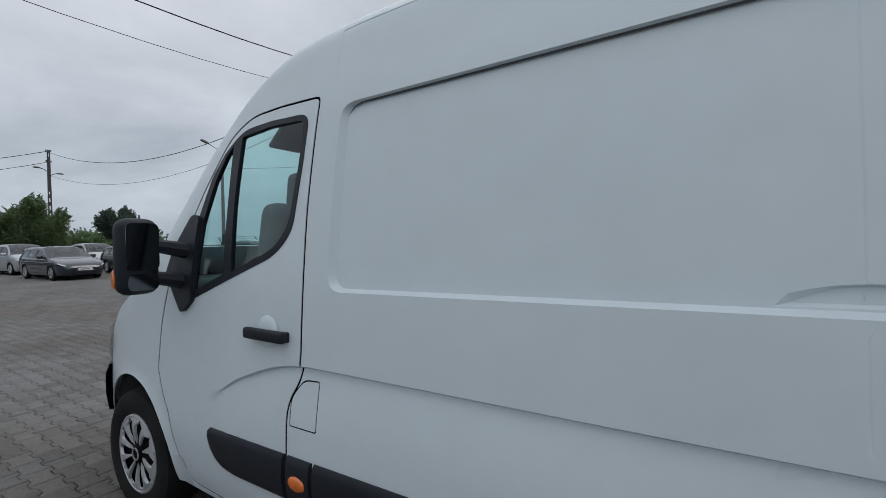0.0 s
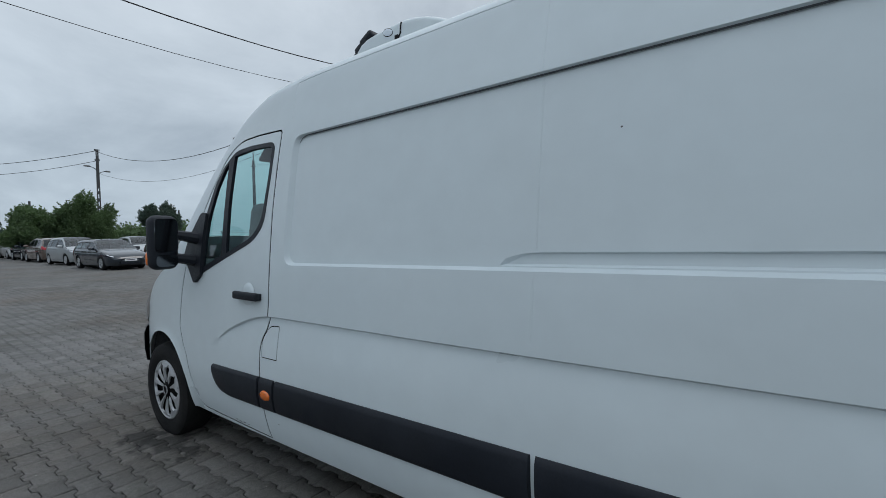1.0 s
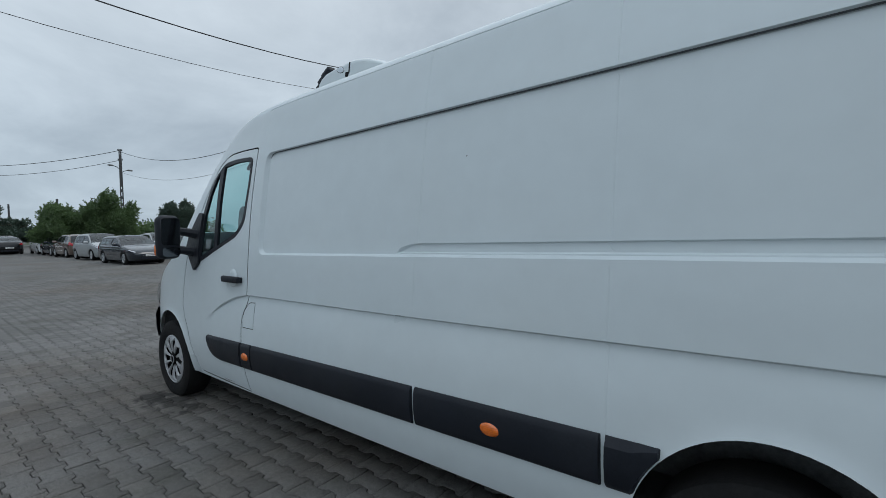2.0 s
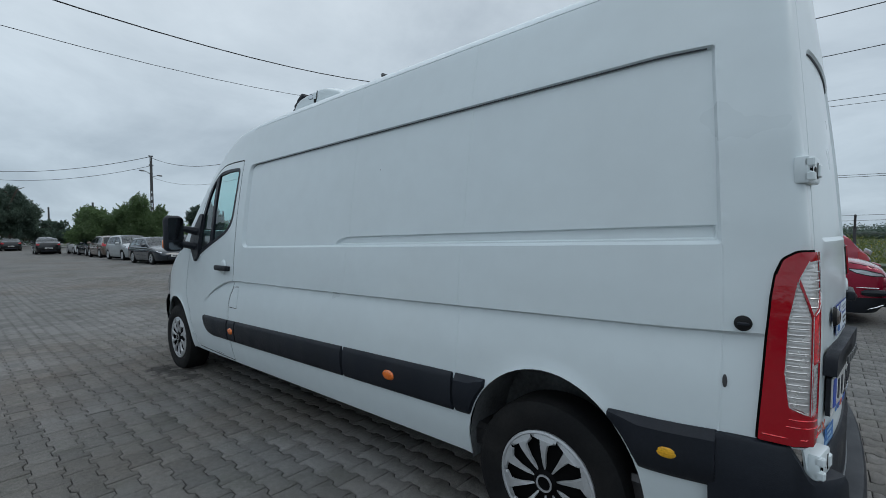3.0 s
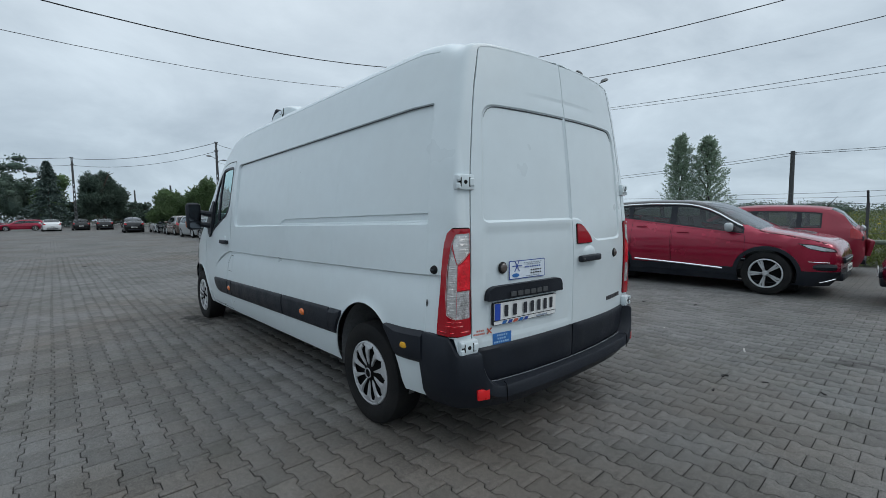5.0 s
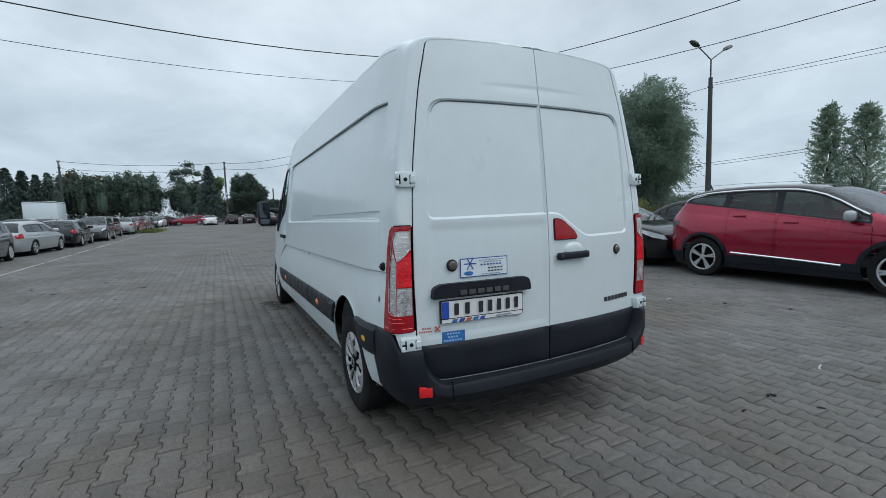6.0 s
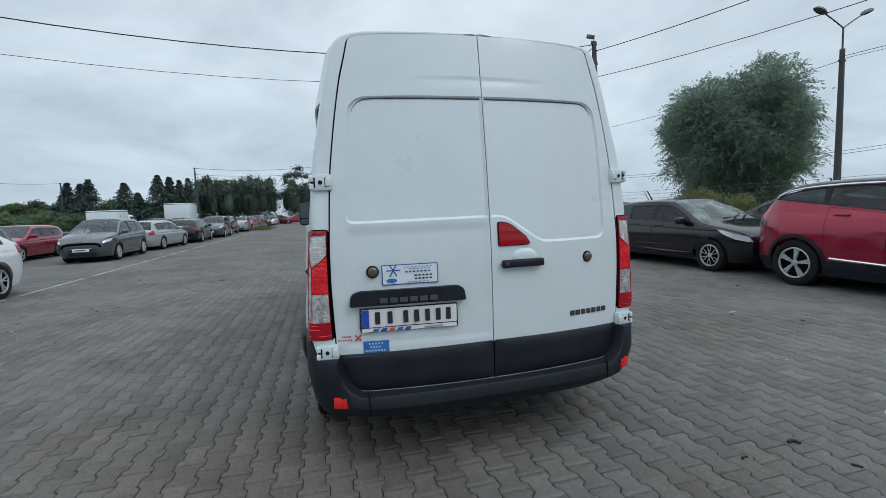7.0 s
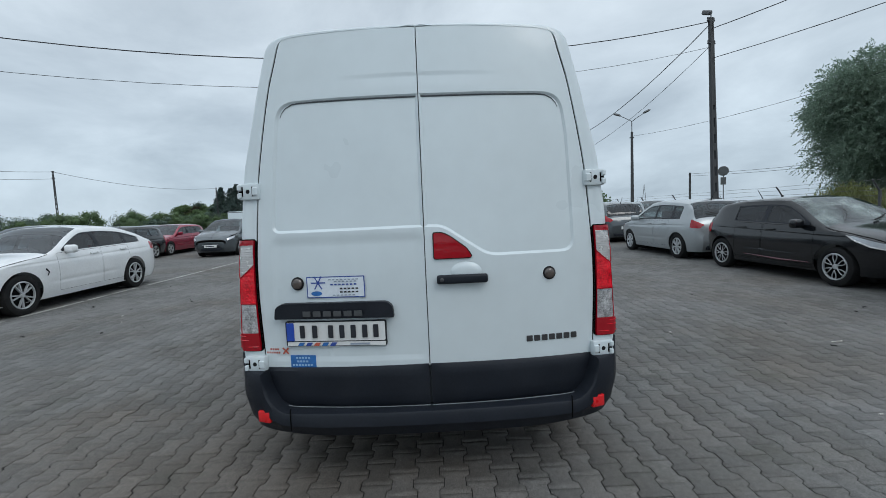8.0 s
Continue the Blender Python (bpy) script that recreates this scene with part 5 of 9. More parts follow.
def build_bumper(van, vp):
    """Black rear bumper wrapping both corners, with its step."""
    half = [(5.782, -1.022), (5.86, -1.018), (5.95, -1.008), (6.02, -0.984), (6.070, -0.944), (6.108, -0.892), (6.132, -0.835), (6.152, -0.76), (6.172, -0.60), (6.188, -0.40), (6.196, -0.2), (6.198, 0.0)]
    hx = np.array(half)
    sdist = np.concatenate([[0], np.cumsum(np.hypot(*np.diff(hx, axis=0).T))])
    ss = np.concatenate([np.linspace(0, 0.30, 14, endpoint=False), np.linspace(0.30, 0.62, 50, endpoint=False), np.linspace(0.62, sdist[-1], 20)])
    px, py = pchip(ss, sdist, hx[:, 0]), pchip(ss, sdist, hx[:, 1])
    ay = -py
    k = (ay < 0.862).astype(float)
    curve = 0.457 + 0.195 * (1 - np.sqrt(np.clip(1 - (np.clip(ay - 0.715, 0, 0.143) / 0.145) ** 2, 0, 1)))
    top = np.where(ay < 0.862, curve, np.interp(px, [6.0, 6.04], [0.750, 0.655]))
    P = []
    full = [(px[i], py[i], top[i], k[i]) for i in range(len(ss))] + [(px[i], -py[i], top[i], k[i]) for i in range(len(ss) - 2, -1, -1)]
    n = len(full)
    for i, (x, y, tz, kk) in enumerate(full):
        a, b = full[max(i - 1, 0)], full[min(i + 1, n - 1)]
        t = np.array([b[0] - a[0], b[1] - a[1]]); t /= np.linalg.norm(t)
        nrm = np.array([t[1], -t[0]])
        if nrm[0] * 1 + nrm[1] * y < 0:
            nrm = -nrm
        z0 = 0.303 + 0.026 * float(smooth01(abs(y), 0.50, 0.95))
        sec = [(-0.14, z0 + 0.02), (-0.085, z0), (-0.058, z0 + 0.012), (-0.022, z0 + 0.075), (0.004, z0 + 0.55 * (tz - z0)), (0.002, tz - 0.02), (-0.006, tz - 0.004), (-0.02, tz), (-0.05 - 0.07 * kk, tz + 0.003), (-0.06 - 0.075 * kk, tz - 0.02)]
        for o, z in sec:
            P.append((x + nrm[0] * o, y + nrm[1] * o, z))
    m = 10
    Fb = [(i * m + j, (i + 1) * m + j, (i + 1) * m + j + 1, i * m + j + 1) for i in range(n - 1) for j in range(m - 1)]
    ob = vp("rear_bumper", (np.array(P), Fb), M["black_plastic"], van, "worn black rear bumper with a step")
    turn_out(ob.data)
    for s in (-1, 1):
        bm = box_bm(0.022, 0.074, 0.060, 0.006, pose(6.118 - 3.1, s * 0.853, 0.432, 0, 0, s * 21), 2)
        part("reflector", bm, M["reflector_red"], ob, "red rectangular reflector")
        # pale bar for the highlight on the corner's inner edge, and the corner-to-step joint
        inner = [(s * 0.866, 0.655), (s * 0.858, 0.60), (s * 0.845, 0.545), (s * 0.815, 0.495), (s * 0.770, 0.468), (s * 0.70, 0.462), (s * 0.35, 0.4615), (s * 0.006, 0.4615)]
        edge = [(float(rear_x(np.array([y]), np.array([z]))[0]) + 0.021, y, z) for y, z in dense(inner, 0.04, False)]
        vp("step_edge", tube(edge, 0.0026, 5), M["worn_edge"], ob)
        vp("corner_joint", tube([(6.143, s * 0.712, 0.4745), (6.156, s * 0.711, 0.470), (6.1630, s * 0.710, 0.452), (6.1665, s * 0.709, 0.41), (6.164, s * 0.708, 0.372)], 0.0028, 5), M["gap_black"], ob)


def build_van_front(van, vp):
    """Nose, black front bumper, grille, headlamps, floor pan and wheel wells: mostly hidden, they close the van."""
    # cap over the blunt nose
    vs = np.linspace(0.345, float(zsh_of(0.04)) + V_LTOP, 40)
    e = van_pos(np.full(40, 0.04), vs)
    loop = np.concatenate([e, (e * np.array([1, -1, 1]))[::-1]])
    c = loop.mean(0) + np.array([-0.02, 0, 0])
    V = np.concatenate([loop, [c]])
    F = [(i, (i + 1) % 80, 80) for i in range(80)]
    ob = vp("nose", (V, F), M["van_white"], van)
    turn_out(ob.data)
    # front bumper: an offset band round the nose, up to the wheel opening
    us = np.concatenate([np.linspace(0.365, 0.05, 22)])
    pts = []
    for u in us:
        flare = 0.028 * float(smooth01(u, 0.16, 0.36))
        for v, o in ((0.50, -0.02), (0.52, 0.003 + flare), (0.62, 0.008 + flare), (0.74, 0.008 + flare), (0.800, 0.003 + 0.5 * flare), (0.805, -0.02)):
            pts.append((van_pos(np.array([u]), np.array([v])) + van_normal(np.array([u]), np.array([v])) * o)[0])
    left = np.array(pts)
    n = len(us)
    both = np.concatenate([left, (left * np.array([1, -1, 1])).reshape(n, 6, 3)[::-1].reshape(-1, 3)])
    F = [(i * 6 + j, i * 6 + j + 1, (i + 1) * 6 + j + 1, (i + 1) * 6 + j) for i in range(2 * n - 1) for j in range(5)]
    ob = vp("front_bumper", (both, F), M["black_plastic"], van, "black front bumper")
    turn_out(ob.data)
    for s in (False, True):
        p, nn = on_side(0.22, 0.93, 0.0, s)
        vp("headlamp", dome(p, nn, (0, 0, 1), 0.16, 0.12, 0.02), M["headlamp"], van)
    bm = box_bm(5.2, 1.84, 0.12, 0.02, Matrix.Translation((0.05, 0, 0.40)), 1)
    part("floor_pan", bm, M["dark_metal"], van)
    for x, r in ((0.83, 0.455), (5.188, 0.42)):
        for s in (-1, 1):
            a = np.linspace(-0.25, math.pi + 0.25, 24)
            V, F = [], []
            for t in a:
                for y in ((0.90 if x < 2 else 0.965), 0.66):
                    V.append((x + r * math.cos(t), s * y, 0.41 + r * math.sin(t)))
            F = [(2 * i, 2 * i + 1, 2 * i + 3, 2 * i + 2) for i in range(len(a) - 1)]
            k = len(V)
            V += [(x + r * math.cos(t), s * 0.66, 0.41 + r * math.sin(t)) for t in a]
            F.append(tuple(range(k, k + len(a))))
            vp("wheel_well", (np.array(V), F), M["liner"], van)
    for x in (5.188,):
        v, f = tube([(x - 3.1, -0.9, 0.335), (x - 3.1, 0.9, 0.335)], 0.05, 10)
        part("axle", mesh_of("axle", v, f, M["dark_metal"]), None, van)
    v, f = tube([(3.9 - 3.1, 0.45, 0.30), (5.0 - 3.1, 0.5, 0.28), (5.7 - 3.1, 0.55, 0.29)], 0.035, 8)
    part("exhaust", mesh_of("exhaust", v, f, M["dark_metal"]), None, van)


def build_cab(van, vp):
    """What shows through the cab windows: seats, wheel, dashboard, bulkhead."""
    bm = box_bm(0.04, 1.66, 1.95, 0.01, Matrix.Translation((2.46 - 3.1, 0, 1.30)), 1)
    part("bulkhead", bm, M["cab_grey"], van)
    bm = box_bm(0.50, 1.70, 0.34, 0.08, Matrix.Translation((1.10 - 3.1, 0, 1.12)), 3)
    part("dashboard", bm, M["cab_grey"], van)
    bm = box_bm(1.3, 1.7, 0.05, 0.01, Matrix.Translation((1.75 - 3.1, 0, 0.62)), 1)
    part("cab_floor", bm, M["cab_grey"], van)
    bm = box_bm(0.62, 1.4, 0.03, 0.01, Matrix.Translation((2.14 - 3.1, 0, 2.19)), 1)
    part("roof_lining", bm, M["cab_grey"], van)
    for y in (-0.36, 0.36):
        part("sun_visor", box_bm(0.20, 0.56, 0.025, 0.010, pose(1.60 - 3.1, y + 0.04, 2.06, 0, -40, 0), 2), M["cab_grey"], van)
    for y in (-0.50, 0.40):
        w = 0.52 if y < 0 else 0.86
        bm = box_bm(0.52, w, 0.16, 0.05, Matrix.Translation((1.40 - 3.1, y, 1.02)), 3)
        seat = part("cab_seat", bm, M["cab_seat"], van, "dark grey cloth cab seat")
        bm = box_bm(0.15, w, 0.64, 0.06, pose(1.66 - 3.1, y, 1.36, 0, 12, 0), 3)
        part("backrest", bm, M["cab_seat"], seat)
        for k in ((0,) if y < 0 else (-0.21, 0.21)):
            bm = box_bm(0.10, 0.26, 0.19, 0.04, pose(1.73 - 3.1, y + k, 1.74, 0, 8, 0), 3)
            part("headrest", bm, M["cab_seat"], seat)
    a = np.linspace(0, 2 * math.pi, 29)
    m = pose(1.36 - 3.1, -0.50, 1.24, 0, -62, 0)
    ring = [tuple(m @ Vector((0.21 * math.cos(t), 0.21 * math.sin(t), 0))) for t in a]
    v, f = tube(ring, 0.016, 8, False)
    sw = part("steering_wheel", mesh_of("steering_wheel", v, f, M["rubber"]), None, van)
    bm = box_bm(0.12, 0.34, 0.04, 0.015, m, 2)
    part("hub", bm, M["rubber"], sw)


WHEEL_MESH = {}


def van_wheel(van):
    """Steel wheel with a ten-blade silver cover; outside is -y."""
    if not WHEEL_MESH:
        prof = [(0.205, 0.075), (0.225, 0.10), (0.30, 0.11), (0.335, 0.095), (0.347, 0.06), (0.347, -0.07), (0.338, -0.098), (0.312, -0.112), (0.262, -0.114), (0.222, -0.100), (0.212, -0.080)]
        v, f = lathe([(r, h + 0.09) for r, h in prof], 56)
        # tread blocks
        WHEEL_MESH["tyre"] = turn_out(mesh_of("tyre", v, f, M["tyre"]))
        v, f = lathe([(0.0, -0.008), (0.05, -0.008), (0.17, 0.012), (0.205, 0.000), (0.213, 0.02), (0.213, 0.16), (0.0, 0.16)], 48)
        WHEEL_MESH["dish"] = turn_out(mesh_of("wheel", v, f, M["alloy_dark"]))
        v, f = lathe([(0.199, 0.012), (0.201, -0.010), (0.207, -0.016), (0.217, -0.012), (0.219, 0.004), (0.213, 0.012)], 56, closed=True)
        WHEEL_MESH["rim"] = turn_out(mesh_of("rim_ring", v, f, M["alloy"]))
        # one blade: slim at the hub, flaring unevenly into the rim
        V, F = [], []
        for r, wa, wb, h in ((0.050, 0.085, 0.085, -0.004), (0.080, 0.082, 0.070, -0.015), (0.115, 0.096, 0.078, -0.021), (0.150, 0.125, 0.090, -0.023), (0.166, 0.145, 0.098, -0.022), (0.183, 0.3142, 0.110, -0.020), (0.190, 0.3142, 0.3142, -0.017), (0.208, 0.3142, 0.3142, -0.012)):
            V += [(r * math.cos(k), h + dh, r * math.sin(k)) for k, dh in ((-wa, 0.012 if r < 0.185 else 0.0), (-wa * 0.82, 0.0), (wb * 0.70, -0.002 if r < 0.18 else 0.0), (wb, 0.012 if r < 0.195 else 0.0))]
        F = [(r * 4 + k, (r + 1) * 4 + k, (r + 1) * 4 + k + 1, r * 4 + k + 1) for r in range(7) for k in range(3)]
        WHEEL_MESH["blade"] = mesh_of("cover_blade", V, F, M["alloy"], 20)
        v, f = lathe([(0.0, -0.018), (0.040, -0.018), (0.052, -0.010), (0.058, 0.0)], 32)
        WHEEL_MESH["hub"] = turn_out(mesh_of("hub_cap", v, f, M["alloy_dark"]))
        v, f = lathe([(0.028, -0.016), (0.029, -0.0225), (0.036, -0.0225), (0.037, -0.016)], 28)
        WHEEL_MESH["badge"] = turn_out(mesh_of("hub_ring", v, f, M["headlamp"]))
    w = part("wheel", WHEEL_MESH["dish"], None, van, "black wheel with silver ten-blade cover")
    for k, nm in (("tyre", "tyre"), ("rim", "rim_ring"), ("hub", "hub_cap"), ("badge", "hub_ring")):
        part(nm, WHEEL_MESH[k], None, w)
    for i in range(10):
        part("cover_blade", WHEEL_MESH["blade"], None, w, m=pose(0, 0, 0, 0, 36 * i, 0))
    return w


build_van()


def build_fridge():
    """Roof cooling unit of the van: white moulded hood, black louvres in front, badge and seam."""
    z0 = 2.462
    unit = thing("roof_cooling_unit", "white roof cooling unit with black front louvres", "cooling unit", pose(2.82, 0, z0))
    xs = np.array([2.50, 2.515, 2.545, 2.59, 2.67, 2.75, 2.82, 2.88, 2.95, 3.02, 3.10, 3.18, 3.26, 3.34]) - 2.82
    top = np.array([0.040, 0.085, 0.116, 0.138, 0.150, 0.158, 0.164, 0.166, 0.158, 0.142, 0.112, 0.076, 0.038, 0.0])
    half = np.array([0.548, 0.55, 0.55, 0.55, 0.55, 0.55, 0.55, 0.55, 0.548, 0.545, 0.535, 0.52, 0.49, 0.42])
    th = np.linspace(0, math.pi, 41)
    P = []
    for x, t, w in zip(xs, top, half):
        for a in th:
            c, s = math.cos(a), abs(math.sin(a))
            P.append((x, -w * np.sign(c) * abs(c) ** 0.16, (t + 0.012 * (1 - c * c)) * s ** 0.12 - 0.012))
    k = len(th)
    F = [(i * k + j, (i + 1) * k + j, (i + 1) * k + j + 1, i * k + j + 1) for i in range(len(xs) - 1) for j in range(k - 1)]
    F += [tuple(range(k)), tuple((len(xs) - 1) * k + j for j in range(k))[::-1]]
    part("hood", turn_out(mesh_of("hood", P, F, M["van_white"])), None, unit)
    part("louvre_frame", box_bm(0.10, 1.06, 0.14, 0.03, pose(-0.300, 0, 0.060, 0, 28, 0), 2), M["black_plastic"], unit)
    for x, z, r in ((-0.335, 0.018, 0.034), (-0.322, 0.058, 0.036), (-0.292, 0.098, 0.040), (-0.255, 0.134, 0.036)):
        part("louvre", box_bm(3.0 * r, 1.08, 1.25 * r, 0.016, pose(x, 0, z, 0, -30, 0), 3), M["black_plastic"], unit)
    for s in (-1, 1):
        v, f = tube([(0.012, s * 0.5500, 0.02), (0.016, s * 0.5515, 0.055), (0.032, s * 0.5515, 0.078), (0.034, s * 0.5510, 0.115), (0.036, s * 0.5470, 0.136)], 0.0045, 6)
        part("seam", mesh_of("seam", v, f, M["rubber"]), None, unit)
        v, f = dome((-0.062, s * 0.549, 0.106), (0, s, 0.05), (0.30, 0, 1), 0.042, 0.023, 0.003)
        bd = part("badge", mesh_of("badge", v, f, M["rubber"]), None, unit, "oval maker's badge")
        v, f = dome((-0.062, s * 0.5508, 0.106), (0, s, 0.05), (0.30, 0, 1), 0.038, 0.019, 0.0030)
        part("badge_face", mesh_of("badge_face", v, f, M["sticker_white"]), None, bd)
        part("latch", box_bm(0.026, 0.010, 0.030, 0.004, Matrix.Translation((0.004, s * 0.551, 0.060)), 2), M["rubber"], unit)


build_fridge()
# ---------- parked cars ----------
# Every car is lofted on a chart like the van's: front at u = 0, local x = u - length / 2.
CAR_LT = 0.85


class CarShape:
    def __init__(self, length, width, height, top, belt, belt_rise, wheels, radius, screen, back, panes, lamps, tails, clad=0.0, doors=(), roll=0.11, side_in=0.24, nose=0.60, stern=0.70, pivot=0.0):
        self.L, self.W, self.H = length, width, height
        self.tu, self.tz = [p[0] for p in top], [p[1] for p in top]
        self.belt, self.rise = belt, belt_rise
        self.wheels, self.r = wheels, radius
        self.screen, self.back, self.panes, self.lamps, self.tails = screen, back, panes, lamps, tails
        self.clad, self.doors, self.roll, self.side_in, self.nose, self.stern = clad, doors, roll, side_in, nose, stern
        self.pivot = pivot

    def ztop(self, u):
        return pchip(u, self.tu, self.tz)

    def zsh(self, u):
        return self.ztop(u) - self.roll

    def belt_at(self, u):
        return self.belt + self.rise * (np.asarray(u, float) / self.L - self.pivot)

    def pos(self, u, v):
        u, v = np.asarray(u, float), np.asarray(v, float)
        L, hw = self.L, self.W / 2
        zsh = self.zsh(u)
        zs = np.minimum(v, zsh)
        b = self.belt
        ys = pchip(zs, [0.15, 0.26, 0.42, 0.60, b - 0.16, b, b + 0.12, self.H], [0.90, 0.95, 0.985, 1.0, 0.992, 0.955, 0.90, 0.955 - self.side_in / hw])
        tap = pchip(u, [0, 0.06, 0.18, 0.42, 0.8, 1.3, L - 1.3, L - 0.7, L - 0.3, L - 0.1, L], [self.nose, 0.74 + (self.nose - 0.6) * 0.8, 0.86 + (self.nose - 0.6) * 0.5, 0.945 + (self.nose - 0.6) * 0.2, 0.985, 1.0, 1.0, 0.985, 0.94 - (0.70 - self.stern) * 0.35, 0.87 - (0.70 - self.stern) * 0.7, self.stern])
        ys = ys * hw * tap
        w = np.clip((v - zsh) / CAR_LT, 0, 1)
        th = np.interp(w, CAR_ARCS, V_TH)
        y = np.where(v > zsh, ys * np.cos(th) ** (2 / 3.0), ys)
        z = np.where(v > zsh, zsh + self.roll * np.sin(th) ** (2 / 3.0), zs)
        # bumpers tucked under at both ends
        tuck = pchip(z, [0.15, 0.22, 0.34, 0.46, 0.60], [0.17, 0.12, 0.035, 0.0, 0.0])
        x = u - L / 2 + tuck * ((1 - smooth01(u, 0, 0.55)) - 0.7 * smooth01(u, L - 0.5, L))
        return np.stack([x, -y, z], -1)

    def normal(self, u, v):
        e = 4e-3
        u, v = np.asarray(u, float), np.asarray(v, float)
        n = np.cross(self.pos(np.clip(u + e, 0, self.L), v) - self.pos(np.clip(u - e, 0, self.L), v), self.pos(u, v + e) - self.pos(u, v - e))
        return n / np.maximum(np.linalg.norm(n, axis=-1, keepdims=True), 1e-9)


CAR_ARCS = arc_table(3.0, 0.11, 0.62)
CAR_WHEEL = {}


def car_wheel(parent, style, radius):
    """Alloy or covered wheel; outside is -y; unit radius 0.32."""
    if "tyre" not in CAR_WHEEL:
        prof = [(0.205, 0.07), (0.225, 0.095), (0.285, 0.105), (0.312, 0.09), (0.32, 0.055), (0.32, -0.06), (0.312, -0.088), (0.288, -0.10), (0.246, -0.102), (0.222, -0.088), (0.214, -0.07)]
        v, f = lathe([(r, h + 0.09) for r, h in prof], 36)
        CAR_WHEEL["tyre"] = turn_out(mesh_of("tyre", v, f, M["tyre"]))
        v, f = lathe([(0.0, 0.02), (0.06, 0.02), (0.18, 0.05), (0.207, 0.02), (0.212, 0.16), (0.0, 0.16)], 28)
        CAR_WHEEL["dish"] = turn_out(mesh_of("wheel", v, f, M["alloy_dark"]))
        v, f = lathe([(0.196, 0.02), (0.199, -0.004), (0.208, -0.010), (0.219, -0.004), (0.219, 0.012)], 36)
        CAR_WHEEL["rim"] = turn_out(mesh_of("rim_ring", v, f, M["alloy"]))
        v, f = lathe([(0.0, -0.006), (0.030, -0.006), (0.042, 0.004), (0.045, 0.03)], 20)
        CAR_WHEEL["hub"] = turn_out(mesh_of("hub_cap", v, f, M["alloy"]))

        def spoke(w0, w1, fork):
            V, F = [], []
            for sgn in ((-1, 1) if fork else (0,)):
                b = len(V)
                for r, w in ((0.03, w0), (0.11, w0 * 0.9 + w1 * 0.1), (0.205, w1)):
                    off = sgn * fork * (r - 0.03) / 0.175
                    h = -0.004 + 0.006 * (r / 0.2)
                    V += [(r, h + 0.03, off - w), (r, h, off - w * 0.8), (r, h, off + w * 0.8), (r, h + 0.03, off + w)]
                F += [(b + i * 4 + k, b + i * 4 + k + 1, b + (i + 1) * 4 + k + 1, b + (i + 1) * 4 + k) for i in range(2) for k in range(3)]
            return turn_out(mesh_of("spoke", V, F, M["alloy"]))
        CAR_WHEEL["five"] = spoke(0.014, 0.017, 0.022)
        CAR_WHEEL["twin"] = spoke(0.010, 0.012, 0.042)
        CAR_WHEEL["cover"] = spoke(0.020, 0.050, 0.0)
        loop = [(0.052 + 0.148 * (0.5 - 0.5 * math.cos(a)), -0.002, 0.052 * math.sin(a) * (0.55 + 0.45 * math.cos(a - math.pi))) for a in np.linspace(0, 2 * math.pi, 23)]
        CAR_WHEEL["petal"] = turn_out(mesh_of("spoke", *tube(loop, 0.0075, 5), M["alloy"]))
    w = part("wheel", CAR_WHEEL["dish"], None, parent)
    part("tyre", CAR_WHEEL["tyre"], None, w)
    part("rim_ring", CAR_WHEEL["rim"], None, w)
    part("hub_cap", CAR_WHEEL["hub"], None, w)
    n = {"five": 5, "twin": 5, "cover": 7, "petal": 6}[style]
    for i in range(n):
        part("spoke", CAR_WHEEL[style], None, w, m=pose(0, 0, 0, 0, 360 * i / n + 20, 0))
    return w


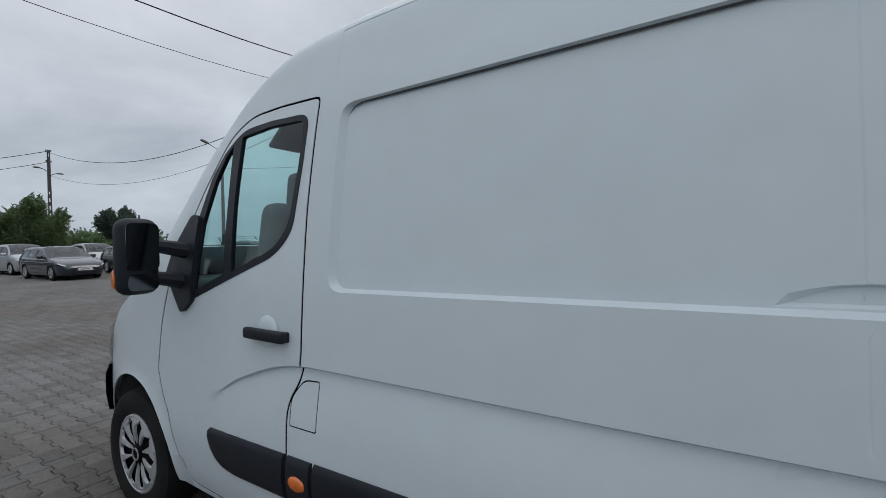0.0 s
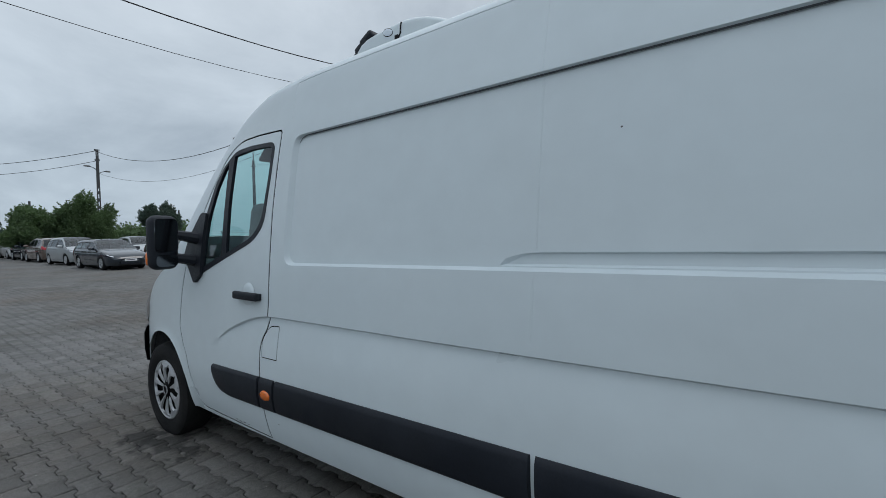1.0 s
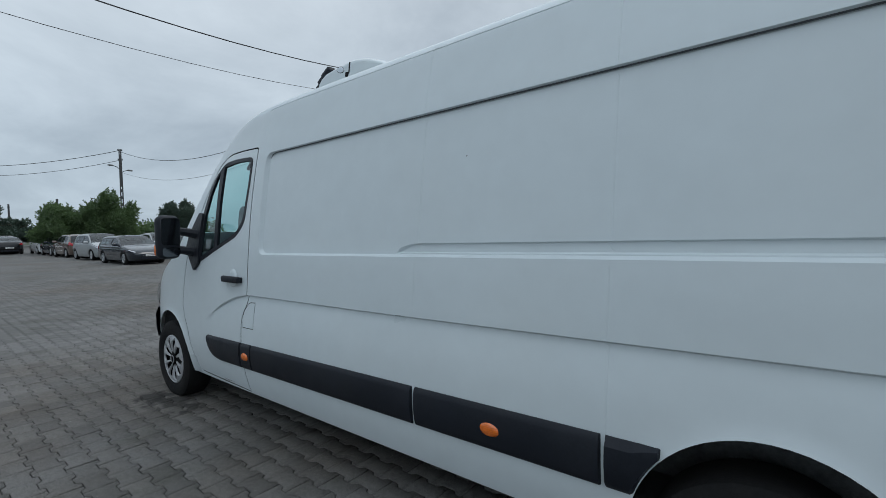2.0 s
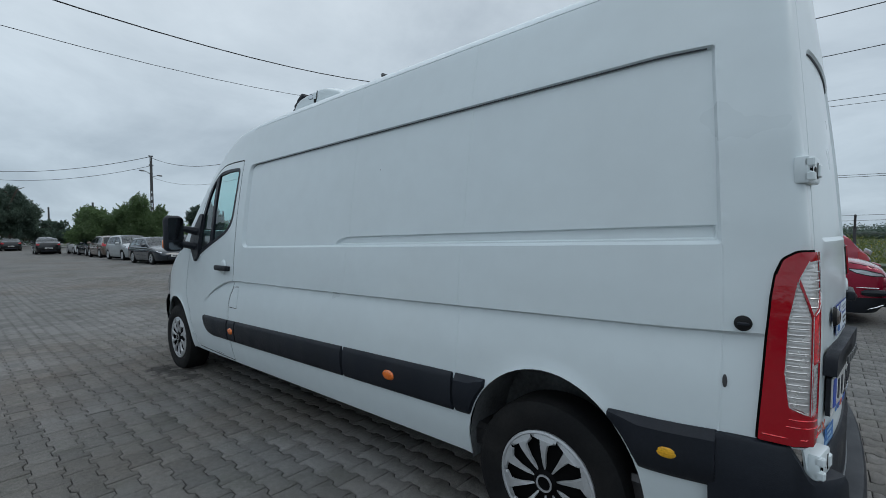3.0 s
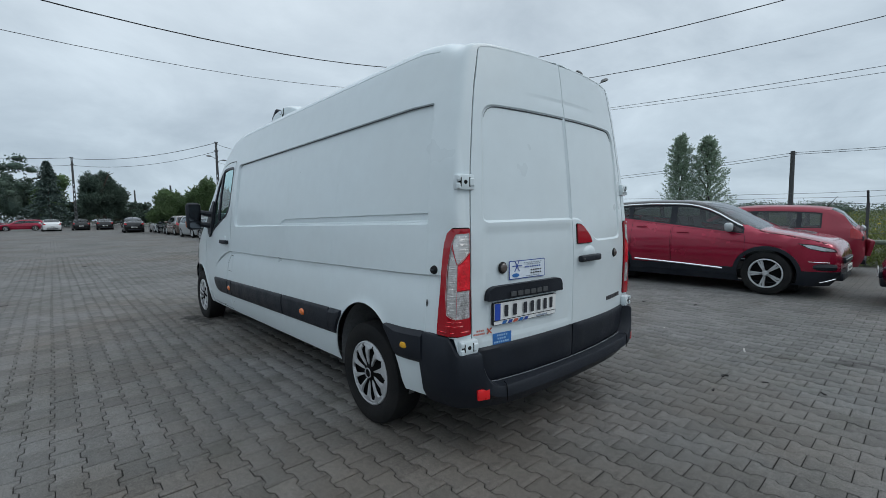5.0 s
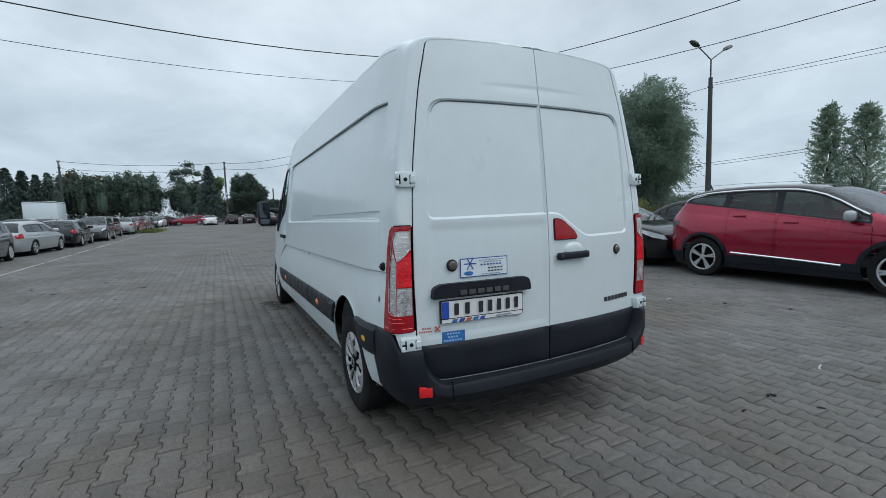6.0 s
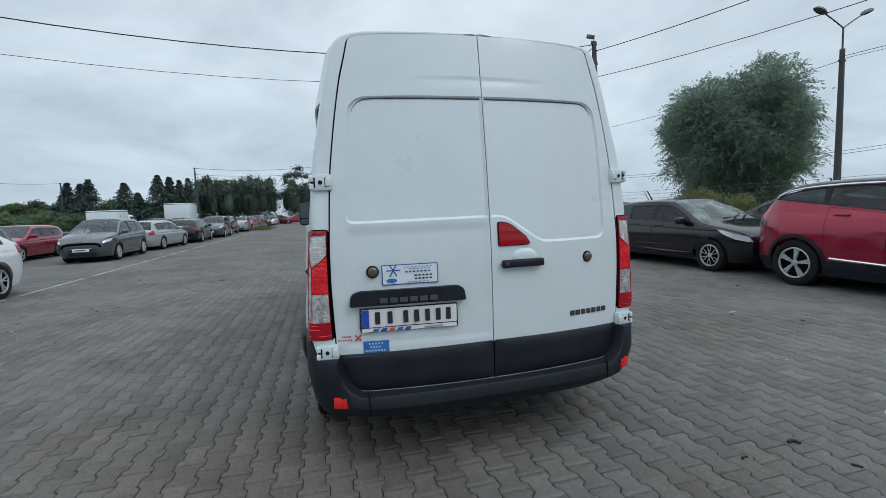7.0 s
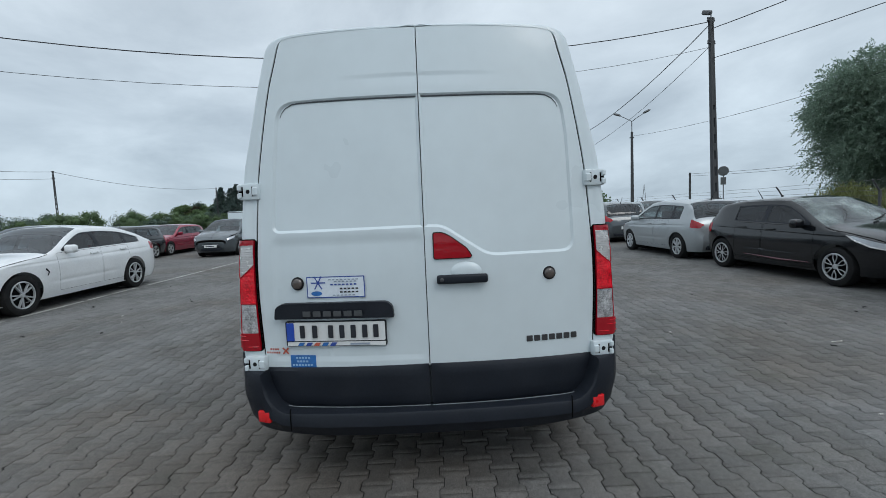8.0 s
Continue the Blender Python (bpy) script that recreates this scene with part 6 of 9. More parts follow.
def build_car(name, shape, colour, label, category, m, group="", wheel_style="five", glass_key="dark_glass", roof_colour=None, step=0.10, plates=True, chrome_strip=False, mirror=None, screen_key=None, crumple=0.0, aerial=True, wiper=False, tail_lens=None):
    """A parked car with body, doors, panes, lamps, bumper openings, mirrors and wheels."""
    s = shape
    car = thing(name, label, category, m, group)
    L = s.L
    gu = np.unique(np.round(np.concatenate([[0, 0.03, 0.07, 0.12, 0.2], np.arange(0.3, L - 0.3, step), [L - 0.2, L - 0.12, L - 0.06, L - 0.02, L]]), 4))
    gv = np.arange(0.2, s.H - s.roll + CAR_LT + 0.02, 0.075)
    top_line = [(u, float(s.zsh(u)) + CAR_LT) for u in gu]
    zb = 0.2
    domain = [(u, zb) for u in gu] + [(L, v) for v in np.arange(zb + 0.06, top_line[-1][1] - 0.03, 0.06)] + top_line[::-1] + [(0.0, v) for v in np.arange(top_line[0][1] - 0.06, zb + 0.03, -0.06)]
    arches = [[(ua + (s.r + 0.055) * math.cos(t), s.r + (s.r + 0.045) * math.sin(t)) for t in np.linspace(-0.35, math.pi + 0.35, 23)] for ua in s.wheels]
    arches = [[(a, max(b, zb)) for a, b in p] for p in arches]
    rings = [[(ua + (s.r + 0.115) * math.cos(t), s.r + (s.r + 0.10) * math.sin(t)) for t in np.linspace(-0.35, math.pi + 0.35, 23)] for ua in s.wheels] if s.clad else []
    rings = [[(a, max(b, zb)) for a, b in p] for p in rings]
    # glazing band, from the belt to just under the roof
    u0, u1 = s.panes[0][0], s.panes[-1][1]
    ub = np.linspace(u0, u1, 24)
    up = [(u, float(min(s.zsh(u) - 0.028, s.H - s.roll - 0.028))) for u in ub]
    lo = [(u, float(s.belt_at(u)) + 0.015) for u in ub]
    band = lo + [(u, max(z, float(s.belt_at(u)) + 0.02)) for u, z in up[::-1]]
    panes = []
    for a, b in s.panes:
        us = np.linspace(a + 0.025, b - 0.025, 12)
        low = [(u, float(s.belt_at(u)) + 0.035) for u in us]
        high = [(u, float(min(s.zsh(u), s.H - s.roll)) - 0.052) for u in us]
        ok = [(p, q) for p, q in zip(low, high) if q[1] > p[1] + 0.015]
        panes.append(rounded([p for p, _ in ok] + [q for _, q in ok[::-1]], 0.025, 3))
    doors = []
    for a, b in s.doors:
        doors.append(rounded([(a, 0.30), (b, 0.30), (b, float(s.belt_at(b)) - 0.005), (a, float(s.belt_at(a)) - 0.005)], 0.04, 4))
    door_in = [offset_poly(d, 0.006) for d in doors]

    def sheet(a, b, c0, c1=CAR_LT + 0.02, n=16):
        us = np.linspace(a, b, n)
        return [(u, float(s.zsh(u)) + c0) for u in us] + [(u, float(s.zsh(u)) + c1) for u in us[::-1]]
    screen, back = sheet(*s.screen, 0.10), sheet(*s.back, 0.11)
    roof = sheet(s.screen[1] + 0.03, s.back[0] - 0.03, 0.05) if roof_colour else None
    lamps, tails = [rounded(p, 0.02, 3) for p in s.lamps], [rounded(p, 0.02, 3) for p in s.tails]
    lamps_in = [offset_poly(p, 0.012) for p in lamps]
    outl = [domain] + [dense(p, 0.08) for p in arches + rings + [band] + panes + doors + door_in + [screen, back] + ([roof] if roof else []) + lamps + lamps_in + tails]
    lines = [[(u, s.clad) for u in gu]] if s.clad else []
    for k in (-0.034, -0.012, 0.004, 0.016):
        lines.append([(u, float(s.belt_at(u)) - 0.13 + k) for u in np.arange(0.55, L - 0.35, 0.12)])
    sill = [u for u in np.arange(s.wheels[0] + s.r + 0.14, s.wheels[1] - s.r - 0.12, 0.12)]
    for k in (-0.02, 0.0, 0.05):
        lines.append([(u, 0.46 + 0.05 * (u / L) + k) for u in sill])

    def keep(u, v):
        return (v < s.zsh(u) + CAR_LT - 0.01) & (v > zb + 0.001)
    V, F, C = triangulate(gu, gv, outl, lines, 0.006, keep)
    cu, cv = C[:, 0], C[:, 1]
    isin = lambda polys: np.any([inside(cu, cv, p) for p in polys], axis=0) if polys else np.zeros(len(cu), bool)
    area = np.abs(np.cross(V[F[:, 1]] - V[F[:, 0]], V[F[:, 2]] - V[F[:, 0]]))
    dom = inside(cu, cv, domain) & ~isin(arches) & (area > 1e-10)
    k_band, k_pane, k_door, k_din, k_scr, k_back, k_lamp, k_tail = isin([band]), isin(panes), isin(doors), isin(door_in), isin([screen]), isin([back]), isin(lamps), isin(tails)
    k_roof = (isin([roof]) | ((cu > u0) & (cu < u1) & (cv > np.minimum(s.zsh(cu) - 0.029, s.H - s.roll - 0.029)) & (cv > s.belt_at(cu) + 0.02)) & ~k_scr & ~k_back) if roof else np.zeros(len(cu), bool)
    k_clad = (isin(rings) | (cv < s.clad)) & ~k_lamp & ~k_tail if s.clad else np.zeros(len(cu), bool)

    def mp(off):
        def f(u, v, inset):
            # shoulder line pressed into the flank
            d = np.interp(v - (s.belt_at(u) - 0.13), [-0.034, -0.012, 0.004, 0.016], [0.0, 0.008, 0.002, 0.0]) * (0.3 if s.clad else 1.0) * smooth01(u, 0.5, 0.9) * (1 - smooth01(u, L - 0.6, L - 0.3))
            d = d + np.interp(v - 0.46 - 0.05 * u / L, [-0.02, 0.0, 0.05], [0.0, 0.009, 0.0]) * (0.3 if s.clad else 1.0) * smooth01(u, s.wheels[0] + s.r + 0.1, s.wheels[0] + s.r + 0.5) * (1 - smooth01(u, s.wheels[1] - s.r - 0.5, s.wheels[1] - s.r - 0.1))
            if crumple:
                d = d + crumple * (1 - smooth01(u, 0.7, 1.15)) * smooth01(v, 0.62, 0.78) * (np.sin(u * 9 + v * 5) * np.cos(v * 7.5 + 1) + 0.4 * np.sin(u * 23))
            return s.pos(u, v) + s.normal(u, v) * (off - inset - d)[:, None]
        return f

    def both(sel, off, rim=0.0):
        return join(pick(V, F, sel, mp(off), rim=rim), pick(V, F, sel, mp(off), rim=rim, mirror=True))

    def mk(nm, VF, material, parent=car, lab=""):
        return part(nm, mesh_of(nm, VF[0], VF[1], material, 40), None, parent, lab)
    shell = dom & ~k_band & ~k_door & ~k_scr & ~k_back & ~k_lamp & ~k_tail & ~k_clad & ~k_roof
    # blunt ends
    caps = []
    for u in (0.0, L):
        vs = np.linspace(zb, float(s.zsh(u)) + CAR_LT, 30)
        e = s.pos(np.full(30, u), vs)
        loop = np.concatenate([e, (e * np.array([1, -1, 1]))[::-1]])
        c = loop.mean(0) + np.array([-0.02 if u == 0 else 0.02, 0, 0])
        fc = [(i, (i + 1) % 60, 60) if u == L else ((i + 1) % 60, i, 60) for i in range(60)]
        caps.append((np.concatenate([loop, [c]]), fc))
    mk("body", join(both(shell, 0, 0.008), *caps), colour)
    if roof:
        mk("roof_panel", both(dom & k_roof, 0.0), roof_colour, car, "black roof panel")
    if s.clad:
        mk("cladding", both(dom & k_clad & ~k_door, 0.008, 0.02), M["black_plastic"], car, "black lower cladding")
    scr = mk("windscreen", both(dom & k_scr, -0.003), M[screen_key or (glass_key if glass_key != "dark_glass" else "tint_glass")])
    bk = mk("rear_window", both(dom & k_back, -0.003), M[glass_key])
    for ob in (scr, bk):
        ob.visible_shadow = False
    for side in (False, True):
        mk("window_surround", pick(V, F, dom & k_band & ~k_pane, mp(-0.002), mirror=side), M["black_plastic"])
        for pn in panes:
            pane = mk("side_window", pick(V, F, dom & inside(cu, cv, pn), mp(-0.006), mirror=side), M[glass_key])
            pane.visible_shadow = False
        for d, di in zip(doors, door_in):
            kin = inside(cu, cv, di) & dom
            dr = mk("door", pick(V, F, kin & ~k_clad, mp(0), rim=0.006, mirror=side), colour)
            if s.clad:
                mk("door_cladding", pick(V, F, kin & k_clad, mp(0.008), rim=0.02, mirror=side), M["black_plastic"], dr)
            mk("door_joint", pick(V, F, inside(cu, cv, d) & ~inside(cu, cv, di) & dom, mp(-0.0055), mirror=side), M["gap_black"], dr)
            hu = max(p[0] for p in d) - 0.20
            p, n = s.pos(np.array([hu]), np.array([float(s.belt_at(hu)) - 0.10]))[0], s.normal(np.array([hu]), np.array([float(s.belt_at(hu)) - 0.10]))[0]
            sg = np.array([1, -1, 1]) if side else np.array([1, 1, 1])
            bm = box_bm(0.20, 0.03, 0.032, 0.010, Matrix.Translation(Vector((p + n * 0.014) * sg)), 2)
            part("door_handle", bm, colour, dr)
        for p, pi in zip(lamps, lamps_in):
            hl = mk("headlamp", pick(V, F, dom & inside(cu, cv, p) & ~inside(cu, cv, pi), mp(0.003), rim=0.02, mirror=side), M["black_gloss"])
            mk("lens", pick(V, F, dom & inside(cu, cv, pi), mp(0.001), mirror=side), M["headlamp"], hl)
        # bonnet joint and a pressed line along the flank
        P3 = [s.pos(np.array([u]), np.array([float(s.zsh(u)) + 0.075]))[0] + s.normal(np.array([u]), np.array([float(s.zsh(u)) + 0.075]))[0] * 0.001 for u in np.linspace(0.16, s.screen[0] + 0.02, 14)]
        P3 = np.array(P3) * (np.array([1, -1, 1]) if side else 1)
        mk("bonnet_joint", tube(P3, 0.0045, 5), M["gap_black"])
        for p in tails:
            mk("tail_lamp", pick(V, F, dom & inside(cu, cv, p), mp(0.006), rim=0.02, mirror=side), tail_lens or M["red_lens"])
        sg = 1 if side else -1
        mu = s.screen[0] + 0.42
        my = abs(float(s.pos(np.array([mu]), np.array([s.belt + 0.05]))[0][1]))
        bm = box_bm(0.13, 0.23, 0.155, 0.05, pose(mu - L / 2, sg * (my + 0.12), s.belt + 0.085, 0, 0, sg * 10), 3)
        box_bm(0.05, 0.12, 0.04, 0.012, pose(mu - L / 2, sg * (my + 0.02), s.belt + 0.04), 1, bm)
        part("wing_mirror", bm, mirror or colour, car)
        for i, ua in enumerate(s.wheels):
            w = car_wheel(car, wheel_style, s.r)
            y = abs(float(s.pos(np.array([ua]), np.array([s.r + 0.3]))[0][1]))
            k = s.r / 0.32
            w.matrix_basis = pose(ua - L / 2, sg * (y - 0.02), s.r, 0, 31 * i + 11, 0 if sg < 0 else 180) @ Matrix.Diagonal((k, 1, k, 1))
    # wells and floor
    bm = box_bm(L - 0.5, s.W * 0.80, 0.16, 0.03, Matrix.Translation((0, 0, 0.30)), 1)
    for ua in s.wheels:
        box_bm(2 * s.r + 0.05, s.W * 0.62, s.r + 0.30, 0.05, Matrix.Translation((ua - L / 2, 0, 0.36)), 1, bm)
    part("underbody", bm, M["rubber"], car)
    # cabin block seen through the glass
    zr = s.belt - 0.02
    bm = box_bm((u1 - u0) * 0.72, s.W * 0.70, zr - 0.35, 0.08, Matrix.Translation(((u0 + u1) / 2 - L / 2 + 0.1, 0, 0.35 + (zr - 0.35) / 2)), 2)
    part("cabin", bm, M["seat_cloth"], car)
    for su in (0.36, 0.70):
        for sy in (-0.36, 0.36):
            bm = box_bm(0.14, 0.44, 0.52, 0.06, pose(u0 + (u1 - u0) * su - L / 2 + 0.15, sy, s.belt + 0.02, 0, 14, 0), 2)
            part("seat_back", bm, M["seat_cloth"], car)
    # grille, lower intake, plates
    zf = float(s.ztop(0.0))
    gy = s.W * s.nose * 0.5
    bm = box_bm(0.05, gy * 1.3, 0.10, 0.02, Matrix.Translation((-L / 2 - 0.012, 0, zf - 0.13)), 2)
    gr = part("grille", bm, M["black_plastic"], car)
    bm = box_bm(0.012, gy * 1.25, 0.016, 0.004, Matrix.Translation((-L / 2 - 0.038, 0, zf - 0.115)), 1)
    part("grille_bar", bm, M["chrome"], gr)
    bm = box_bm(0.10, gy * 1.5, 0.13, 0.025, Matrix.Translation((-L / 2 + 0.030, 0, 0.33)), 2)
    part("air_intake", bm, M["black_plastic"], car)
    if plates:
        bm = box_bm(0.012, 0.50, 0.11, 0.004, Matrix.Translation((-L / 2 - 0.042, 0, 0.46)), 1)
        pf = part("front_plate", bm, M["plate_white"], car)
        bm = box_bm(0.004, 0.34, 0.034, 0.001, Matrix.Translation((-L / 2 - 0.049, 0.02, 0.46)), 1)
        part("plate_bar", bm, M["ink"], pf)
    zt = float(s.ztop(L))
    bm = box_bm(0.012, 0.50, 0.11, 0.004, Matrix.Translation((L / 2 + 0.026, 0, min(0.62, zt - 0.12))), 1)
    pf = part("rear_plate", bm, M["plate_white"], car)
    bm = box_bm(0.004, 0.36, 0.055, 0.001, Matrix.Translation((L / 2 + 0.033, 0.02, min(0.62, zt - 0.12))), 1)
    part("plate_bar", bm, M["ink"], pf)
    bm = box_bm(0.12, s.W * s.stern * 0.82, 0.10, 0.02, Matrix.Translation((L / 2 - 0.045, 0, 0.30)), 2)
    part("rear_valance", bm, M["black_plastic"], car)
    if aerial:
        ax = s.back[0] - 0.12
        v, f = tube([(ax - L / 2, 0, float(s.ztop(ax)) - 0.01), (ax - L / 2 + 0.05, 0, float(s.ztop(ax)) + 0.07), (ax - L / 2 + 0.16, 0, float(s.ztop(ax)) + 0.22)], [0.018, 0.008, 0.004], 6)
        part("aerial", mesh_of("aerial", v, f, M["rubber"]), None, car)
    if wiper:
        b0, b1 = s.back
        P3 = [s.pos(np.array([u]), np.array([float(s.zsh(u)) + w]))[0] + np.array([0.03, 0, 0.015]) for u, w in ((b1 - 0.03, 0.84), (b1 - 0.06, 0.66), (b1 - 0.10, 0.46))]
        v, f = tube(P3, [0.018, 0.012, 0.008], 6)
        part("rear_wiper", mesh_of("rear_wiper", v, f, M["rubber"]), None, car)
    if chrome_strip:
        for side in (False, True):
            for key, pts in (("chrome", [(s.wheels[0] + 0.62, s.clad - 0.03), (s.wheels[0] + 1.2, s.clad + 0.004), (s.wheels[1] - 0.52, s.clad + 0.045)]),
                             ("chrome", [(u, float(s.zsh(u)) - 0.010) for u in np.linspace(s.screen[0] + 0.25, s.back[0] + 0.02, 16)])):
                P3 = [s.pos(np.array([a]), np.array([b]))[0] + s.normal(np.array([a]), np.array([b]))[0] * 0.012 for a, b in dense(pts, 0.12, False)]
                P3 = np.array(P3) * (np.array([1, -1, 1]) if side else 1)
                v, f = tube(P3, 0.018, 6)
                part("bright_strip", mesh_of("bright_strip", v, f, M[key]), None, car)
    return car


def recolour(ob, material):
    for o in ob.children_recursive:
        for slot in o.material_slots:
            if slot.material and slot.material.name.endswith("_car_paint"):
                slot.link = "OBJECT"
                slot.material = material
    return ob


SUV = CarShape(4.45, 1.86, 1.645, [(0, 0.72), (0.04, 0.83), (0.14, 0.905), (0.40, 0.985), (0.7, 1.045), (0.95, 1.09), (1.15, 1.17), (1.4, 1.30), (1.67, 1.46), (1.9, 1.555), (2.2, 1.615), (2.86, 1.635), (3.45, 1.615), (3.75, 1.575), (3.93, 1.52), (4.10, 1.36), (4.26, 1.17), (4.38, 1.06), (4.43, 0.93), (4.45, 0.72)],
               1.03, 0.55, (0.90, 3.575), 0.355, (1.0, 1.88), (3.95, 4.25), ((1.22, 2.36), (2.42, 3.20), (3.24, 4.02)),
               [[(0.04, 0.735), (0.20, 0.745), (0.36, 0.785), (0.50, 0.868), (0.30, 0.850), (0.07, 0.790)]], [[(4.12, 0.93), (4.42, 0.88), (4.40, 0.955), (4.12, 1.02)]], clad=0.43, doors=((1.20, 2.38), (2.40, 3.16)), side_in=0.22, stern=0.48, nose=0.66, roll=0.085, pivot=0.35)
HATCH = CarShape(4.06, 1.73, 1.45, [(0, 0.58), (0.06, 0.70), (0.2, 0.80), (0.6, 0.90), (0.98, 0.97), (1.2, 1.07), (1.6, 1.29), (1.95, 1.425), (2.3, 1.45), (2.9, 1.438), (3.4, 1.40), (3.68, 1.335), (3.84, 1.13), (3.95, 1.00), (4.03, 0.86), (4.06, 0.66)],
                 0.90, 0.12, (0.83, 3.42), 0.312, (1.02, 1.92), (3.42, 3.86), ((1.32, 2.28), (2.34, 3.10)),
                 [[(0.05, 0.585), (0.30, 0.635), (0.58, 0.735), (0.70, 0.835), (0.55, 0.825), (0.12, 0.715)]], [[(3.80, 0.76), (4.03, 0.72), (4.02, 0.90), (3.80, 0.96)]], doors=((1.20, 2.30), (2.32, 3.02)), side_in=0.24)
HATCH_TALL = CarShape(4.20, 1.76, 1.51, [(0, 0.60), (0.06, 0.72), (0.2, 0.83), (0.6, 0.93), (0.9, 0.99), (1.1, 1.07), (1.6, 1.34), (1.95, 1.48), (2.4, 1.51), (3.1, 1.49), (3.6, 1.44), (3.83, 1.33), (3.98, 1.12), (4.10, 0.99), (4.17, 0.88), (4.20, 0.66)],
                      0.93, 0.07, (0.86, 3.47), 0.315, (0.98, 1.95), (3.66, 4.05), ((1.30, 2.30), (2.36, 3.12), (3.16, 3.52)),
                      [[(0.05, 0.66), (0.45, 0.80), (0.35, 0.84), (0.08, 0.76)]], [[(3.97, 0.80), (4.17, 0.78), (4.17, 0.96), (3.97, 1.00)]], doors=((1.18, 2.32), (2.34, 3.08)), side_in=0.24)
WAGON = CarShape(4.66, 1.77, 1.44, [(0, 0.54), (0.07, 0.65), (0.25, 0.76), (0.8, 0.88), (1.2, 0.95), (1.4, 1.04), (1.85, 1.27), (2.2, 1.41), (2.6, 1.44), (3.5, 1.43), (4.1, 1.38), (4.33, 1.28), (4.50, 1.02), (4.60, 0.92), (4.66, 0.66)],
                 0.90, 0.06, (0.90, 3.60), 0.315, (1.24, 2.18), (4.14, 4.52), ((1.55, 2.55), (2.61, 3.40), (3.44, 4.10)),
                 [[(0.05, 0.60), (0.42, 0.71), (0.36, 0.76), (0.08, 0.70)]], [[(4.40, 0.74), (4.63, 0.72), (4.62, 0.92), (4.40, 0.94)]], doors=((1.42, 2.57), (2.59, 3.36)), side_in=0.22)
MPV = CarShape(4.21, 1.76, 1.58, [(0, 0.62), (0.06, 0.74), (0.2, 0.85), (0.55, 0.96), (0.82, 1.02), (1.0, 1.10), (1.5, 1.40), (1.9, 1.555), (2.4, 1.58), (3.2, 1.56), (3.65, 1.49), (3.9, 1.32), (4.05, 1.05), (4.15, 0.95), (4.21, 0.68)],
               0.96, 0.06, (0.86, 3.44), 0.315, (0.90, 1.92), (3.72, 4.08), ((1.22, 2.28), (2.34, 3.14), (3.18, 3.58)),
               [[(0.05, 0.67), (0.40, 0.76), (0.47, 0.87), (0.32, 0.905), (0.08, 0.82)]], [[(3.90, 0.84), (4.18, 0.80), (4.17, 1.0), (3.90, 1.06)]], doors=((1.12, 2.30), (2.32, 3.08)), side_in=0.23)
COUPE = CarShape(4.82, 1.83, 1.50, [(0, 0.60), (0.07, 0.72), (0.25, 0.84), (0.9, 0.97), (1.4, 1.03), (1.6, 1.10), (2.1, 1.35), (2.5, 1.485), (2.9, 1.50), (3.5, 1.465), (4.1, 1.32), (4.5, 1.17), (4.68, 1.11), (4.78, 0.96), (4.82, 0.66)],
                 0.97, 0.09, (0.86, 3.78), 0.345, (1.44, 2.45), (3.75, 4.55), ((1.78, 2.72), (2.78, 3.60), (3.64, 4.12)),
                 [[(0.04, 0.66), (0.46, 0.78), (0.42, 0.83), (0.08, 0.78)]], [[(4.50, 0.86), (4.78, 0.84), (4.77, 1.0), (4.5, 1.04)]], doors=((1.62, 2.74), (2.76, 3.62)), side_in=0.26)
SEDAN = CarShape(4.55, 1.76, 1.44, [(0, 0.56), (0.07, 0.68), (0.25, 0.78), (0.8, 0.90), (1.2, 0.96), (1.4, 1.05), (1.85, 1.29), (2.2, 1.41), (2.6, 1.44), (3.1, 1.41), (3.5, 1.28), (3.85, 1.10), (4.1, 1.05), (4.4, 1.02), (4.5, 0.93), (4.55, 0.66)],
                 0.91, 0.07, (0.88, 3.52), 0.315, (1.24, 2.18), (3.08, 3.86), ((1.55, 2.52), (2.58, 3.30), (3.34, 3.58)),
                 [[(0.05, 0.62), (0.42, 0.73), (0.36, 0.78), (0.08, 0.72)]], [[(4.25, 0.82), (4.52, 0.78), (4.52, 0.95), (4.25, 0.98)]], doors=((1.42, 2.54), (2.56, 3.34)), side_in=0.24)

RED = paint("deep_red", (0.32, 0.0045, 0.034), metal=0.5, rough=0.24, dust=0.006)
RED2 = paint("faded_red", (0.25, 0.010, 0.030), metal=0.25, rough=0.35, coat=0.4, dust=0.006)
WINE = paint("wine_red", (0.10, 0.006, 0.022), metal=0.3, dust=0.006)
BLACK = paint("black", (0.0050, 0.0060, 0.0078), rough=0.14, coat=0.38, spec=0.5, dust=0.003)
NAVY = paint("dark_blue", (0.012, 0.020, 0.030), rough=0.15, dust=0.004)
SILVER = paint("silver", (0.37, 0.40, 0.415), metal=0.3, rough=0.34)
GREY = paint("dark_grey", (0.085, 0.10, 0.11), metal=0.35)
WHITE = paint("white", (0.74, 0.76, 0.77), metal=0.0)
BROWN = paint("brown", (0.16, 0.12, 0.10), metal=0.5)
ROW_R, ROW_L = "cars parked along the fence side", "cars parked along the white line"

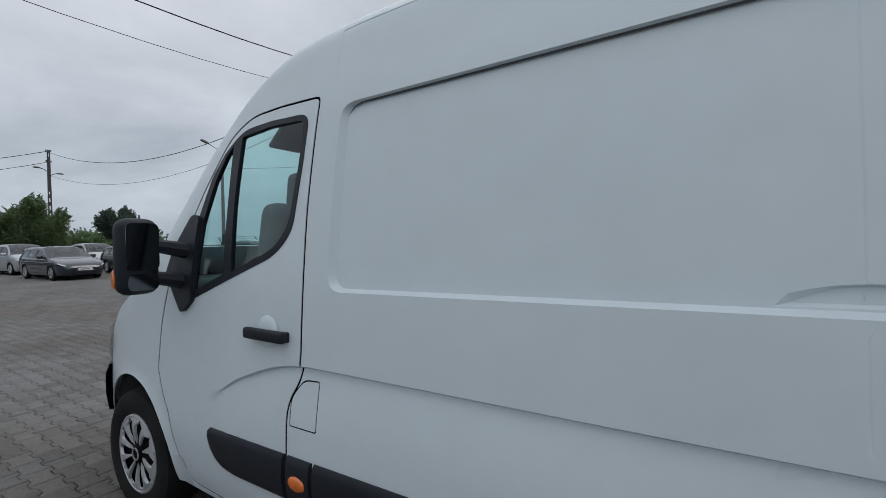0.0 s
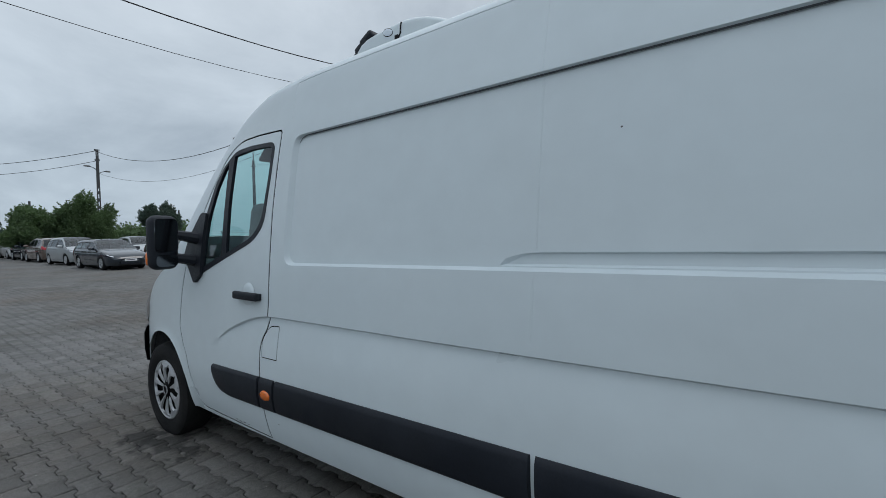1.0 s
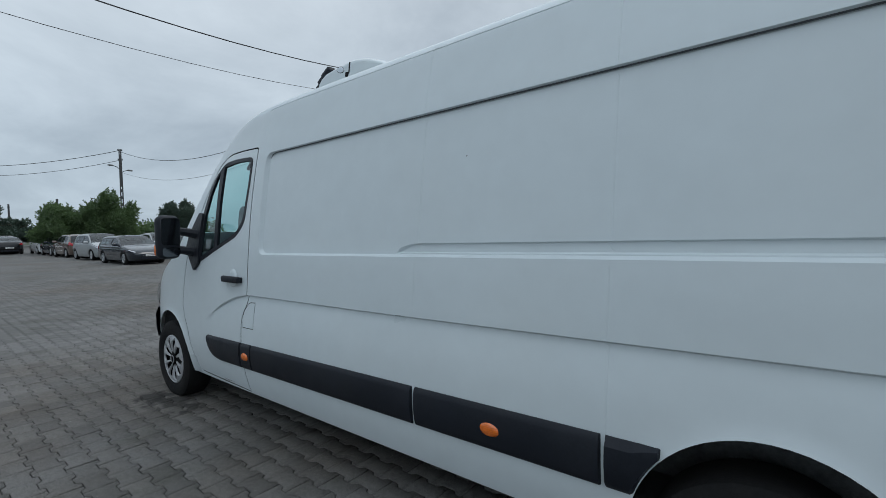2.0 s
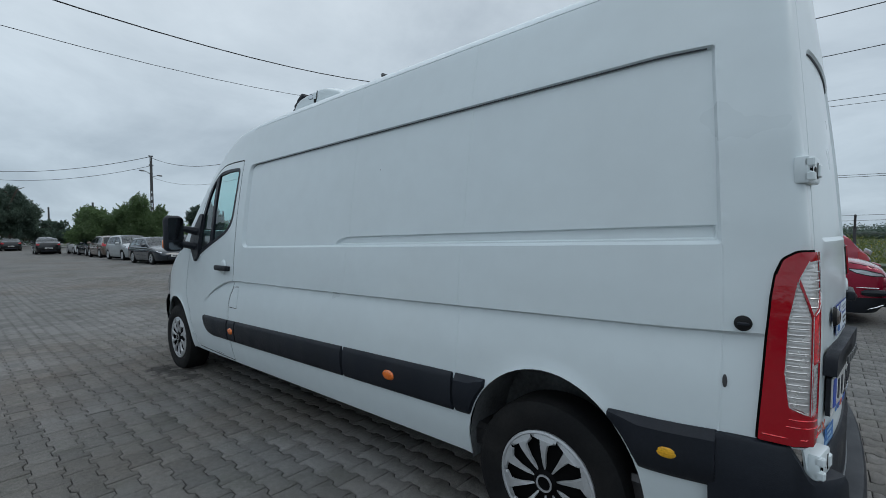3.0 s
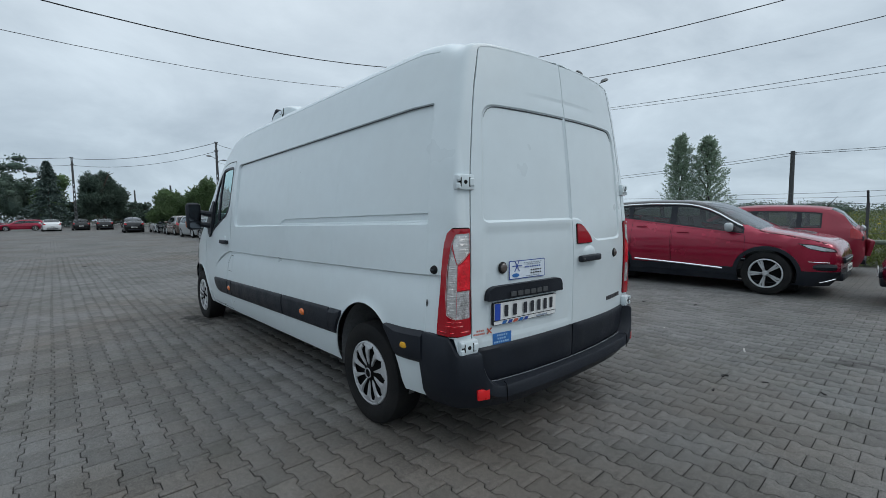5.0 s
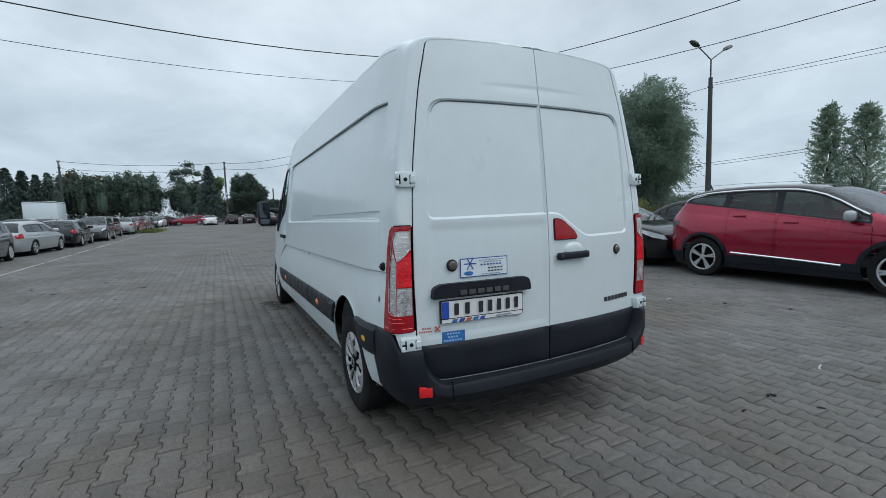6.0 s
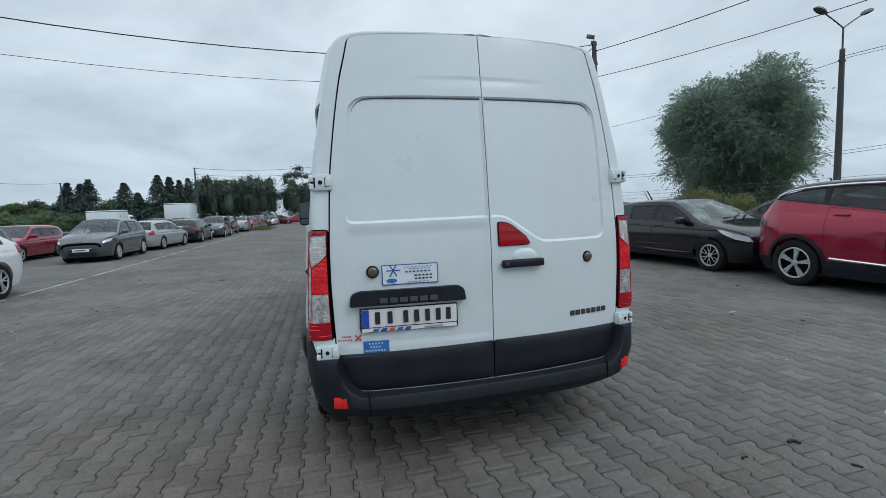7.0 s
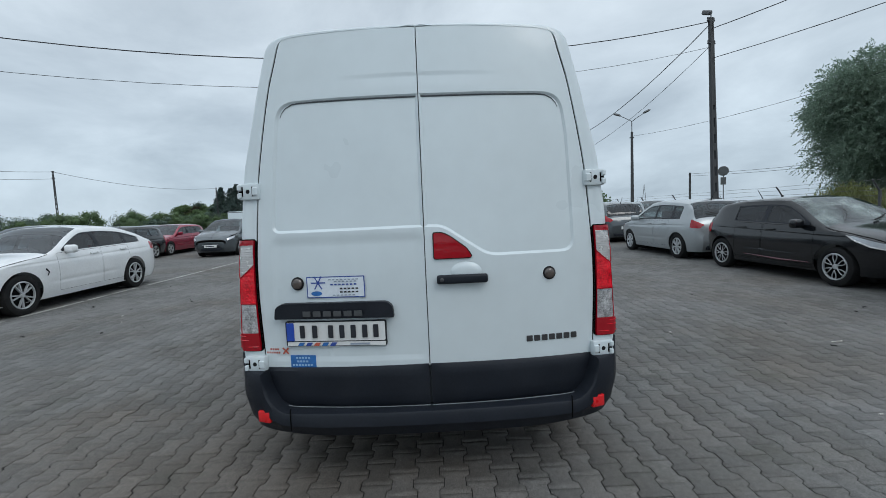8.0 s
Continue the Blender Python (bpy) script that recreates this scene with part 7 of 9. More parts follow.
suv = build_car("suv", SUV, RED, "glossy red suv with black cladding and chrome strips, parked", "car", pose(4.545, 7.10, 0, 0, 0, 180), ROW_R, "five", "tint_glass", chrome_strip=True, step=0.08, roof_colour=M["black_gloss"], mirror=SILVER, aerial=False, tail_lens=M["black_gloss"])
black_hatch = build_car("hatchback", HATCH, BLACK, "black hatchback with a broken windscreen, parked behind the red suv", "car", pose(0.28, 7.08, 0, 0, 0, 182.5), ROW_R, "petal", "dark_glass", screen_key="crazed_glass")
for w0, w1 in ((0.55, 0.26), (0.80, 0.45)):
    P3 = [HATCH.pos(np.array([u]), np.array([float(HATCH.zsh(u)) + w]))[0] + np.array([-0.012, 0, 0.022]) for u, w in ((1.05, w0), (1.12, w0 * 0.5 + w1 * 0.5), (1.22, w1))]
    part("wiper", mesh_of("wiper", *tube(P3, [0.014, 0.011, 0.008], 6), M["rubber"]), None, black_hatch)
for side in (1, -1):
    run = [(0.66, 0.822), (0.52, 0.735), (0.32, 0.655), (0.12, 0.610)]
    P3 = [(HATCH.pos(np.array([u]), np.array([v]))[0] + HATCH.normal(np.array([u]), np.array([v]))[0] * 0.006) * np.array([1, side, 1]) for u, v in run]
    part("day_lamp", mesh_of("day_lamp", *tube(P3, [0.006, 0.012, 0.012, 0.008], 6), M["clear_lens"]), None, black_hatch, "bright running-lamp strip")
    run = [(1.28, 0.335), (1.9, 0.33), (2.75, 0.36)]
    P3 = [(HATCH.pos(np.array([u]), np.array([v]))[0] + HATCH.normal(np.array([u]), np.array([v]))[0] * 0.004) * np.array([1, side, 1]) for u, v in run]
    part("sill_strip", mesh_of("sill_strip", *tube(P3, [0.006, 0.018, 0.006], 6), WINE), None, black_hatch, "dark red sill strip")
build_car("hatchback", HATCH_TALL, SILVER, "silver hatchback seen from its rear quarter", "car", pose(-4.25, 7.02, 0, 0, 0, 1), ROW_R, "cover", "tint_glass", wiper=True)
dark_suv = build_car("suv", MPV, GREY, "dark grey family car with its rear to the yard", "car", pose(-10.35, 7.25, 0, 0, 0, 1), ROW_R, "five", "dark_glass")
torn_hatch = build_car("hatchback", HATCH_TALL, RED2, "older red hatchback with a torn rear bumper behind the suv", "car", pose(4.65, 10.25, 0, 0, 0, 3), ROW_R, "cover", "tint_glass")
part("torn_bumper", box_bm(0.40, 0.52, 0.32, 0.10, pose(1.84, -0.50, 0.80, 10, 22, 16), 3), M["black_plastic"], torn_hatch, "black torn bumper core")
part("bumper_shard", box_bm(0.09, 0.28, 0.34, 0.04, pose(2.14, -0.40, 0.60, 8, 10, 20), 2), RED2, torn_hatch, "hanging red bumper shard")
part("bumper_shard", box_bm(0.05, 0.34, 0.09, 0.02, pose(2.05, -0.46, 1.00, 8, 16, 10), 2), SILVER, torn_hatch, "pale broken bumper edge")


def suv_trim(car, s):
    """Bumper slots, bright blades and a skid plate on the nose."""
    for sg in (np.array([1, 1, 1]), np.array([1, -1, 1])):
        def run(pts, off):
            a, b = np.array([p[0] for p in pts]), np.array([p[1] for p in pts])
            return (s.pos(a, b) + s.normal(a, b) * off) * sg
        slot = part("bumper_slot", mesh_of("bumper_slot", *tube(run([(0.30, 0.50), (0.24, 0.505), (0.14, 0.505), (0.05, 0.50)], -0.012), [0.03, 0.055, 0.06, 0.05], 8), M["black_plastic"]), None, car)
        part("bright_blade", mesh_of("bright_blade", *tube(run([(0.36, 0.585), (0.24, 0.578), (0.12, 0.575)], 0.010), [0.003, 0.007, 0.007], 6), M["chrome"]), None, slot)
        part("skid_strip", mesh_of("skid_strip", *tube(run([(0.16, 0.262), (0.09, 0.285), (0.02, 0.32)], 0.010), [0.005, 0.010, 0.011], 6), M["chrome"]), None, car, "bright skid strip")


suv_trim(suv, SUV)
for side in (1, -1):
    us = np.linspace(3.50, 4.02, 9)
    V = []
    for k, off in ((0, 0.004), (0, 0.014), (1, 0.014), (1, 0.004)):
        vs = SUV.zsh(us) + (0.012 if k else -0.012 - 0.030 * np.sin(math.pi * np.clip((us - 3.50) / 0.52, 0, 1)) ** 0.8)
        V.append((SUV.pos(us, vs) + SUV.normal(us, vs) * off) * np.array([1, side, 1]))
    F = [(j * 9 + i, ((j + 1) % 4) * 9 + i, ((j + 1) % 4) * 9 + i + 1, j * 9 + i + 1) for j in range(4) for i in range(8)]
    part("pillar_blade", turn_out(mesh_of("pillar_blade", np.concatenate(V), F, M["chrome"])), None, suv, "bright blade closing the roof strip")
sedan = build_car("saloon_car", SEDAN, WINE, "dark wine-red saloon parked nose-in by the fence", "car", pose(9.47, 6.92, 0, 0, 0, 4), ROW_R, "cover", "tint_glass")
gran = build_car("gran_turismo", COUPE, WHITE, "white fastback car beside the white line", "car", pose(-0.66, -7.92, 0, 0, 0, 182), ROW_L, "twin", "dark_glass")
for side in (1, -1):
    vent = [(1.33, 0.735), (1.385, 0.675), (1.345, 0.61)]
    P3 = [(COUPE.pos(np.array([u]), np.array([v]))[0] + COUPE.normal(np.array([u]), np.array([v]))[0] * 0.004) * np.array([1, side, 1]) for u, v in vent]
    part("side_vent", mesh_of("side_vent", *tube(P3, [0.016, 0.013, 0.006], 6), M["black_plastic"]), None, gran, "black air vent behind the wheel")
golf = build_car("family_car", MPV, GREY, "dark grey family car with a crumpled bonnet", "car", pose(-12.0, -9.38, 0, 0, 0, 182), ROW_L, "cover", "tint_glass", crumple=0.008)
wagon = build_car("estate_car", WAGON, SILVER, "silver estate car seen from behind", "car", pose(-17.3, -9.38, 0, 0, 0, -4), ROW_L, "five", "tint_glass")


def more(model, colour, x, y, rz, label, group):
    c = recolour(copy_thing(model, pose(x, y, 0, 0, 0, rz)), colour)
    c["label"], c["group"] = label, group
    return c


more(wagon, RED, -13.7, -13.3, 182, "red estate car in the second row", ROW_L)
more(wagon, NAVY, -21.6, 5.25, 183, "dark blue estate car facing the yard", ROW_R)
torn = more(golf, SILVER, -27.9, 5.45, 184, "silver family car with its front bumper torn off", ROW_R)
part("hanging_bumper", box_bm(0.30, 1.35, 0.26, 0.08, pose(-2.28, 0.10, 0.34, 8, 24, 5), 3), WHITE, torn, "pale torn bumper hanging down")
more(dark_suv, BROWN, -33.9, 5.5, 2, "brown hatchback standing tail-out", ROW_R)
more(sedan, NAVY, -38.8, 5.6, 181, "dark blue saloon in the far row", ROW_R)
more(golf, WHITE, -43.9, 5.7, 180, "white family car in the far row", ROW_R)
more(sedan, BLACK, -46.6, 3.6, -3, "black saloon standing at the end of the row", ROW_R)
more(wagon, BLACK, -22.4, 8.6, 181, "dark estate car behind the first row", ROW_R)
more(dark_suv, SILVER, -28.6, 8.9, 181, "silver family car behind the first row", ROW_R)
more(sedan, BLACK, 0.9, 10.6, 180, "black saloon behind the hatchback", ROW_R)
more(sedan, GREY, -6.8, 10.4, 180, "grey saloon behind the first row", ROW_R)
more(golf, SILVER, -12.5, 10.3, 178, "silver family car behind the first row", ROW_R)
rng = random.Random(5)
COLOURS = [BLACK, NAVY, SILVER, GREY, WHITE, BROWN, WINE, BLACK, GREY, SILVER]
NAMES = {id(BLACK): "black", id(NAVY): "dark blue", id(SILVER): "silver", id(GREY): "dark grey", id(WHITE): "white", id(BROWN): "brown", id(WINE): "wine-red", id(RED): "red"}
MODELS = [(wagon, "estate car"), (sedan, "saloon"), (dark_suv, "family car"), (golf, "family car")]
for row, (y, x0, x1) in enumerate(((-9.2, -22.6, -78), (-12.9, -1.5, -70), (-16.4, 4.0, -66))):
    x = x0
    i = row
    while x > x1:
        if not (row == 1 and -18.0 < x < -0.5) and not (row > 0 and -26 < x < -20) and not (row > 0 and -48 < x < -41):
            (mo, kind), col = MODELS[(i * 7 + row) % 4], COLOURS[(i * 3 + row * 5) % 10]
            if row == 0 and i == 4:
                col = RED
            more(mo, col, x, y + rng.uniform(-0.3, 0.3), (180 if (i + row) % 3 else 0) + rng.uniform(-5, 5), f"{NAMES[id(col)]} {kind} in the long parked row", ROW_L)
        x -= rng.uniform(4.9, 5.6)
        i += 1
for x, y, rz, mo, col, kind in ((-63.0, -2.6, 3, sedan, WHITE, "saloon"), (-64.5, 0.2, 0, wagon, BLACK, "estate car"), (-64.0, 2.6, -3, sedan, BLACK, "saloon"), (-66, 5.6, 2, dark_suv, NAVY, "family car"), (-70, -5.4, 90, wagon, RED, "estate car"), (-71, -8.8, 90, sedan, WINE, "saloon")):
    more(mo, col, x, y, rz, f"{NAMES[id(col)]} {kind} at the far end of the yard", "cars at the far end of the yard")
more(dark_suv, SILVER, -5.6, -12.5, 181, "silver family car in the second row", ROW_L)
more(wagon, BLACK, -9.6, -13.0, 183, "black estate car in the second row", ROW_L)


def torn_bonnet(car, s):
    """Bonnet skin lifted at its front edge over the dark gap, with the bumper skin pulled away below."""
    us, ws = np.linspace(0.03, 0.92, 12), np.linspace(0.06, CAR_LT, 12)
    V = []
    for lift in (0.0, -0.012):
        for sg in (1, -1):
            for w in (ws if sg > 0 else ws[::-1]):
                P = s.pos(us, s.zsh(us) + w) * np.array([1, sg, 1])
                up = 0.085 * (1 - us / 0.92) ** 0.8 * (0.7 + 0.3 * math.sin(5 * w + 2 * sg)) + 0.012 * np.sin(9 * us + 4 * w * sg)
                V.append(P + np.stack([0.05 * (1 - us / 0.92), 0 * us, up + 0.008 + lift], 1))
    n, k = len(us), 2 * len(ws)
    F = [(j * n + i, (j + 1) * n + i, (j + 1) * n + i + 1, j * n + i + 1) for j in list(range(k - 1)) + list(range(k, 2 * k - 1)) for i in range(n - 1)]
    F += [(j * n, (j + 1) * n, (k + j + 1) * n, (k + j) * n) for j in range(k - 1)]
    part("torn_bonnet", turn_out(mesh_of("torn_bonnet", np.concatenate(V), F, GREY, 40)), None, car, "bent bonnet lifted at its front edge")
    ws = np.concatenate([np.linspace(-0.02, CAR_LT, 10), np.linspace(CAR_LT, -0.02, 10)])
    rim = [s.pos(np.array([0.02]), np.array([float(s.zsh(0.02)) + w]))[0] * np.array([1, 1 if i < 10 else -1, 1]) + np.array([0.010, 0, 0.012]) for i, w in enumerate(ws)]
    part("bonnet_gap", mesh_of("bonnet_gap", *tube(rim, 0.050, 8), M["gap_black"]), None, car, "dark gap under the bent bonnet")


torn_bonnet(golf, MPV)


def box_truck(m, length, height, label, group):
    t = thing("box_van", label, "truck", m, group)
    bm = box_bm(length, 2.1, height - 0.75, 0.06, Matrix.Translation((0.9, 0, 0.75 + (height - 0.75) / 2)), 2)
    part("load_box", bm, M["van_white"], t)
    for z in (0.82, height - 0.08):
        bm = box_bm(length + 0.02, 2.13, 0.06, 0.015, Matrix.Translation((0.9, 0, z)), 1)
        part("box_rail", bm, M["pole_steel"], t)
    bm = box_bm(1.7, 1.9, 1.5, 0.30, Matrix.Translation((0.9 - length / 2 - 0.8, 0, 1.25)), 3)
    cab = part("cab", bm, M["van_white"], t)
    bm = box_bm(0.9, 1.92, 0.5, 0.10, Matrix.Translation((0.9 - length / 2 - 0.95, 0, 1.62)), 2)
    part("cab_window", bm, M["ink"], cab)
    for x in (0.9 - length / 2 - 0.9, 0.9 + length / 2 - 0.9):
        for sg in (-1, 1):
            w = car_wheel(t, "cover", 0.35)
            w.matrix_basis = pose(x, sg * 1.0, 0.35, 0, 0, 0 if sg < 0 else 180) @ Matrix.Diagonal((1.09, 1, 1.09, 1))
    return t


box_truck(pose(-34.0, -17.9, 0, 0, 0, 0), 2.2, 2.35, "white delivery van behind the parked cars", ROW_L)
box_truck(pose(-40.8, -14.5, 0, 0, 0, 2), 3.2, 2.95, "white box truck behind the parked cars", ROW_L)
# ---------- ground ----------
PX0, PX1, PY0, PY1 = -14.0, 10.6, -7.6, 6.2   # field of single paving stones


def build_ground():
    q = 340.0
    # the sheet runs a little under the outermost stones
    xa, xb, ya, yb = PX0 + 0.25, PX1 - 0.25, PY0 + 0.16, PY1 - 0.16
    xs, ys = [-q, xa, xb, q], [-q, ya, yb, q]
    V = [(x, y, -0.003) for x in xs for y in ys]
    F, mats = [], []
    for i in range(3):
        for j in range(3):
            if (i, j) != (1, 1):
                F.append((i * 4 + j, (i + 1) * 4 + j, (i + 1) * 4 + j + 1, i * 4 + j + 1)); mats.append(0)
    b = len(V)
    V += [(x, y, -0.0075) for x in (xa, xb) for y in (ya, yb)]
    F.append((b, b + 2, b + 3, b + 1)); mats.append(1)
    top = [5, 9, 10, 6]
    low = [b, b + 2, b + 3, b + 1]
    for k in range(4):
        F.append((top[k], top[(k + 1) % 4], low[(k + 1) % 4], low[k])); mats.append(1)
    me = bpy.data.meshes.new("ground")
    me.from_pydata(V, [], F)
    for m in (M["paving_far"], M["soil"]):
        me.materials.append(m)
    me.polygons.foreach_set("material_index", mats)
    return tagged(new("ground", me), "wide yard of grey concrete paving", "ground", kind="structure")


GROUND = build_ground()


def fast_mesh(name, V, F, material, smooth=False):
    """A mesh from arrays: V (n, 3), F (m, 3 or 4)."""
    me = bpy.data.meshes.new(name)
    k = F.shape[1]
    me.vertices.add(len(V)); me.vertices.foreach_set("co", np.asarray(V, np.float32).ravel())
    me.loops.add(F.size); me.loops.foreach_set("vertex_index", F.astype(np.int32).ravel())
    me.polygons.add(len(F))
    me.polygons.foreach_set("loop_start", np.arange(0, F.size, k, dtype=np.int32))
    me.update(calc_edges=True)
    if smooth:
        me.polygons.foreach_set("use_smooth", [True] * len(F))
    me.materials.append(material)
    return me


def line_marking():
    """Worn white line along the parked row, broken where it has flaked."""
    rs = np.random.RandomState(3)
    V, F = [], []
    x = 9.0
    while x > -60:
        ln = rs.uniform(0.8, 3.5)
        y = -6.86 - 0.010 * (8 - x)
        n = 6
        b = len(V)
        for i in range(n + 1):
            xx = x - ln * i / n
            yy = -6.86 - 0.010 * (8 - xx)
            V += [(xx, yy - 0.048 + rs.uniform(-0.018, 0.012), 0.0045), (xx, yy + 0.048 + rs.uniform(-0.012, 0.012), 0.0045)]
        F += [(b + 2 * i, b + 2 * i + 1, b + 2 * i + 3, b + 2 * i + 2) for i in range(n)]
        x -= ln + (rs.uniform(0.05, 0.45) if rs.rand() < 0.75 else 0.0)
    me = mesh_of("road_marking", V, F, M["line_white"], 0)
    tagged(new("road_marking", me), "worn white painted line on the paving", "road marking", kind="structure")


line_marking()


# ---------- foliage ----------
def leaves(points, rs, length, width, hang=0.3, up=None):
    """One small pointed card for each point, turned at random, some hanging."""
    n = len(points)
    d = rs.normal(size=(n, 3))
    d[:, 2] = d[:, 2] * 0.7 - hang
    d /= np.linalg.norm(d, axis=1, keepdims=True)
    if up is not None:
        d = d * (1 - up) + np.array([0, 0, 1.0]) * up
        d /= np.linalg.norm(d, axis=1, keepdims=True)
    a = np.cross(d, rs.normal(size=(n, 3)))
    a /= np.maximum(np.linalg.norm(a, axis=1, keepdims=True), 1e-6)
    ln = (length * rs.uniform(0.6, 1.4, n))[:, None]
    wd = (width * rs.uniform(0.6, 1.4, n))[:, None]
    p = np.asarray(points)
    V = np.stack([p, p + d * ln * 0.45 + a * wd, p + d * ln, p + d * ln * 0.45 - a * wd], 1).reshape(-1, 3)
    F = np.arange(4 * n).reshape(-1, 4)
    return V, F


def clump_points(blobs, n, rs, shell=0.55, stray=0.25):
    """Points spread through overlapping clumps (x, y, z, rx, ry, rz), denser towards their skins."""
    b = np.asarray(blobs, float)
    w = (b[:, 3] * b[:, 4] + b[:, 4] * b[:, 5])
    idx = rs.choice(len(b), n, p=w / w.sum())
    d = rs.normal(size=(n, 3))
    d /= np.linalg.norm(d, axis=1, keepdims=True)
    r = shell + (1 - shell) * rs.rand(n) ** 0.6
    r = r * (1 + 0.18 * rs.normal(size=n) * (rs.rand(n) < stray))
    return b[idx, :3] + d * b[idx, 3:6] * r[:, None]


def cores(blobs, k):
    """Leafy mass inside every clump, so that the sky does not show through its middle."""
    a, b = np.linspace(0, 2 * math.pi, 9), np.linspace(-1.45, 1.45, 6)
    A, B = np.meshgrid(a, b)
    S = np.stack([np.cos(A) * np.cos(B), np.sin(A) * np.cos(B), np.sin(B)], -1).reshape(-1, 3)
    Q = np.array([(j * 9 + i, j * 9 + i + 1, (j + 1) * 9 + i + 1, (j + 1) * 9 + i) for j in range(5) for i in range(8)])
    bl = np.asarray(blobs, float)
    bump = 1 + 0.12 * np.sin(S[None] * 5.0 + bl[:, None, :3])
    V = bl[:, None, :3] + S[None] * bl[:, None, 3:6] * k * bump
    V[..., 2] = np.maximum(V[..., 2], 0.05)
    F = Q[None] + (np.arange(len(bl)) * len(S))[:, None, None]
    return V.reshape(-1, 3), F.reshape(-1, 4)


def with_cores(V, F, blobs, k):
    Vc, Fc = cores(blobs, k)
    return np.concatenate([V, Vc]), np.concatenate([F, Fc + len(V)])


def crown_blobs(center, radii, n, rs, size=0.36, weeping=False):
    """Clumps over an uneven crown."""
    c, R = np.array(center, float), np.array(radii, float)
    out = [(*c, *(R * (0.82 if weeping else 0.55)))] + ([(*c, *(R * 0.7)), (*c, *(R * 0.6)), (*(c + R * np.array([0, 0, 0.42])), *(R * 0.46)), (*(c + R * np.array([-0.3, -0.3, 0.36])), *(R * 0.46)), (*(c + R * np.array([0.25, 0.3, 0.30])), *(R * 0.46))] if weeping else [])
    for _ in range(n):
        d = rs.normal(size=3); d /= np.linalg.norm(d)
        if d[2] < -0.5 and not weeping:
            d[2] *= 0.3
        k = rs.uniform(0.52, 0.92)
        p = c + d * R * k
        s = R * size * rs.uniform(0.55, 1.25)
        out.append((*p, *s))
    return out


def twigs(starts, ways, length, per, droop, rs, leaf):
    """Leaves along curved twigs: starts and ways (n, 3), length (n,)."""
    n = len(starts)
    t = (np.arange(per) + rs.rand(n, per)) / per
    P = starts[:, None] + ways[:, None] * (length[:, None] * t)[..., None]
    P[..., 2] -= droop * length[:, None] * t ** 2
    tang = ways[:, None] - np.array([0, 0, 2 * droop]) * t[..., None]
    d = (tang * 0.75 + rs.normal(size=(n, per, 3)) * 0.5).reshape(-1, 3)
    d /= np.linalg.norm(d, axis=1, keepdims=True)
    p = P.reshape(-1, 3) + rs.normal(size=(n * per, 3)) * 0.02
    a = np.cross(d, rs.normal(size=d.shape))
    a /= np.maximum(np.linalg.norm(a, axis=1, keepdims=True), 1e-6)
    ln, wd = (leaf[0] * rs.uniform(0.6, 1.4, len(p)))[:, None], (leaf[1] * rs.uniform(0.6, 1.4, len(p)))[:, None]
    V = np.stack([p, p + d * ln * 0.45 + a * wd, p + d * ln, p + d * ln * 0.45 - a * wd], 1).reshape(-1, 3)
    V[:, 2] = np.maximum(V[:, 2], 0.05)
    return V, np.arange(4 * len(p)).reshape(-1, 4)


def crown_twigs(blobs, center, n, per, length, lift, droop, rs, leaf):
    """Twigs that leave the skins of the clumps outwards and up, then hang over."""
    b = np.asarray(blobs, float)
    idx = rs.choice(len(b), n, p=b[:, 3] * b[:, 4] / (b[:, 3] * b[:, 4]).sum())
    d = rs.normal(size=(n, 3)); d /= np.linalg.norm(d, axis=1, keepdims=True)
    st = b[idx, :3] + d * b[idx, 3:6] * rs.uniform(0.45, 0.95, (n, 1))
    out = st - np.asarray(center, float); out /= np.maximum(np.linalg.norm(out, axis=1, keepdims=True), 1e-6)
    w = d * 0.5 + out * 0.6 + np.array([0, 0, lift]); w /= np.linalg.norm(w, axis=1, keepdims=True)
    return twigs(st, w, length * rs.uniform(0.5, 1.3, n), per, droop, rs, leaf)


def spire_tree(x, y, height, radius, seed):
    """Slim young tree: a straight stem, rising twigs, a pointed open crown."""
    rs = np.random.RandomState(seed)
    t = thing("young_willow", "slim grey-green tree beyond the fence", "tree", pose(x, y, 0), "pair of slim trees")
    stem = [(0.06 * math.sin(2.1 * k + seed), 0.06 * math.cos(1.7 * k + seed), height * k / 7) for k in range(8)]
    pieces = [tube(stem, np.linspace(0.07, 0.008, 8), 7)]
    n = 880
    k = rs.rand(n) ** 0.85
    z = height * (0.06 + 0.88 * k)
    az = rs.rand(n) * 2 * math.pi
    lump = 1 + 0.35 * np.sin(az * 2 + seed + 9 * k) * np.sin(k * 17 + seed)
    r = radius * (1 - k) ** 0.62 * lump
    side = np.stack([np.cos(az), np.sin(az), np.zeros(n)], 1)
    st = np.stack([0 * z, 0 * z, z], 1) + side * (r * rs.uniform(0.0, 0.72, n))[:, None]
    w = side * rs.uniform(0.45, 0.9, (n, 1)) + np.array([0, 0, 0.75]); w /= np.linalg.norm(w, axis=1, keepdims=True)
    for i in range(0, n, 75):
        pieces.append(tube([(0, 0, max(0.15, z[i] - 0.35)), tuple(st[i]), tuple(st[i] + w[i] * 0.3)], [0.022, 0.012, 0.004], 5))
    v, f = join(*pieces)
    part("trunk", mesh_of("trunk", v, f, M["bark"]), None, t)
    V, F = twigs(st, w, (0.22 + 0.34 * (1 - k)) * rs.uniform(0.6, 1.3, n), 24, 0.15, rs, (0.085, 0.018))
    part("crown", fast_mesh("crown", V, F, M["leaf_young"]), None, t)


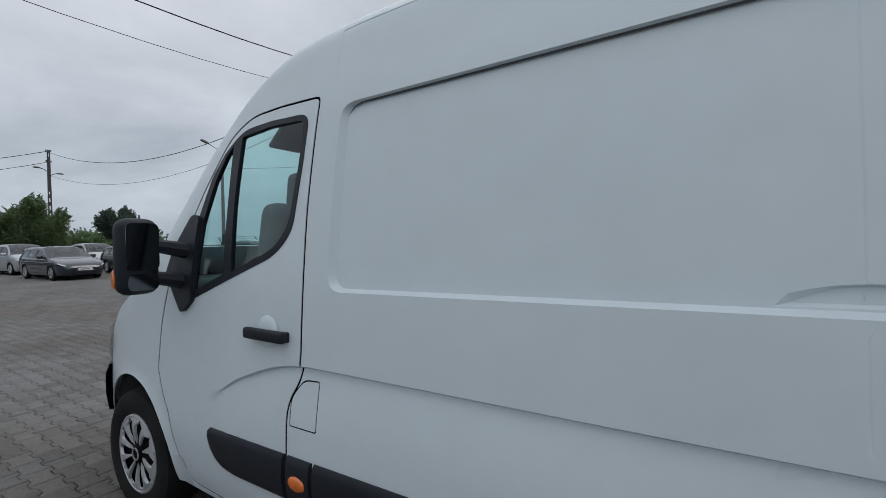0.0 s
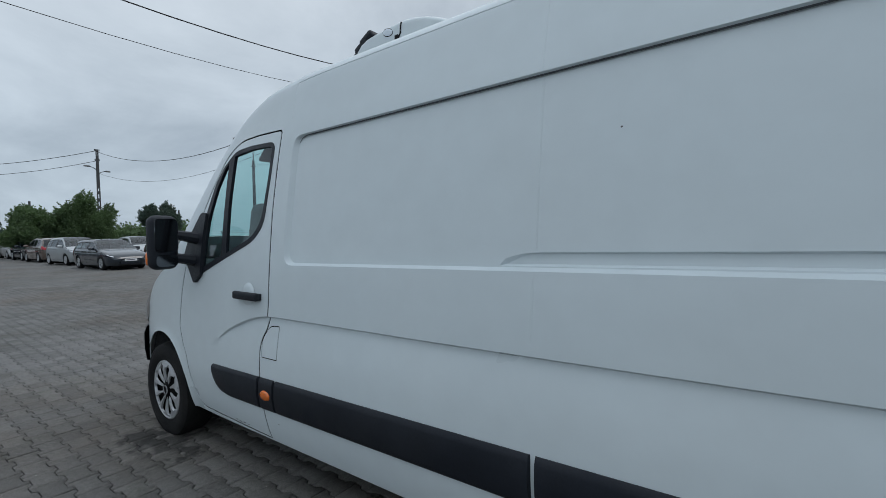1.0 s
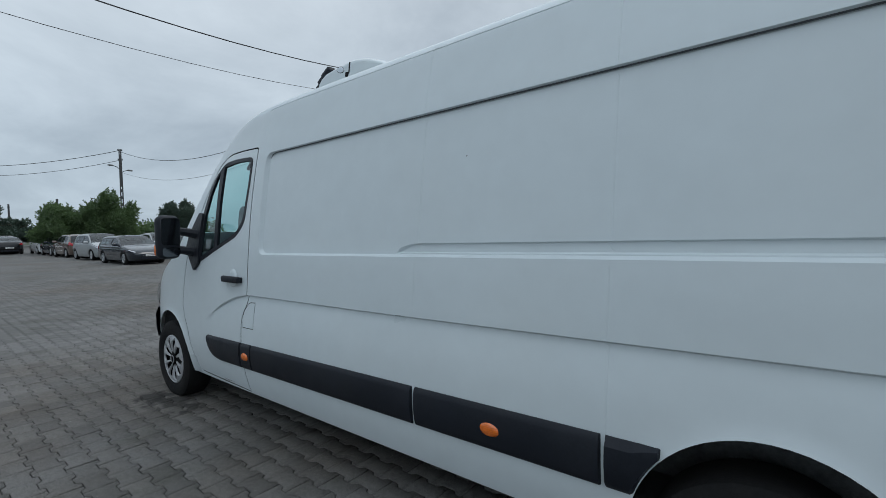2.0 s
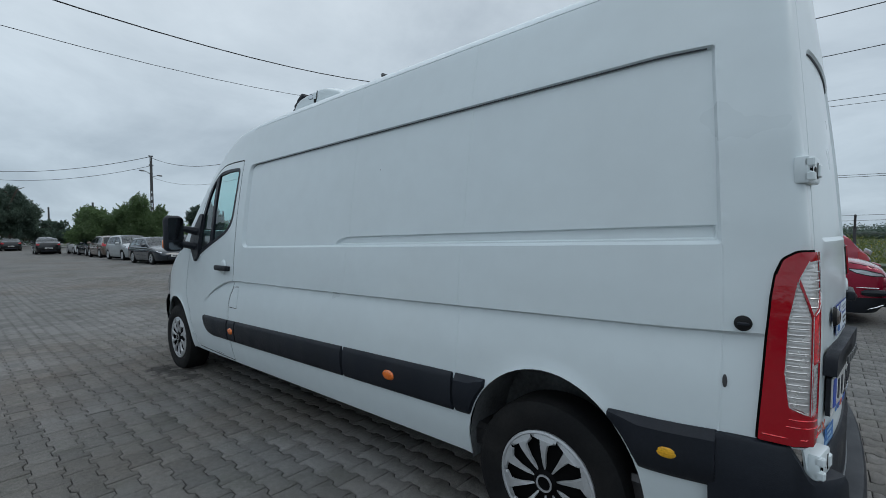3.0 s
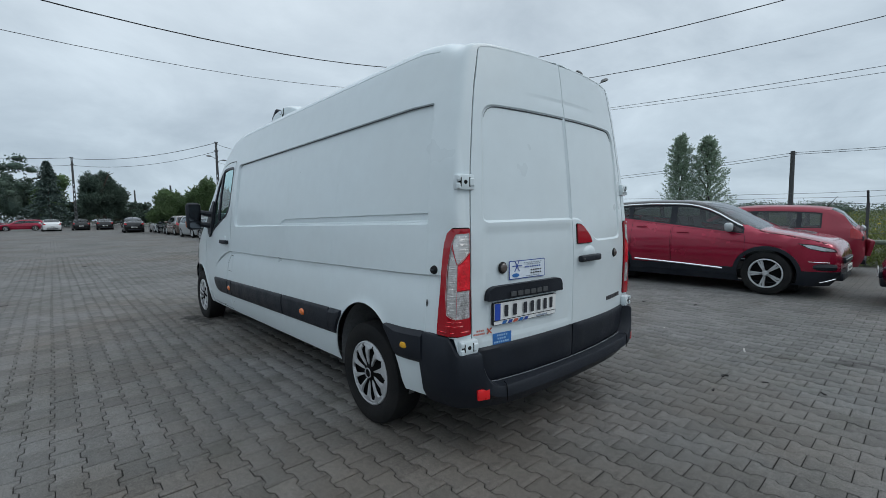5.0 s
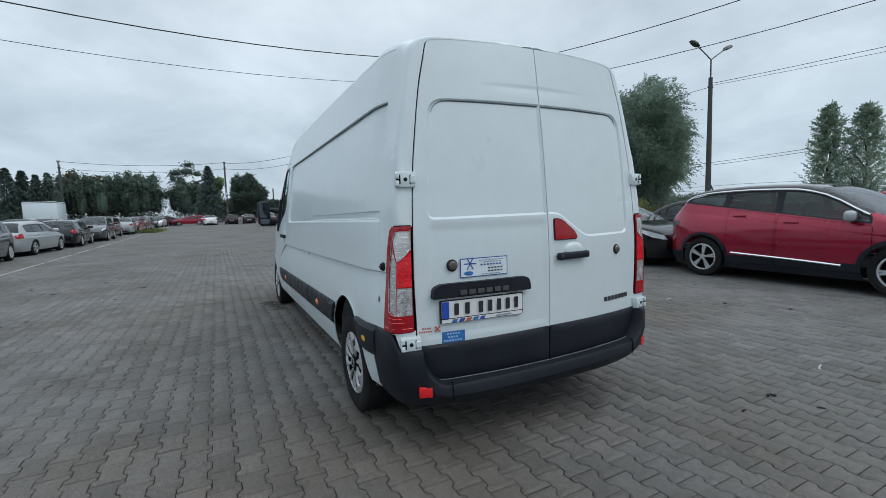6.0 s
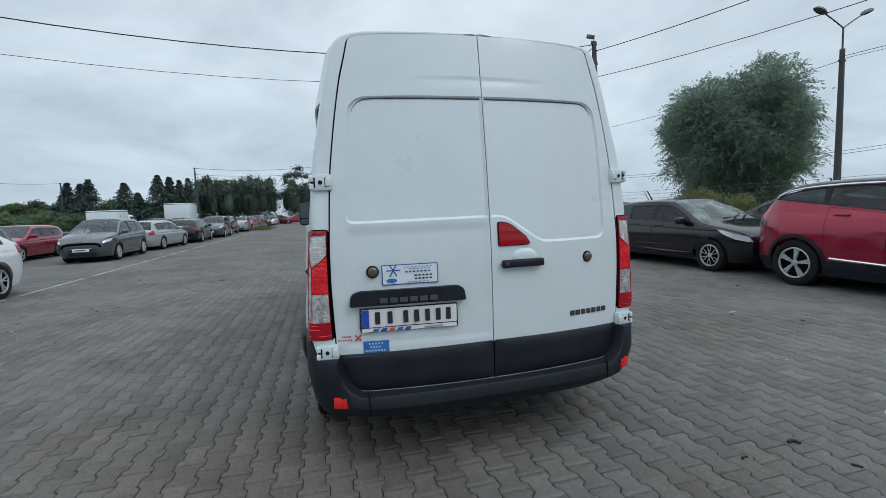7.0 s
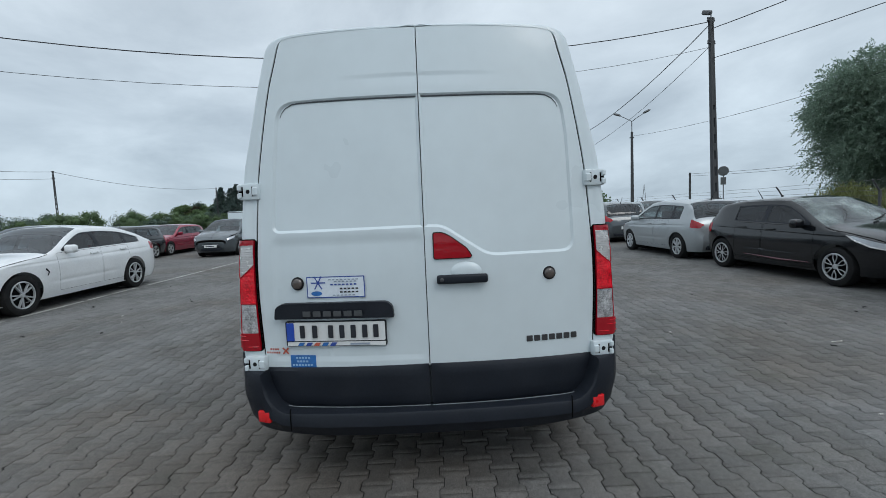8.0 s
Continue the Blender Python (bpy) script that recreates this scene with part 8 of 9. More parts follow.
def limb_paths(base, top, spread, n, rs):
    base, top = np.array(base, float), np.array(top, float)
    paths = []
    for _ in range(n):
        t = rs.uniform(0.25, 0.8)
        s = base + (top - base) * t
        a = rs.uniform(0, 2 * math.pi)
        e = s + np.array([math.cos(a) * spread * rs.uniform(0.5, 1), math.sin(a) * spread * rs.uniform(0.5, 1), (top[2] - base[2]) * rs.uniform(0.12, 0.35)])
        mid = (s + e) / 2 + np.array([0, 0, 0.12 * (top[2] - base[2])])
        paths.append([s, mid, e])
    return paths


def tree(name, label, x, y, height, radii, seed, leaf_key, count, leaf=(0.16, 0.035), hang=0.4, trunk_r=0.16, blobs=26, size=0.36, low=0.55, group="", weeping=False):
    """Tapered trunk with limbs, and a crown of many small leaves in uneven clumps."""
    rs = np.random.RandomState(seed)
    t = thing(name, label, "tree", pose(x, y, 0), group)
    top = (rs.uniform(-0.3, 0.3), rs.uniform(-0.3, 0.3), height * (0.62 if weeping else 0.9))
    pts = [np.array(top) * k + np.array([0.12 * math.sin(5 * k + seed), 0.12 * math.cos(4 * k + seed), 0]) * k for k in np.linspace(0, 1, 8)]
    pieces = [tube(pts, np.linspace(trunk_r, 0.03, 8), 8)]
    for p in limb_paths((0, 0, height * 0.08), top, radii[0] * 0.62, 12, rs):
        pieces.append(tube(p, [trunk_r * 0.42, trunk_r * 0.28, 0.02], 6))
    v, f = join(*pieces)
    part("trunk", mesh_of("trunk", v, f, M["bark"]), None, t)
    c = (0, 0, height - radii[2])
    bl = crown_blobs(c, radii, blobs, rs, size, weeping)
    P = clump_points(bl, count, rs, max(low, 0.45), 0.10)
    P = P[(P[:, 2] > 0.25)]
    V, F = leaves(P, rs, leaf[0], leaf[1], hang)
    V, F = with_cores(V, F, bl[:1], 0.55) if weeping else with_cores(V, F, bl[1:], 0.40)
    V2, F2 = crown_twigs(bl[3 if weeping else 1:], c, int(count * 0.042), 18, min(radii) * (0.19 if weeping else 0.17), 0.35 if weeping else 0.55, 0.55 if weeping else 0.1, rs, leaf)
    V, F = np.concatenate([V, V2]), np.concatenate([F, F2 + len(V)])
    part("crown", fast_mesh("crown", V, F, M[leaf_key]), None, t)
    return t


def conifer(x, y, height, radius, seed):
    """Spruce: whorls of drooping boughs on a straight stem, long below and short above, ragged at the edge."""
    rs = np.random.RandomState(seed)
    t = thing("conifer", "dark green spruce at the edge of the yard", "tree", pose(x, y, 0), "conifers beyond the yard")
    v, f = tube([(0, 0, 0), (0, 0, height)], [0.22, 0.02], 7)
    part("trunk", mesh_of("trunk", v, f, M["bark"]), None, t)
    layers, per_layer = int(height / 0.42), 15
    k = np.repeat((np.arange(layers) + 0.5) / layers, per_layer)
    k = np.clip(k + rs.uniform(-0.015, 0.015, len(k)), 0.0, 0.99)
    n = len(k)
    a = rs.rand(n) * 2 * math.pi
    length = 1.5 * radius * (1 - k) ** 0.90 * rs.uniform(0.62, 1.12, n) * np.where(rs.rand(n) < 0.12, 1.25, 1.0) + 0.12
    out = np.stack([np.cos(a), np.sin(a), 0.30 * k - 0.02], 1)
    st = np.stack([0 * k, 0 * k, height * (0.05 + 0.94 * k)], 1) + out * (0.10 * length)[:, None]
    V, F = twigs(st, out, length, 26, 0.32, rs, (0.30, 0.085))
    part("crown", fast_mesh("crown", V, F, M["leaf_conifer"]), None, t)


tree("willow_tree", "large grey-green willow with a broad ragged crown", -10.3, 20.3, 8.30, (3.65, 3.65, 4.05), 11, "leaf_willow", 170000, (0.12, 0.021), 0.6, 0.24, 120, 0.23, 0.2, weeping=True)
spire_tree(-0.95, 21.2, 5.35, 1.45, 12)
spire_tree(0.20, 21.4, 5.10, 1.75, 13)
BUSHES = "bushes behind the far row"
tree("bush", "broad green bush behind parked cars", -40.0, 9.0, 4.75, (2.3, 2.2, 2.5), 21, "leaf_green", 50000, (0.13, 0.038), 0.1, 0.12, 30, 0.36, 0.4, BUSHES)
tree("bush", "broad green bush behind parked cars", -40.5, 6.1, 3.75, (2.3, 1.9, 2.0), 22, "leaf_green", 34000, (0.13, 0.038), 0.1, 0.10, 24, 0.36, 0.4, BUSHES)
tree("bush", "broad green bush behind parked cars", -40.0, 14.8, 4.75, (1.6, 1.6, 2.0), 23, "leaf_dark", 26000, (0.13, 0.038), 0.1, 0.10, 22, 0.36, 0.4, BUSHES)
tree("chestnut_tree", "rounded dark tree with browning leaves", -78, 3.6, 8.3, (2.9, 2.9, 3.9), 24, "leaf_dark", 60000, (0.17, 0.05), 0.1, 0.3, 30, 0.34, 0.5)
tree("bush", "low dark bush beyond the yard's end", -80, 8.5, 3.8, (4.5, 3.0, 1.9), 25, "leaf_dark", 14000, (0.28, 0.09), 0.1, 0.15, 24, 0.36, 0.4, BUSHES)
for x, y, h, r in ((-92, -48.3, 9.3, 2.2), (-93, -46.6, 9.1, 2.3), (-91.5, -44.6, 9.8, 2.8), (-94, -50.0, 7.6, 2.0), (-92, -38.8, 9.1, 3.0), (-92, -32.9, 10.5, 2.5), (-93, -31.1, 10.2, 2.0), (-92, -29.1, 9.4, 1.6), (-93, -27.7, 9.8, 1.7), (-91, -36.2, 7.0, 1.8), (-88, -2.6, 10.8, 2.4)):
    conifer(x, y, h, r, int(100 + abs(x) + abs(y)))


def far_woods():
    """Woods and hedges all round the horizon, in one mass of leaves for each tone."""
    rs = np.random.RandomState(41)
    groups = {"leaf_dark": [], "leaf_rust": [], "leaf_green": []}
    hedge = {"leaf_dark": [], "leaf_green": []}

    def lumps(key, x, y, h, r):
        """One far tree as a main mass and smaller heads round its top."""
        groups[key].append((x, y, h * 0.45, r * 0.85, r * 0.85, h * 0.42))
        for _ in range(7):
            a, k = rs.uniform(0, 2 * math.pi), rs.uniform(0.25, 0.8)
            groups[key].append((x + r * k * math.cos(a), y + r * k * math.sin(a), h * rs.uniform(0.55, 0.88), r * rs.uniform(0.28, 0.48), r * rs.uniform(0.28, 0.48), h * rs.uniform(0.09, 0.16)))
    # woods at the far end of the yard
    for _ in range(96):
        y = rs.uniform(-58, 12)
        x = -101 + rs.uniform(-9, 5) + 0.12 * abs(y + 14)
        h = rs.uniform(8.6, 11.4) if -27 < y < -8 else rs.uniform(4.2, 6.8) if y < -8 else rs.uniform(3.6, 5.2) if y > -2 else rs.uniform(7.0, 9.5)
        lumps("leaf_rust" if rs.rand() < 0.16 else "leaf_green" if rs.rand() < (0.55 if y < -27 else 0.15) else "leaf_dark", x, y, h, rs.uniform(1.8, 3.2))
    for y, z, r in ((-6.5, 10.6, 2.2), (-8.6, 10.2, 1.7), (-4.6, 10.0, 1.6), (-6.2, 12.0, 1.5), (-7.6, 8.4, 1.4), (-5.0, 8.3, 1.2)):
        groups["leaf_dark"].append((-98, y, z, r, r, r * 0.55))
    groups["leaf_dark"].append((-97, -6.5, 4.0, 2.0, 2.0, 4.0))
    for k in range(10):
        lumps("leaf_dark", -95 + rs.uniform(-3, 3), -26.5 + 1.6 * k, rs.uniform(9.2, 11.0), rs.uniform(1.8, 2.6))
    groups["leaf_dark"].append((-92, 3.8, 3.6, 3.2, 3.2, 2.4))
    # hedge along the far left side
    for _ in range(90):
        t = rs.rand()
        x, y = -84 + 96 * t + rs.uniform(-3, 3), -48 - 2 * t + rs.uniform(-4, 4)
        h = rs.uniform(2.4, 4.0) * (1 - 0.15 * t)
        key = "leaf_green" if rs.rand() < 0.5 else "leaf_dark"
        hedge[key].append((x, y, h * 0.4, rs.uniform(1.6, 3), rs.uniform(1.6, 2.6), h * 0.55))
        for _ in range(4):
            hedge[key].append((x + rs.uniform(-2, 2), y + rs.uniform(0, 2), h * rs.uniform(0.6, 0.85), rs.uniform(0.5, 1.0), rs.uniform(0.5, 1.0), h * rs.uniform(0.14, 0.26)))
    # behind the right row and beyond the field
    for _ in range(70):
        x = rs.uniform(-90, 90)
        groups["leaf_dark"].append((x, 135 + rs.uniform(-8, 8), 0.8, rs.uniform(4, 9), 4, rs.uniform(1.6, 3.0)))
    for _ in range(26):
        x, y = rs.uniform(-85, -44), rs.uniform(11, 22)
        groups["leaf_green" if rs.rand() < 0.5 else "leaf_dark"].append((x, y, 1.0, rs.uniform(1.6, 3), rs.uniform(1.5, 3), rs.uniform(1.2, 2.6)))
    for _ in range(30):
        a = rs.uniform(-0.9, 0.9)
        groups["leaf_dark"].append((100 + rs.uniform(-8, 8), 90 * a, 2.0, 6, 6, rs.uniform(2.5, 5)))
    for key, bl, count, lf in [(k, b, {"leaf_dark": 190000, "leaf_rust": 36000, "leaf_green": 90000}[k], 0.34) for k, b in groups.items()] + [(k, b, 90000, 0.15) for k, b in hedge.items()]:
        P = clump_points(bl, count, rs, 0.45, 0.03)
        P = P[P[:, 2] > 0.05]
        V, F = leaves(P, rs, lf, lf * 0.36, 0.15)
        V, F = with_cores(V, F, bl, 0.52)
        tagged(new("far_woods", fast_mesh("far_woods", V, F, M[key])), "distant dark green woods and hedges", "woods", kind="stuff")


far_woods()


def field():
    """Tall weeds with yellow flowers beyond the fence."""
    rs = np.random.RandomState(51)
    n = 120000
    x = rs.uniform(-34, 46, n)
    y = 12.9 + 60 * rs.rand(n) ** 1.8
    hump = 0.55 + 0.45 * np.sin(x * 0.9 + 1.3) * np.sin(y * 0.55 + 0.4) * 0.5 + 0.25 * np.sin(x * 0.31)
    h = np.clip(hump, 0.25, 1.3) * rs.uniform(0.5, 1.1, n) * (0.8 + 0.015 * (y - 12.9))
    P = np.stack([x, y, np.maximum(h * rs.rand(n) ** 0.5 * 1.1, 0.0)], 1)
    V, F = leaves(P, rs, 0.17, 0.020, -0.3, 0.45)
    V[:, 2] = np.maximum(V[:, 2], 0.0)
    tagged(new("weeds", fast_mesh("weeds", V, F, M["grass"])), "tall green weeds beyond the fence", "weeds", kind="stuff")
    # denser and lower growth at the foot of the fence
    n = 60000
    x = rs.uniform(-30, 34, n)
    y = 11.75 + 1.9 * rs.rand(n)
    h = (0.30 + 0.22 * np.sin(x * 1.7 + 0.6) * np.sin(x * 0.43) + 0.22 * (y - 11.75)) * rs.uniform(0.6, 1.15, n)
    V, F = leaves(np.stack([x, y, np.maximum(h, 0.08) * rs.rand(n) ** 0.7], 1), rs, 0.12, 0.018, -0.2, 0.5)
    V[:, 2] = np.maximum(V[:, 2], 0.0)
    tagged(new("weeds", fast_mesh("weeds", V, F, M["grass"])), "low weeds along the foot of the fence", "weeds", kind="stuff")
    m = 9000
    x = rs.uniform(-34, 46, m); y = 13.2 + 30 * rs.rand(m) ** 1.5
    hump = 0.75 + 0.35 * np.sin(x * 0.9 + 1.3) * np.sin(y * 0.55 + 0.4)
    sel = np.sin(x * 0.7 + 2) * np.sin(y * 0.4) > -0.1
    P = np.stack([x, y, np.clip(hump, 0.4, 1.4) * rs.uniform(0.9, 1.15, m)], 1)[sel]
    V, F = leaves(P, rs, 0.065, 0.022, 0.0)
    tagged(new("wild_flowers", fast_mesh("wild_flowers", V, F, M["flower"])), "yellow flower heads among the weeds", "flowers", kind="stuff")
    # tall yellowing weeds in front of the willow
    n = 11000
    x = rs.uniform(-7.4, -4.3, n); y = 14.1 + rs.normal(size=n) * 0.35
    h = (1.60 - 0.09 * (x + 5.8)) * (0.80 + 0.20 * np.sin(x * 5.1) * np.sin(x * 2.3 + 1)) * rs.uniform(0.8, 1.12, n)
    V, F = leaves(np.stack([x, y, h * rs.rand(n) ** 0.6], 1), rs, 0.24, 0.020, -0.3, 0.55)
    V[:, 2] = np.maximum(V[:, 2], 0.0)
    tagged(new("weeds", fast_mesh("weeds", V, F, M["tall_grass"])), "tall yellowing weeds in front of the willow", "weeds", kind="stuff")
    # grass along the ends of the parked row
    n = 2600
    x = -41.0 + rs.normal(size=n) * 1.2; y = -7.3 + rs.normal(size=n) * 0.4
    P = np.stack([x, y, 0.12 * rs.rand(n)], 1)
    V, F = leaves(P, rs, 0.22, 0.03, -0.3, 0.5)
    V[:, 2] = np.maximum(V[:, 2], 0.0)
    tagged(new("weeds", fast_mesh("weeds", V, F, M["grass"])), "tuft of grass growing through the paving", "weeds", kind="stuff")


field()


def earth():
    me = mesh_of("field_earth", [(-120, 12.0, 0.01), (120, 12.0, 0.01), (120, 320, 0.02), (-120, 320, 0.02)], [(0, 1, 2, 3)], M["field_soil"], 0)
    tagged(new("field_earth", me), "rough green field beyond the fence", "field", kind="structure")


earth()


# ---------- fence ----------
def build_fence():
    fence = thing("wire_fence", "chain-link fence on thin concrete posts with barbed wire", "fence", pose(0, 12.2, 0))
    me = mesh_bm("post", box_bm(0.062, 0.062, 1.54, 0.010, Matrix.Translation((0, 0, 0.77)), 1), M["concrete"])
    arm = mesh_of("post_arm", *tube([(0, 0, 1.48), (0, -0.12, 1.68), (0, -0.22, 1.82)], 0.024, 6), M["concrete"])
    xs = np.arange(-27.4, 30, 3.4)
    for x in xs:
        p = part("post", me, None, fence, m=pose(x, 0, 0))
        part("post_arm", arm, None, p)
    for z, y in ((0.22, 0), (0.80, 0), (1.38, 0), (1.53, -0.03), (1.69, -0.12), (1.81, -0.21)):
        pts = [(x, y + 0.004 * math.sin(x * 3), z + 0.012 * math.sin(x * 1.9 + z * 7)) for x in np.arange(-27.4, 30.1, 0.85)]
        v, f = tube(pts, 0.0045, 4, False)
        part("wire", mesh_of("wire", v, f, M["galvanised"]), None, fence)
    V, F = [], []
    step, hgt = 0.11, 1.26
    for sgn in (-1, 1):
        for x in np.arange(-27.4, 29.5, step):
            a, b = np.array([x, 0, 0.12]), np.array([x + sgn * hgt * 0.9, 0, 0.12 + hgt])
            k = len(V)
            w = np.array([0.0013, 0.0010, 0])
            V += [a - w, a + w, b + w, b - w]
            F.append((k, k + 1, k + 2, k + 3))
    part("mesh_panel", mesh_of("mesh_panel", V, F, M["galvanised"], 0), None, fence)
    v, f = tube([(-27, 0.3, 0.55), (30, 0.3, 0.58)], 0.06, 8)
    part("lower_rail", mesh_of("lower_rail", v, f, M["rail_green"]), None, fence)


build_fence()


# ---------- poles, lamps, cables ----------
def ladder_pole(x, y, h, label, rz=0.0, lamps=(), sign=False):
    """Concrete electricity pole of two rails joined by webs, with fittings."""
    p = thing("utility_pole", label, "pole", pose(x, y, 0, 0, 0, rz), "concrete utility poles")
    for s in (-1, 1):
        b, t = 0.115, 0.055
        V = []
        for z, w in ((0, b), (h, t)):
            for a, c in ((-1, -1), (1, -1), (1, 1), (-1, 1)):
                V.append((0.07 * a * (1 - 0.3 * z / h), s * w + 0.035 * c, z))
        F = [(0, 1, 5, 4), (1, 2, 6, 5), (2, 3, 7, 6), (3, 0, 4, 7), (4, 5, 6, 7), (3, 2, 1, 0)]
        part("rail", mesh_of("rail", V, F, M["concrete"]), None, p)
    z = 0.4
    while z < h - 0.3:
        full = z > h * 0.62
        w = 0.115 - 0.06 * z / h
        bm = box_bm(0.10, 2 * w, 0.55 if full else 0.28, 0.0, Matrix.Translation((0, 0, z)), 1)
        part("web", bm, M["concrete"], p)
        z += 0.55 if full else 0.62
    for k, zz in enumerate((h - 0.12, h - 0.95)):
        bm = box_bm(0.10, 0.34, 0.05, 0.01, Matrix.Translation((0, 0, zz)), 1)
        br = part("bracket", bm, M["pole_steel"], p)
        for s in (-1, 1):
            v, f = lathe([(0.0, 0.10), (0.03, 0.10), (0.04, 0.05), (0.03, 0.03), (0.04, 0.0), (0.0, 0.0)], 10, "z")
            part("insulator", turn_out(mesh_of("insulator", v + np.array([0, s * 0.15, zz + 0.02]), f, M["pole_steel"])), None, br)
    for ang, zz, reach in lamps:
        c, s_ = math.cos(radians(ang)), math.sin(radians(ang))
        v, f = tube([(0, 0, zz), (c * reach * 0.5, s_ * reach * 0.5, zz + 0.22), (c * reach, s_ * reach, zz + 0.30)], 0.028, 7)
        arm = part("lamp_arm", mesh_of("lamp_arm", v, f, M["pole_steel"]), None, p)
        v, f = dome((c * (reach + 0.18), s_ * (reach + 0.18), zz + 0.30), (0, 0, 1), (c, s_, 0), 0.11, 0.27, 0.09, 14, 4)
        v2, f2 = dome((c * (reach + 0.18), s_ * (reach + 0.18), zz + 0.30), (0, 0, -1), (c, s_, 0), 0.11, 0.27, 0.05, 14, 4)
        part("lamp_head", mesh_of("lamp_head", *join((v, f), (v2, f2)), M["galvanised"]), None, arm)
    return p


def lamp_post(x, y, h, label, rz):
    p = thing("street_lamp", label, "street lamp", pose(x, y, 0, 0, 0, rz), "two-headed yard lamps")
    v, f = tube([(0, 0, 0), (0, 0, h - 0.80)], [0.135, 0.085], 12)
    part("shaft", mesh_of("shaft", v, f, M["concrete"]), None, p)
    v, f = tube([(0, 0, h - 0.84), (0, 0, h)], 0.032, 8)
    part("neck", mesh_of("neck", v, f, M["pole_steel"]), None, p)
    part("cable_clamp", box_bm(0.34, 0.06, 0.08, 0.015, Matrix.Translation((0, 0, h - 1.22)), 1), M["pole_steel"], p)
    for s in (-1, 1):
        v, f = tube([(0, 0, h - 0.02), (s * 0.42, 0, h + 0.25), (s * 0.80, 0, h + 0.47)], 0.024, 7)
        arm = part("arm", mesh_of("arm", v, f, M["pole_steel"]), None, p)
        m = pose(s * 1.02, 0, h + 0.57, 0, -s * 22, 0)
        v, f = dome((0, 0, 0), (0, 0, 1), (1, 0, 0), 0.15, 0.30, 0.11, 16, 4)
        v2, f2 = dome((0, 0, 0), (0, 0, -1), (1, 0, 0), 0.15, 0.30, 0.06, 16, 4)
        part("lamp_head", mesh_of("lamp_head", *join((v, f), (v2, f2)), M["galvanised"]), None, arm, m=m)
    return p


# the pole leans a little towards the far end of the yard
LEAN = Matrix.Translation((-8.71, 10.95, 0)) @ Matrix.Rotation(0.025, 4, Vector((0.84, -0.54, 0))) @ Matrix.Translation((8.71, -10.95, 0))
yard_pole = ladder_pole(-8.71, 10.95, 8.35, "tall concrete pole with cable brackets and a camera", 20)
bm = box_bm(0.34, 0.16, 0.15, 0.03, pose(-0.2, 0.06, 8.62, 0, 20, 30), 2)
yard_pole.matrix_basis = LEAN @ yard_pole.matrix_basis
cam_box = part("camera_box", bm, M["galvanised"], yard_pole, "grey camera housing")
v, f = tube([(0, 0, 8.3), (0, 0.02, 8.55), (-0.12, 0.04, 8.62)], 0.02, 6)
part("camera_bracket", mesh_of("camera_bracket", v, f, M["pole_steel"]), None, cam_box)
ladder_pole(-41.2, 10.4, 9.0, "concrete utility pole carrying two lamps", 0, ((100, 6.9, 0.55), (-80, 7.2, 0.6)))
ladder_pole(-63.2, -0.2, 9.0, "concrete utility pole beside the trees", 10)
ladder_pole(-64.8, -19.2, 9.0, "concrete utility pole behind parked cars", 0, ((90, 6.2, 0.8), (-90, 6.2, 0.8)))
ladder_pole(-50.0, -49.5, 9.0, "concrete utility pole by the hedge", 20)
ladder_pole(-88.5, -47.6, 9.0, "concrete utility pole by the conifers", 0)
lamp_post(-4.33, 18.52, 7.66, "two-headed street lamp on a grey post", 83)
lamp_post(-25.12, 15.03, 7.66, "two-headed street lamp far down the yard", 66)


def cable_mast(x, y, h, label):
    p = thing("cable_mast", label, "pole", pose(x, y, 0), "masts outside the yard")
    v, f = tube([(0, 0, 0), (0, 0, h)], [0.16, 0.10], 10)
    part("shaft", mesh_of("shaft", v, f, M["concrete"]), None, p)
    part("cross_arm", box_bm(0.10, 0.9, 0.08, 0.01, Matrix.Translation((0, 0, h - 0.2)), 1), M["pole_steel"], p)


cable_mast(-0.75, -24.2, 9.3, "concrete mast carrying the overhead cables")
cable_mast(20.0, 19.72, 10.9, "concrete mast carrying the overhead cables")
cable_mast(38.2, 26.9, 16.5, "tall concrete mast carrying the overhead cables")
cable_mast(24.3, 17.95, 6.3, "short mast carrying the lamp cables")


def thin_post(x, y, h, r, label):
    p = thing("post", label, "pole", pose(x, y, 0), "plain posts")
    v, f = tube([(0, 0, 0), (0, 0, h)], [r * 1.2, r], 8)
    part("shaft", mesh_of("shaft", v, f, M["concrete"]), None, p)
    bm = box_bm(0.36, 0.06, 0.06, 0.01, Matrix.Translation((0, 0, h - 0.12)), 1)
    part("cross_arm", bm, M["pole_steel"], p)
    return p


thin_post(2.0, 29.8, 4.75, 0.11, "short dark post carrying cables beyond the fence")
thin_post(-75, 12.2, 6.6, 0.13, "bare post beyond the parked cars")
thin_post(-92, 9.4, 6.6, 0.12, "far post with a small lamp arm")
thin_post(-60, 24.5, 5.2, 0.10, "bare post behind the bushes")
thin_post(-32.1, 23.5, 4.10, 0.09, "short dark post beyond the fence")
pylon = thing("lattice_pylon", "small grey lattice pylon far beyond the fence", "pylon", pose(-110, 56.25, 0, 0, 0, 63))
for a, b in ((-1, -1), (1, -1), (1, 1), (-1, 1)):
    part("leg", mesh_of("leg", *tube([(0.62 * a, 0.62 * b, 0), (0.16 * a, 0.16 * b, 5.0), (0, 0, 6.7)], [0.06, 0.05, 0.04], 5), M["galvanised"]), None, pylon)
for z, w in ((5.9, 0.85), (5.2, 1.05)):
    part("cross_arm", box_bm(0.09, 2 * w, 0.10, 0.01, Matrix.Translation((0, 0, z)), 1), M["galvanised"], pylon)
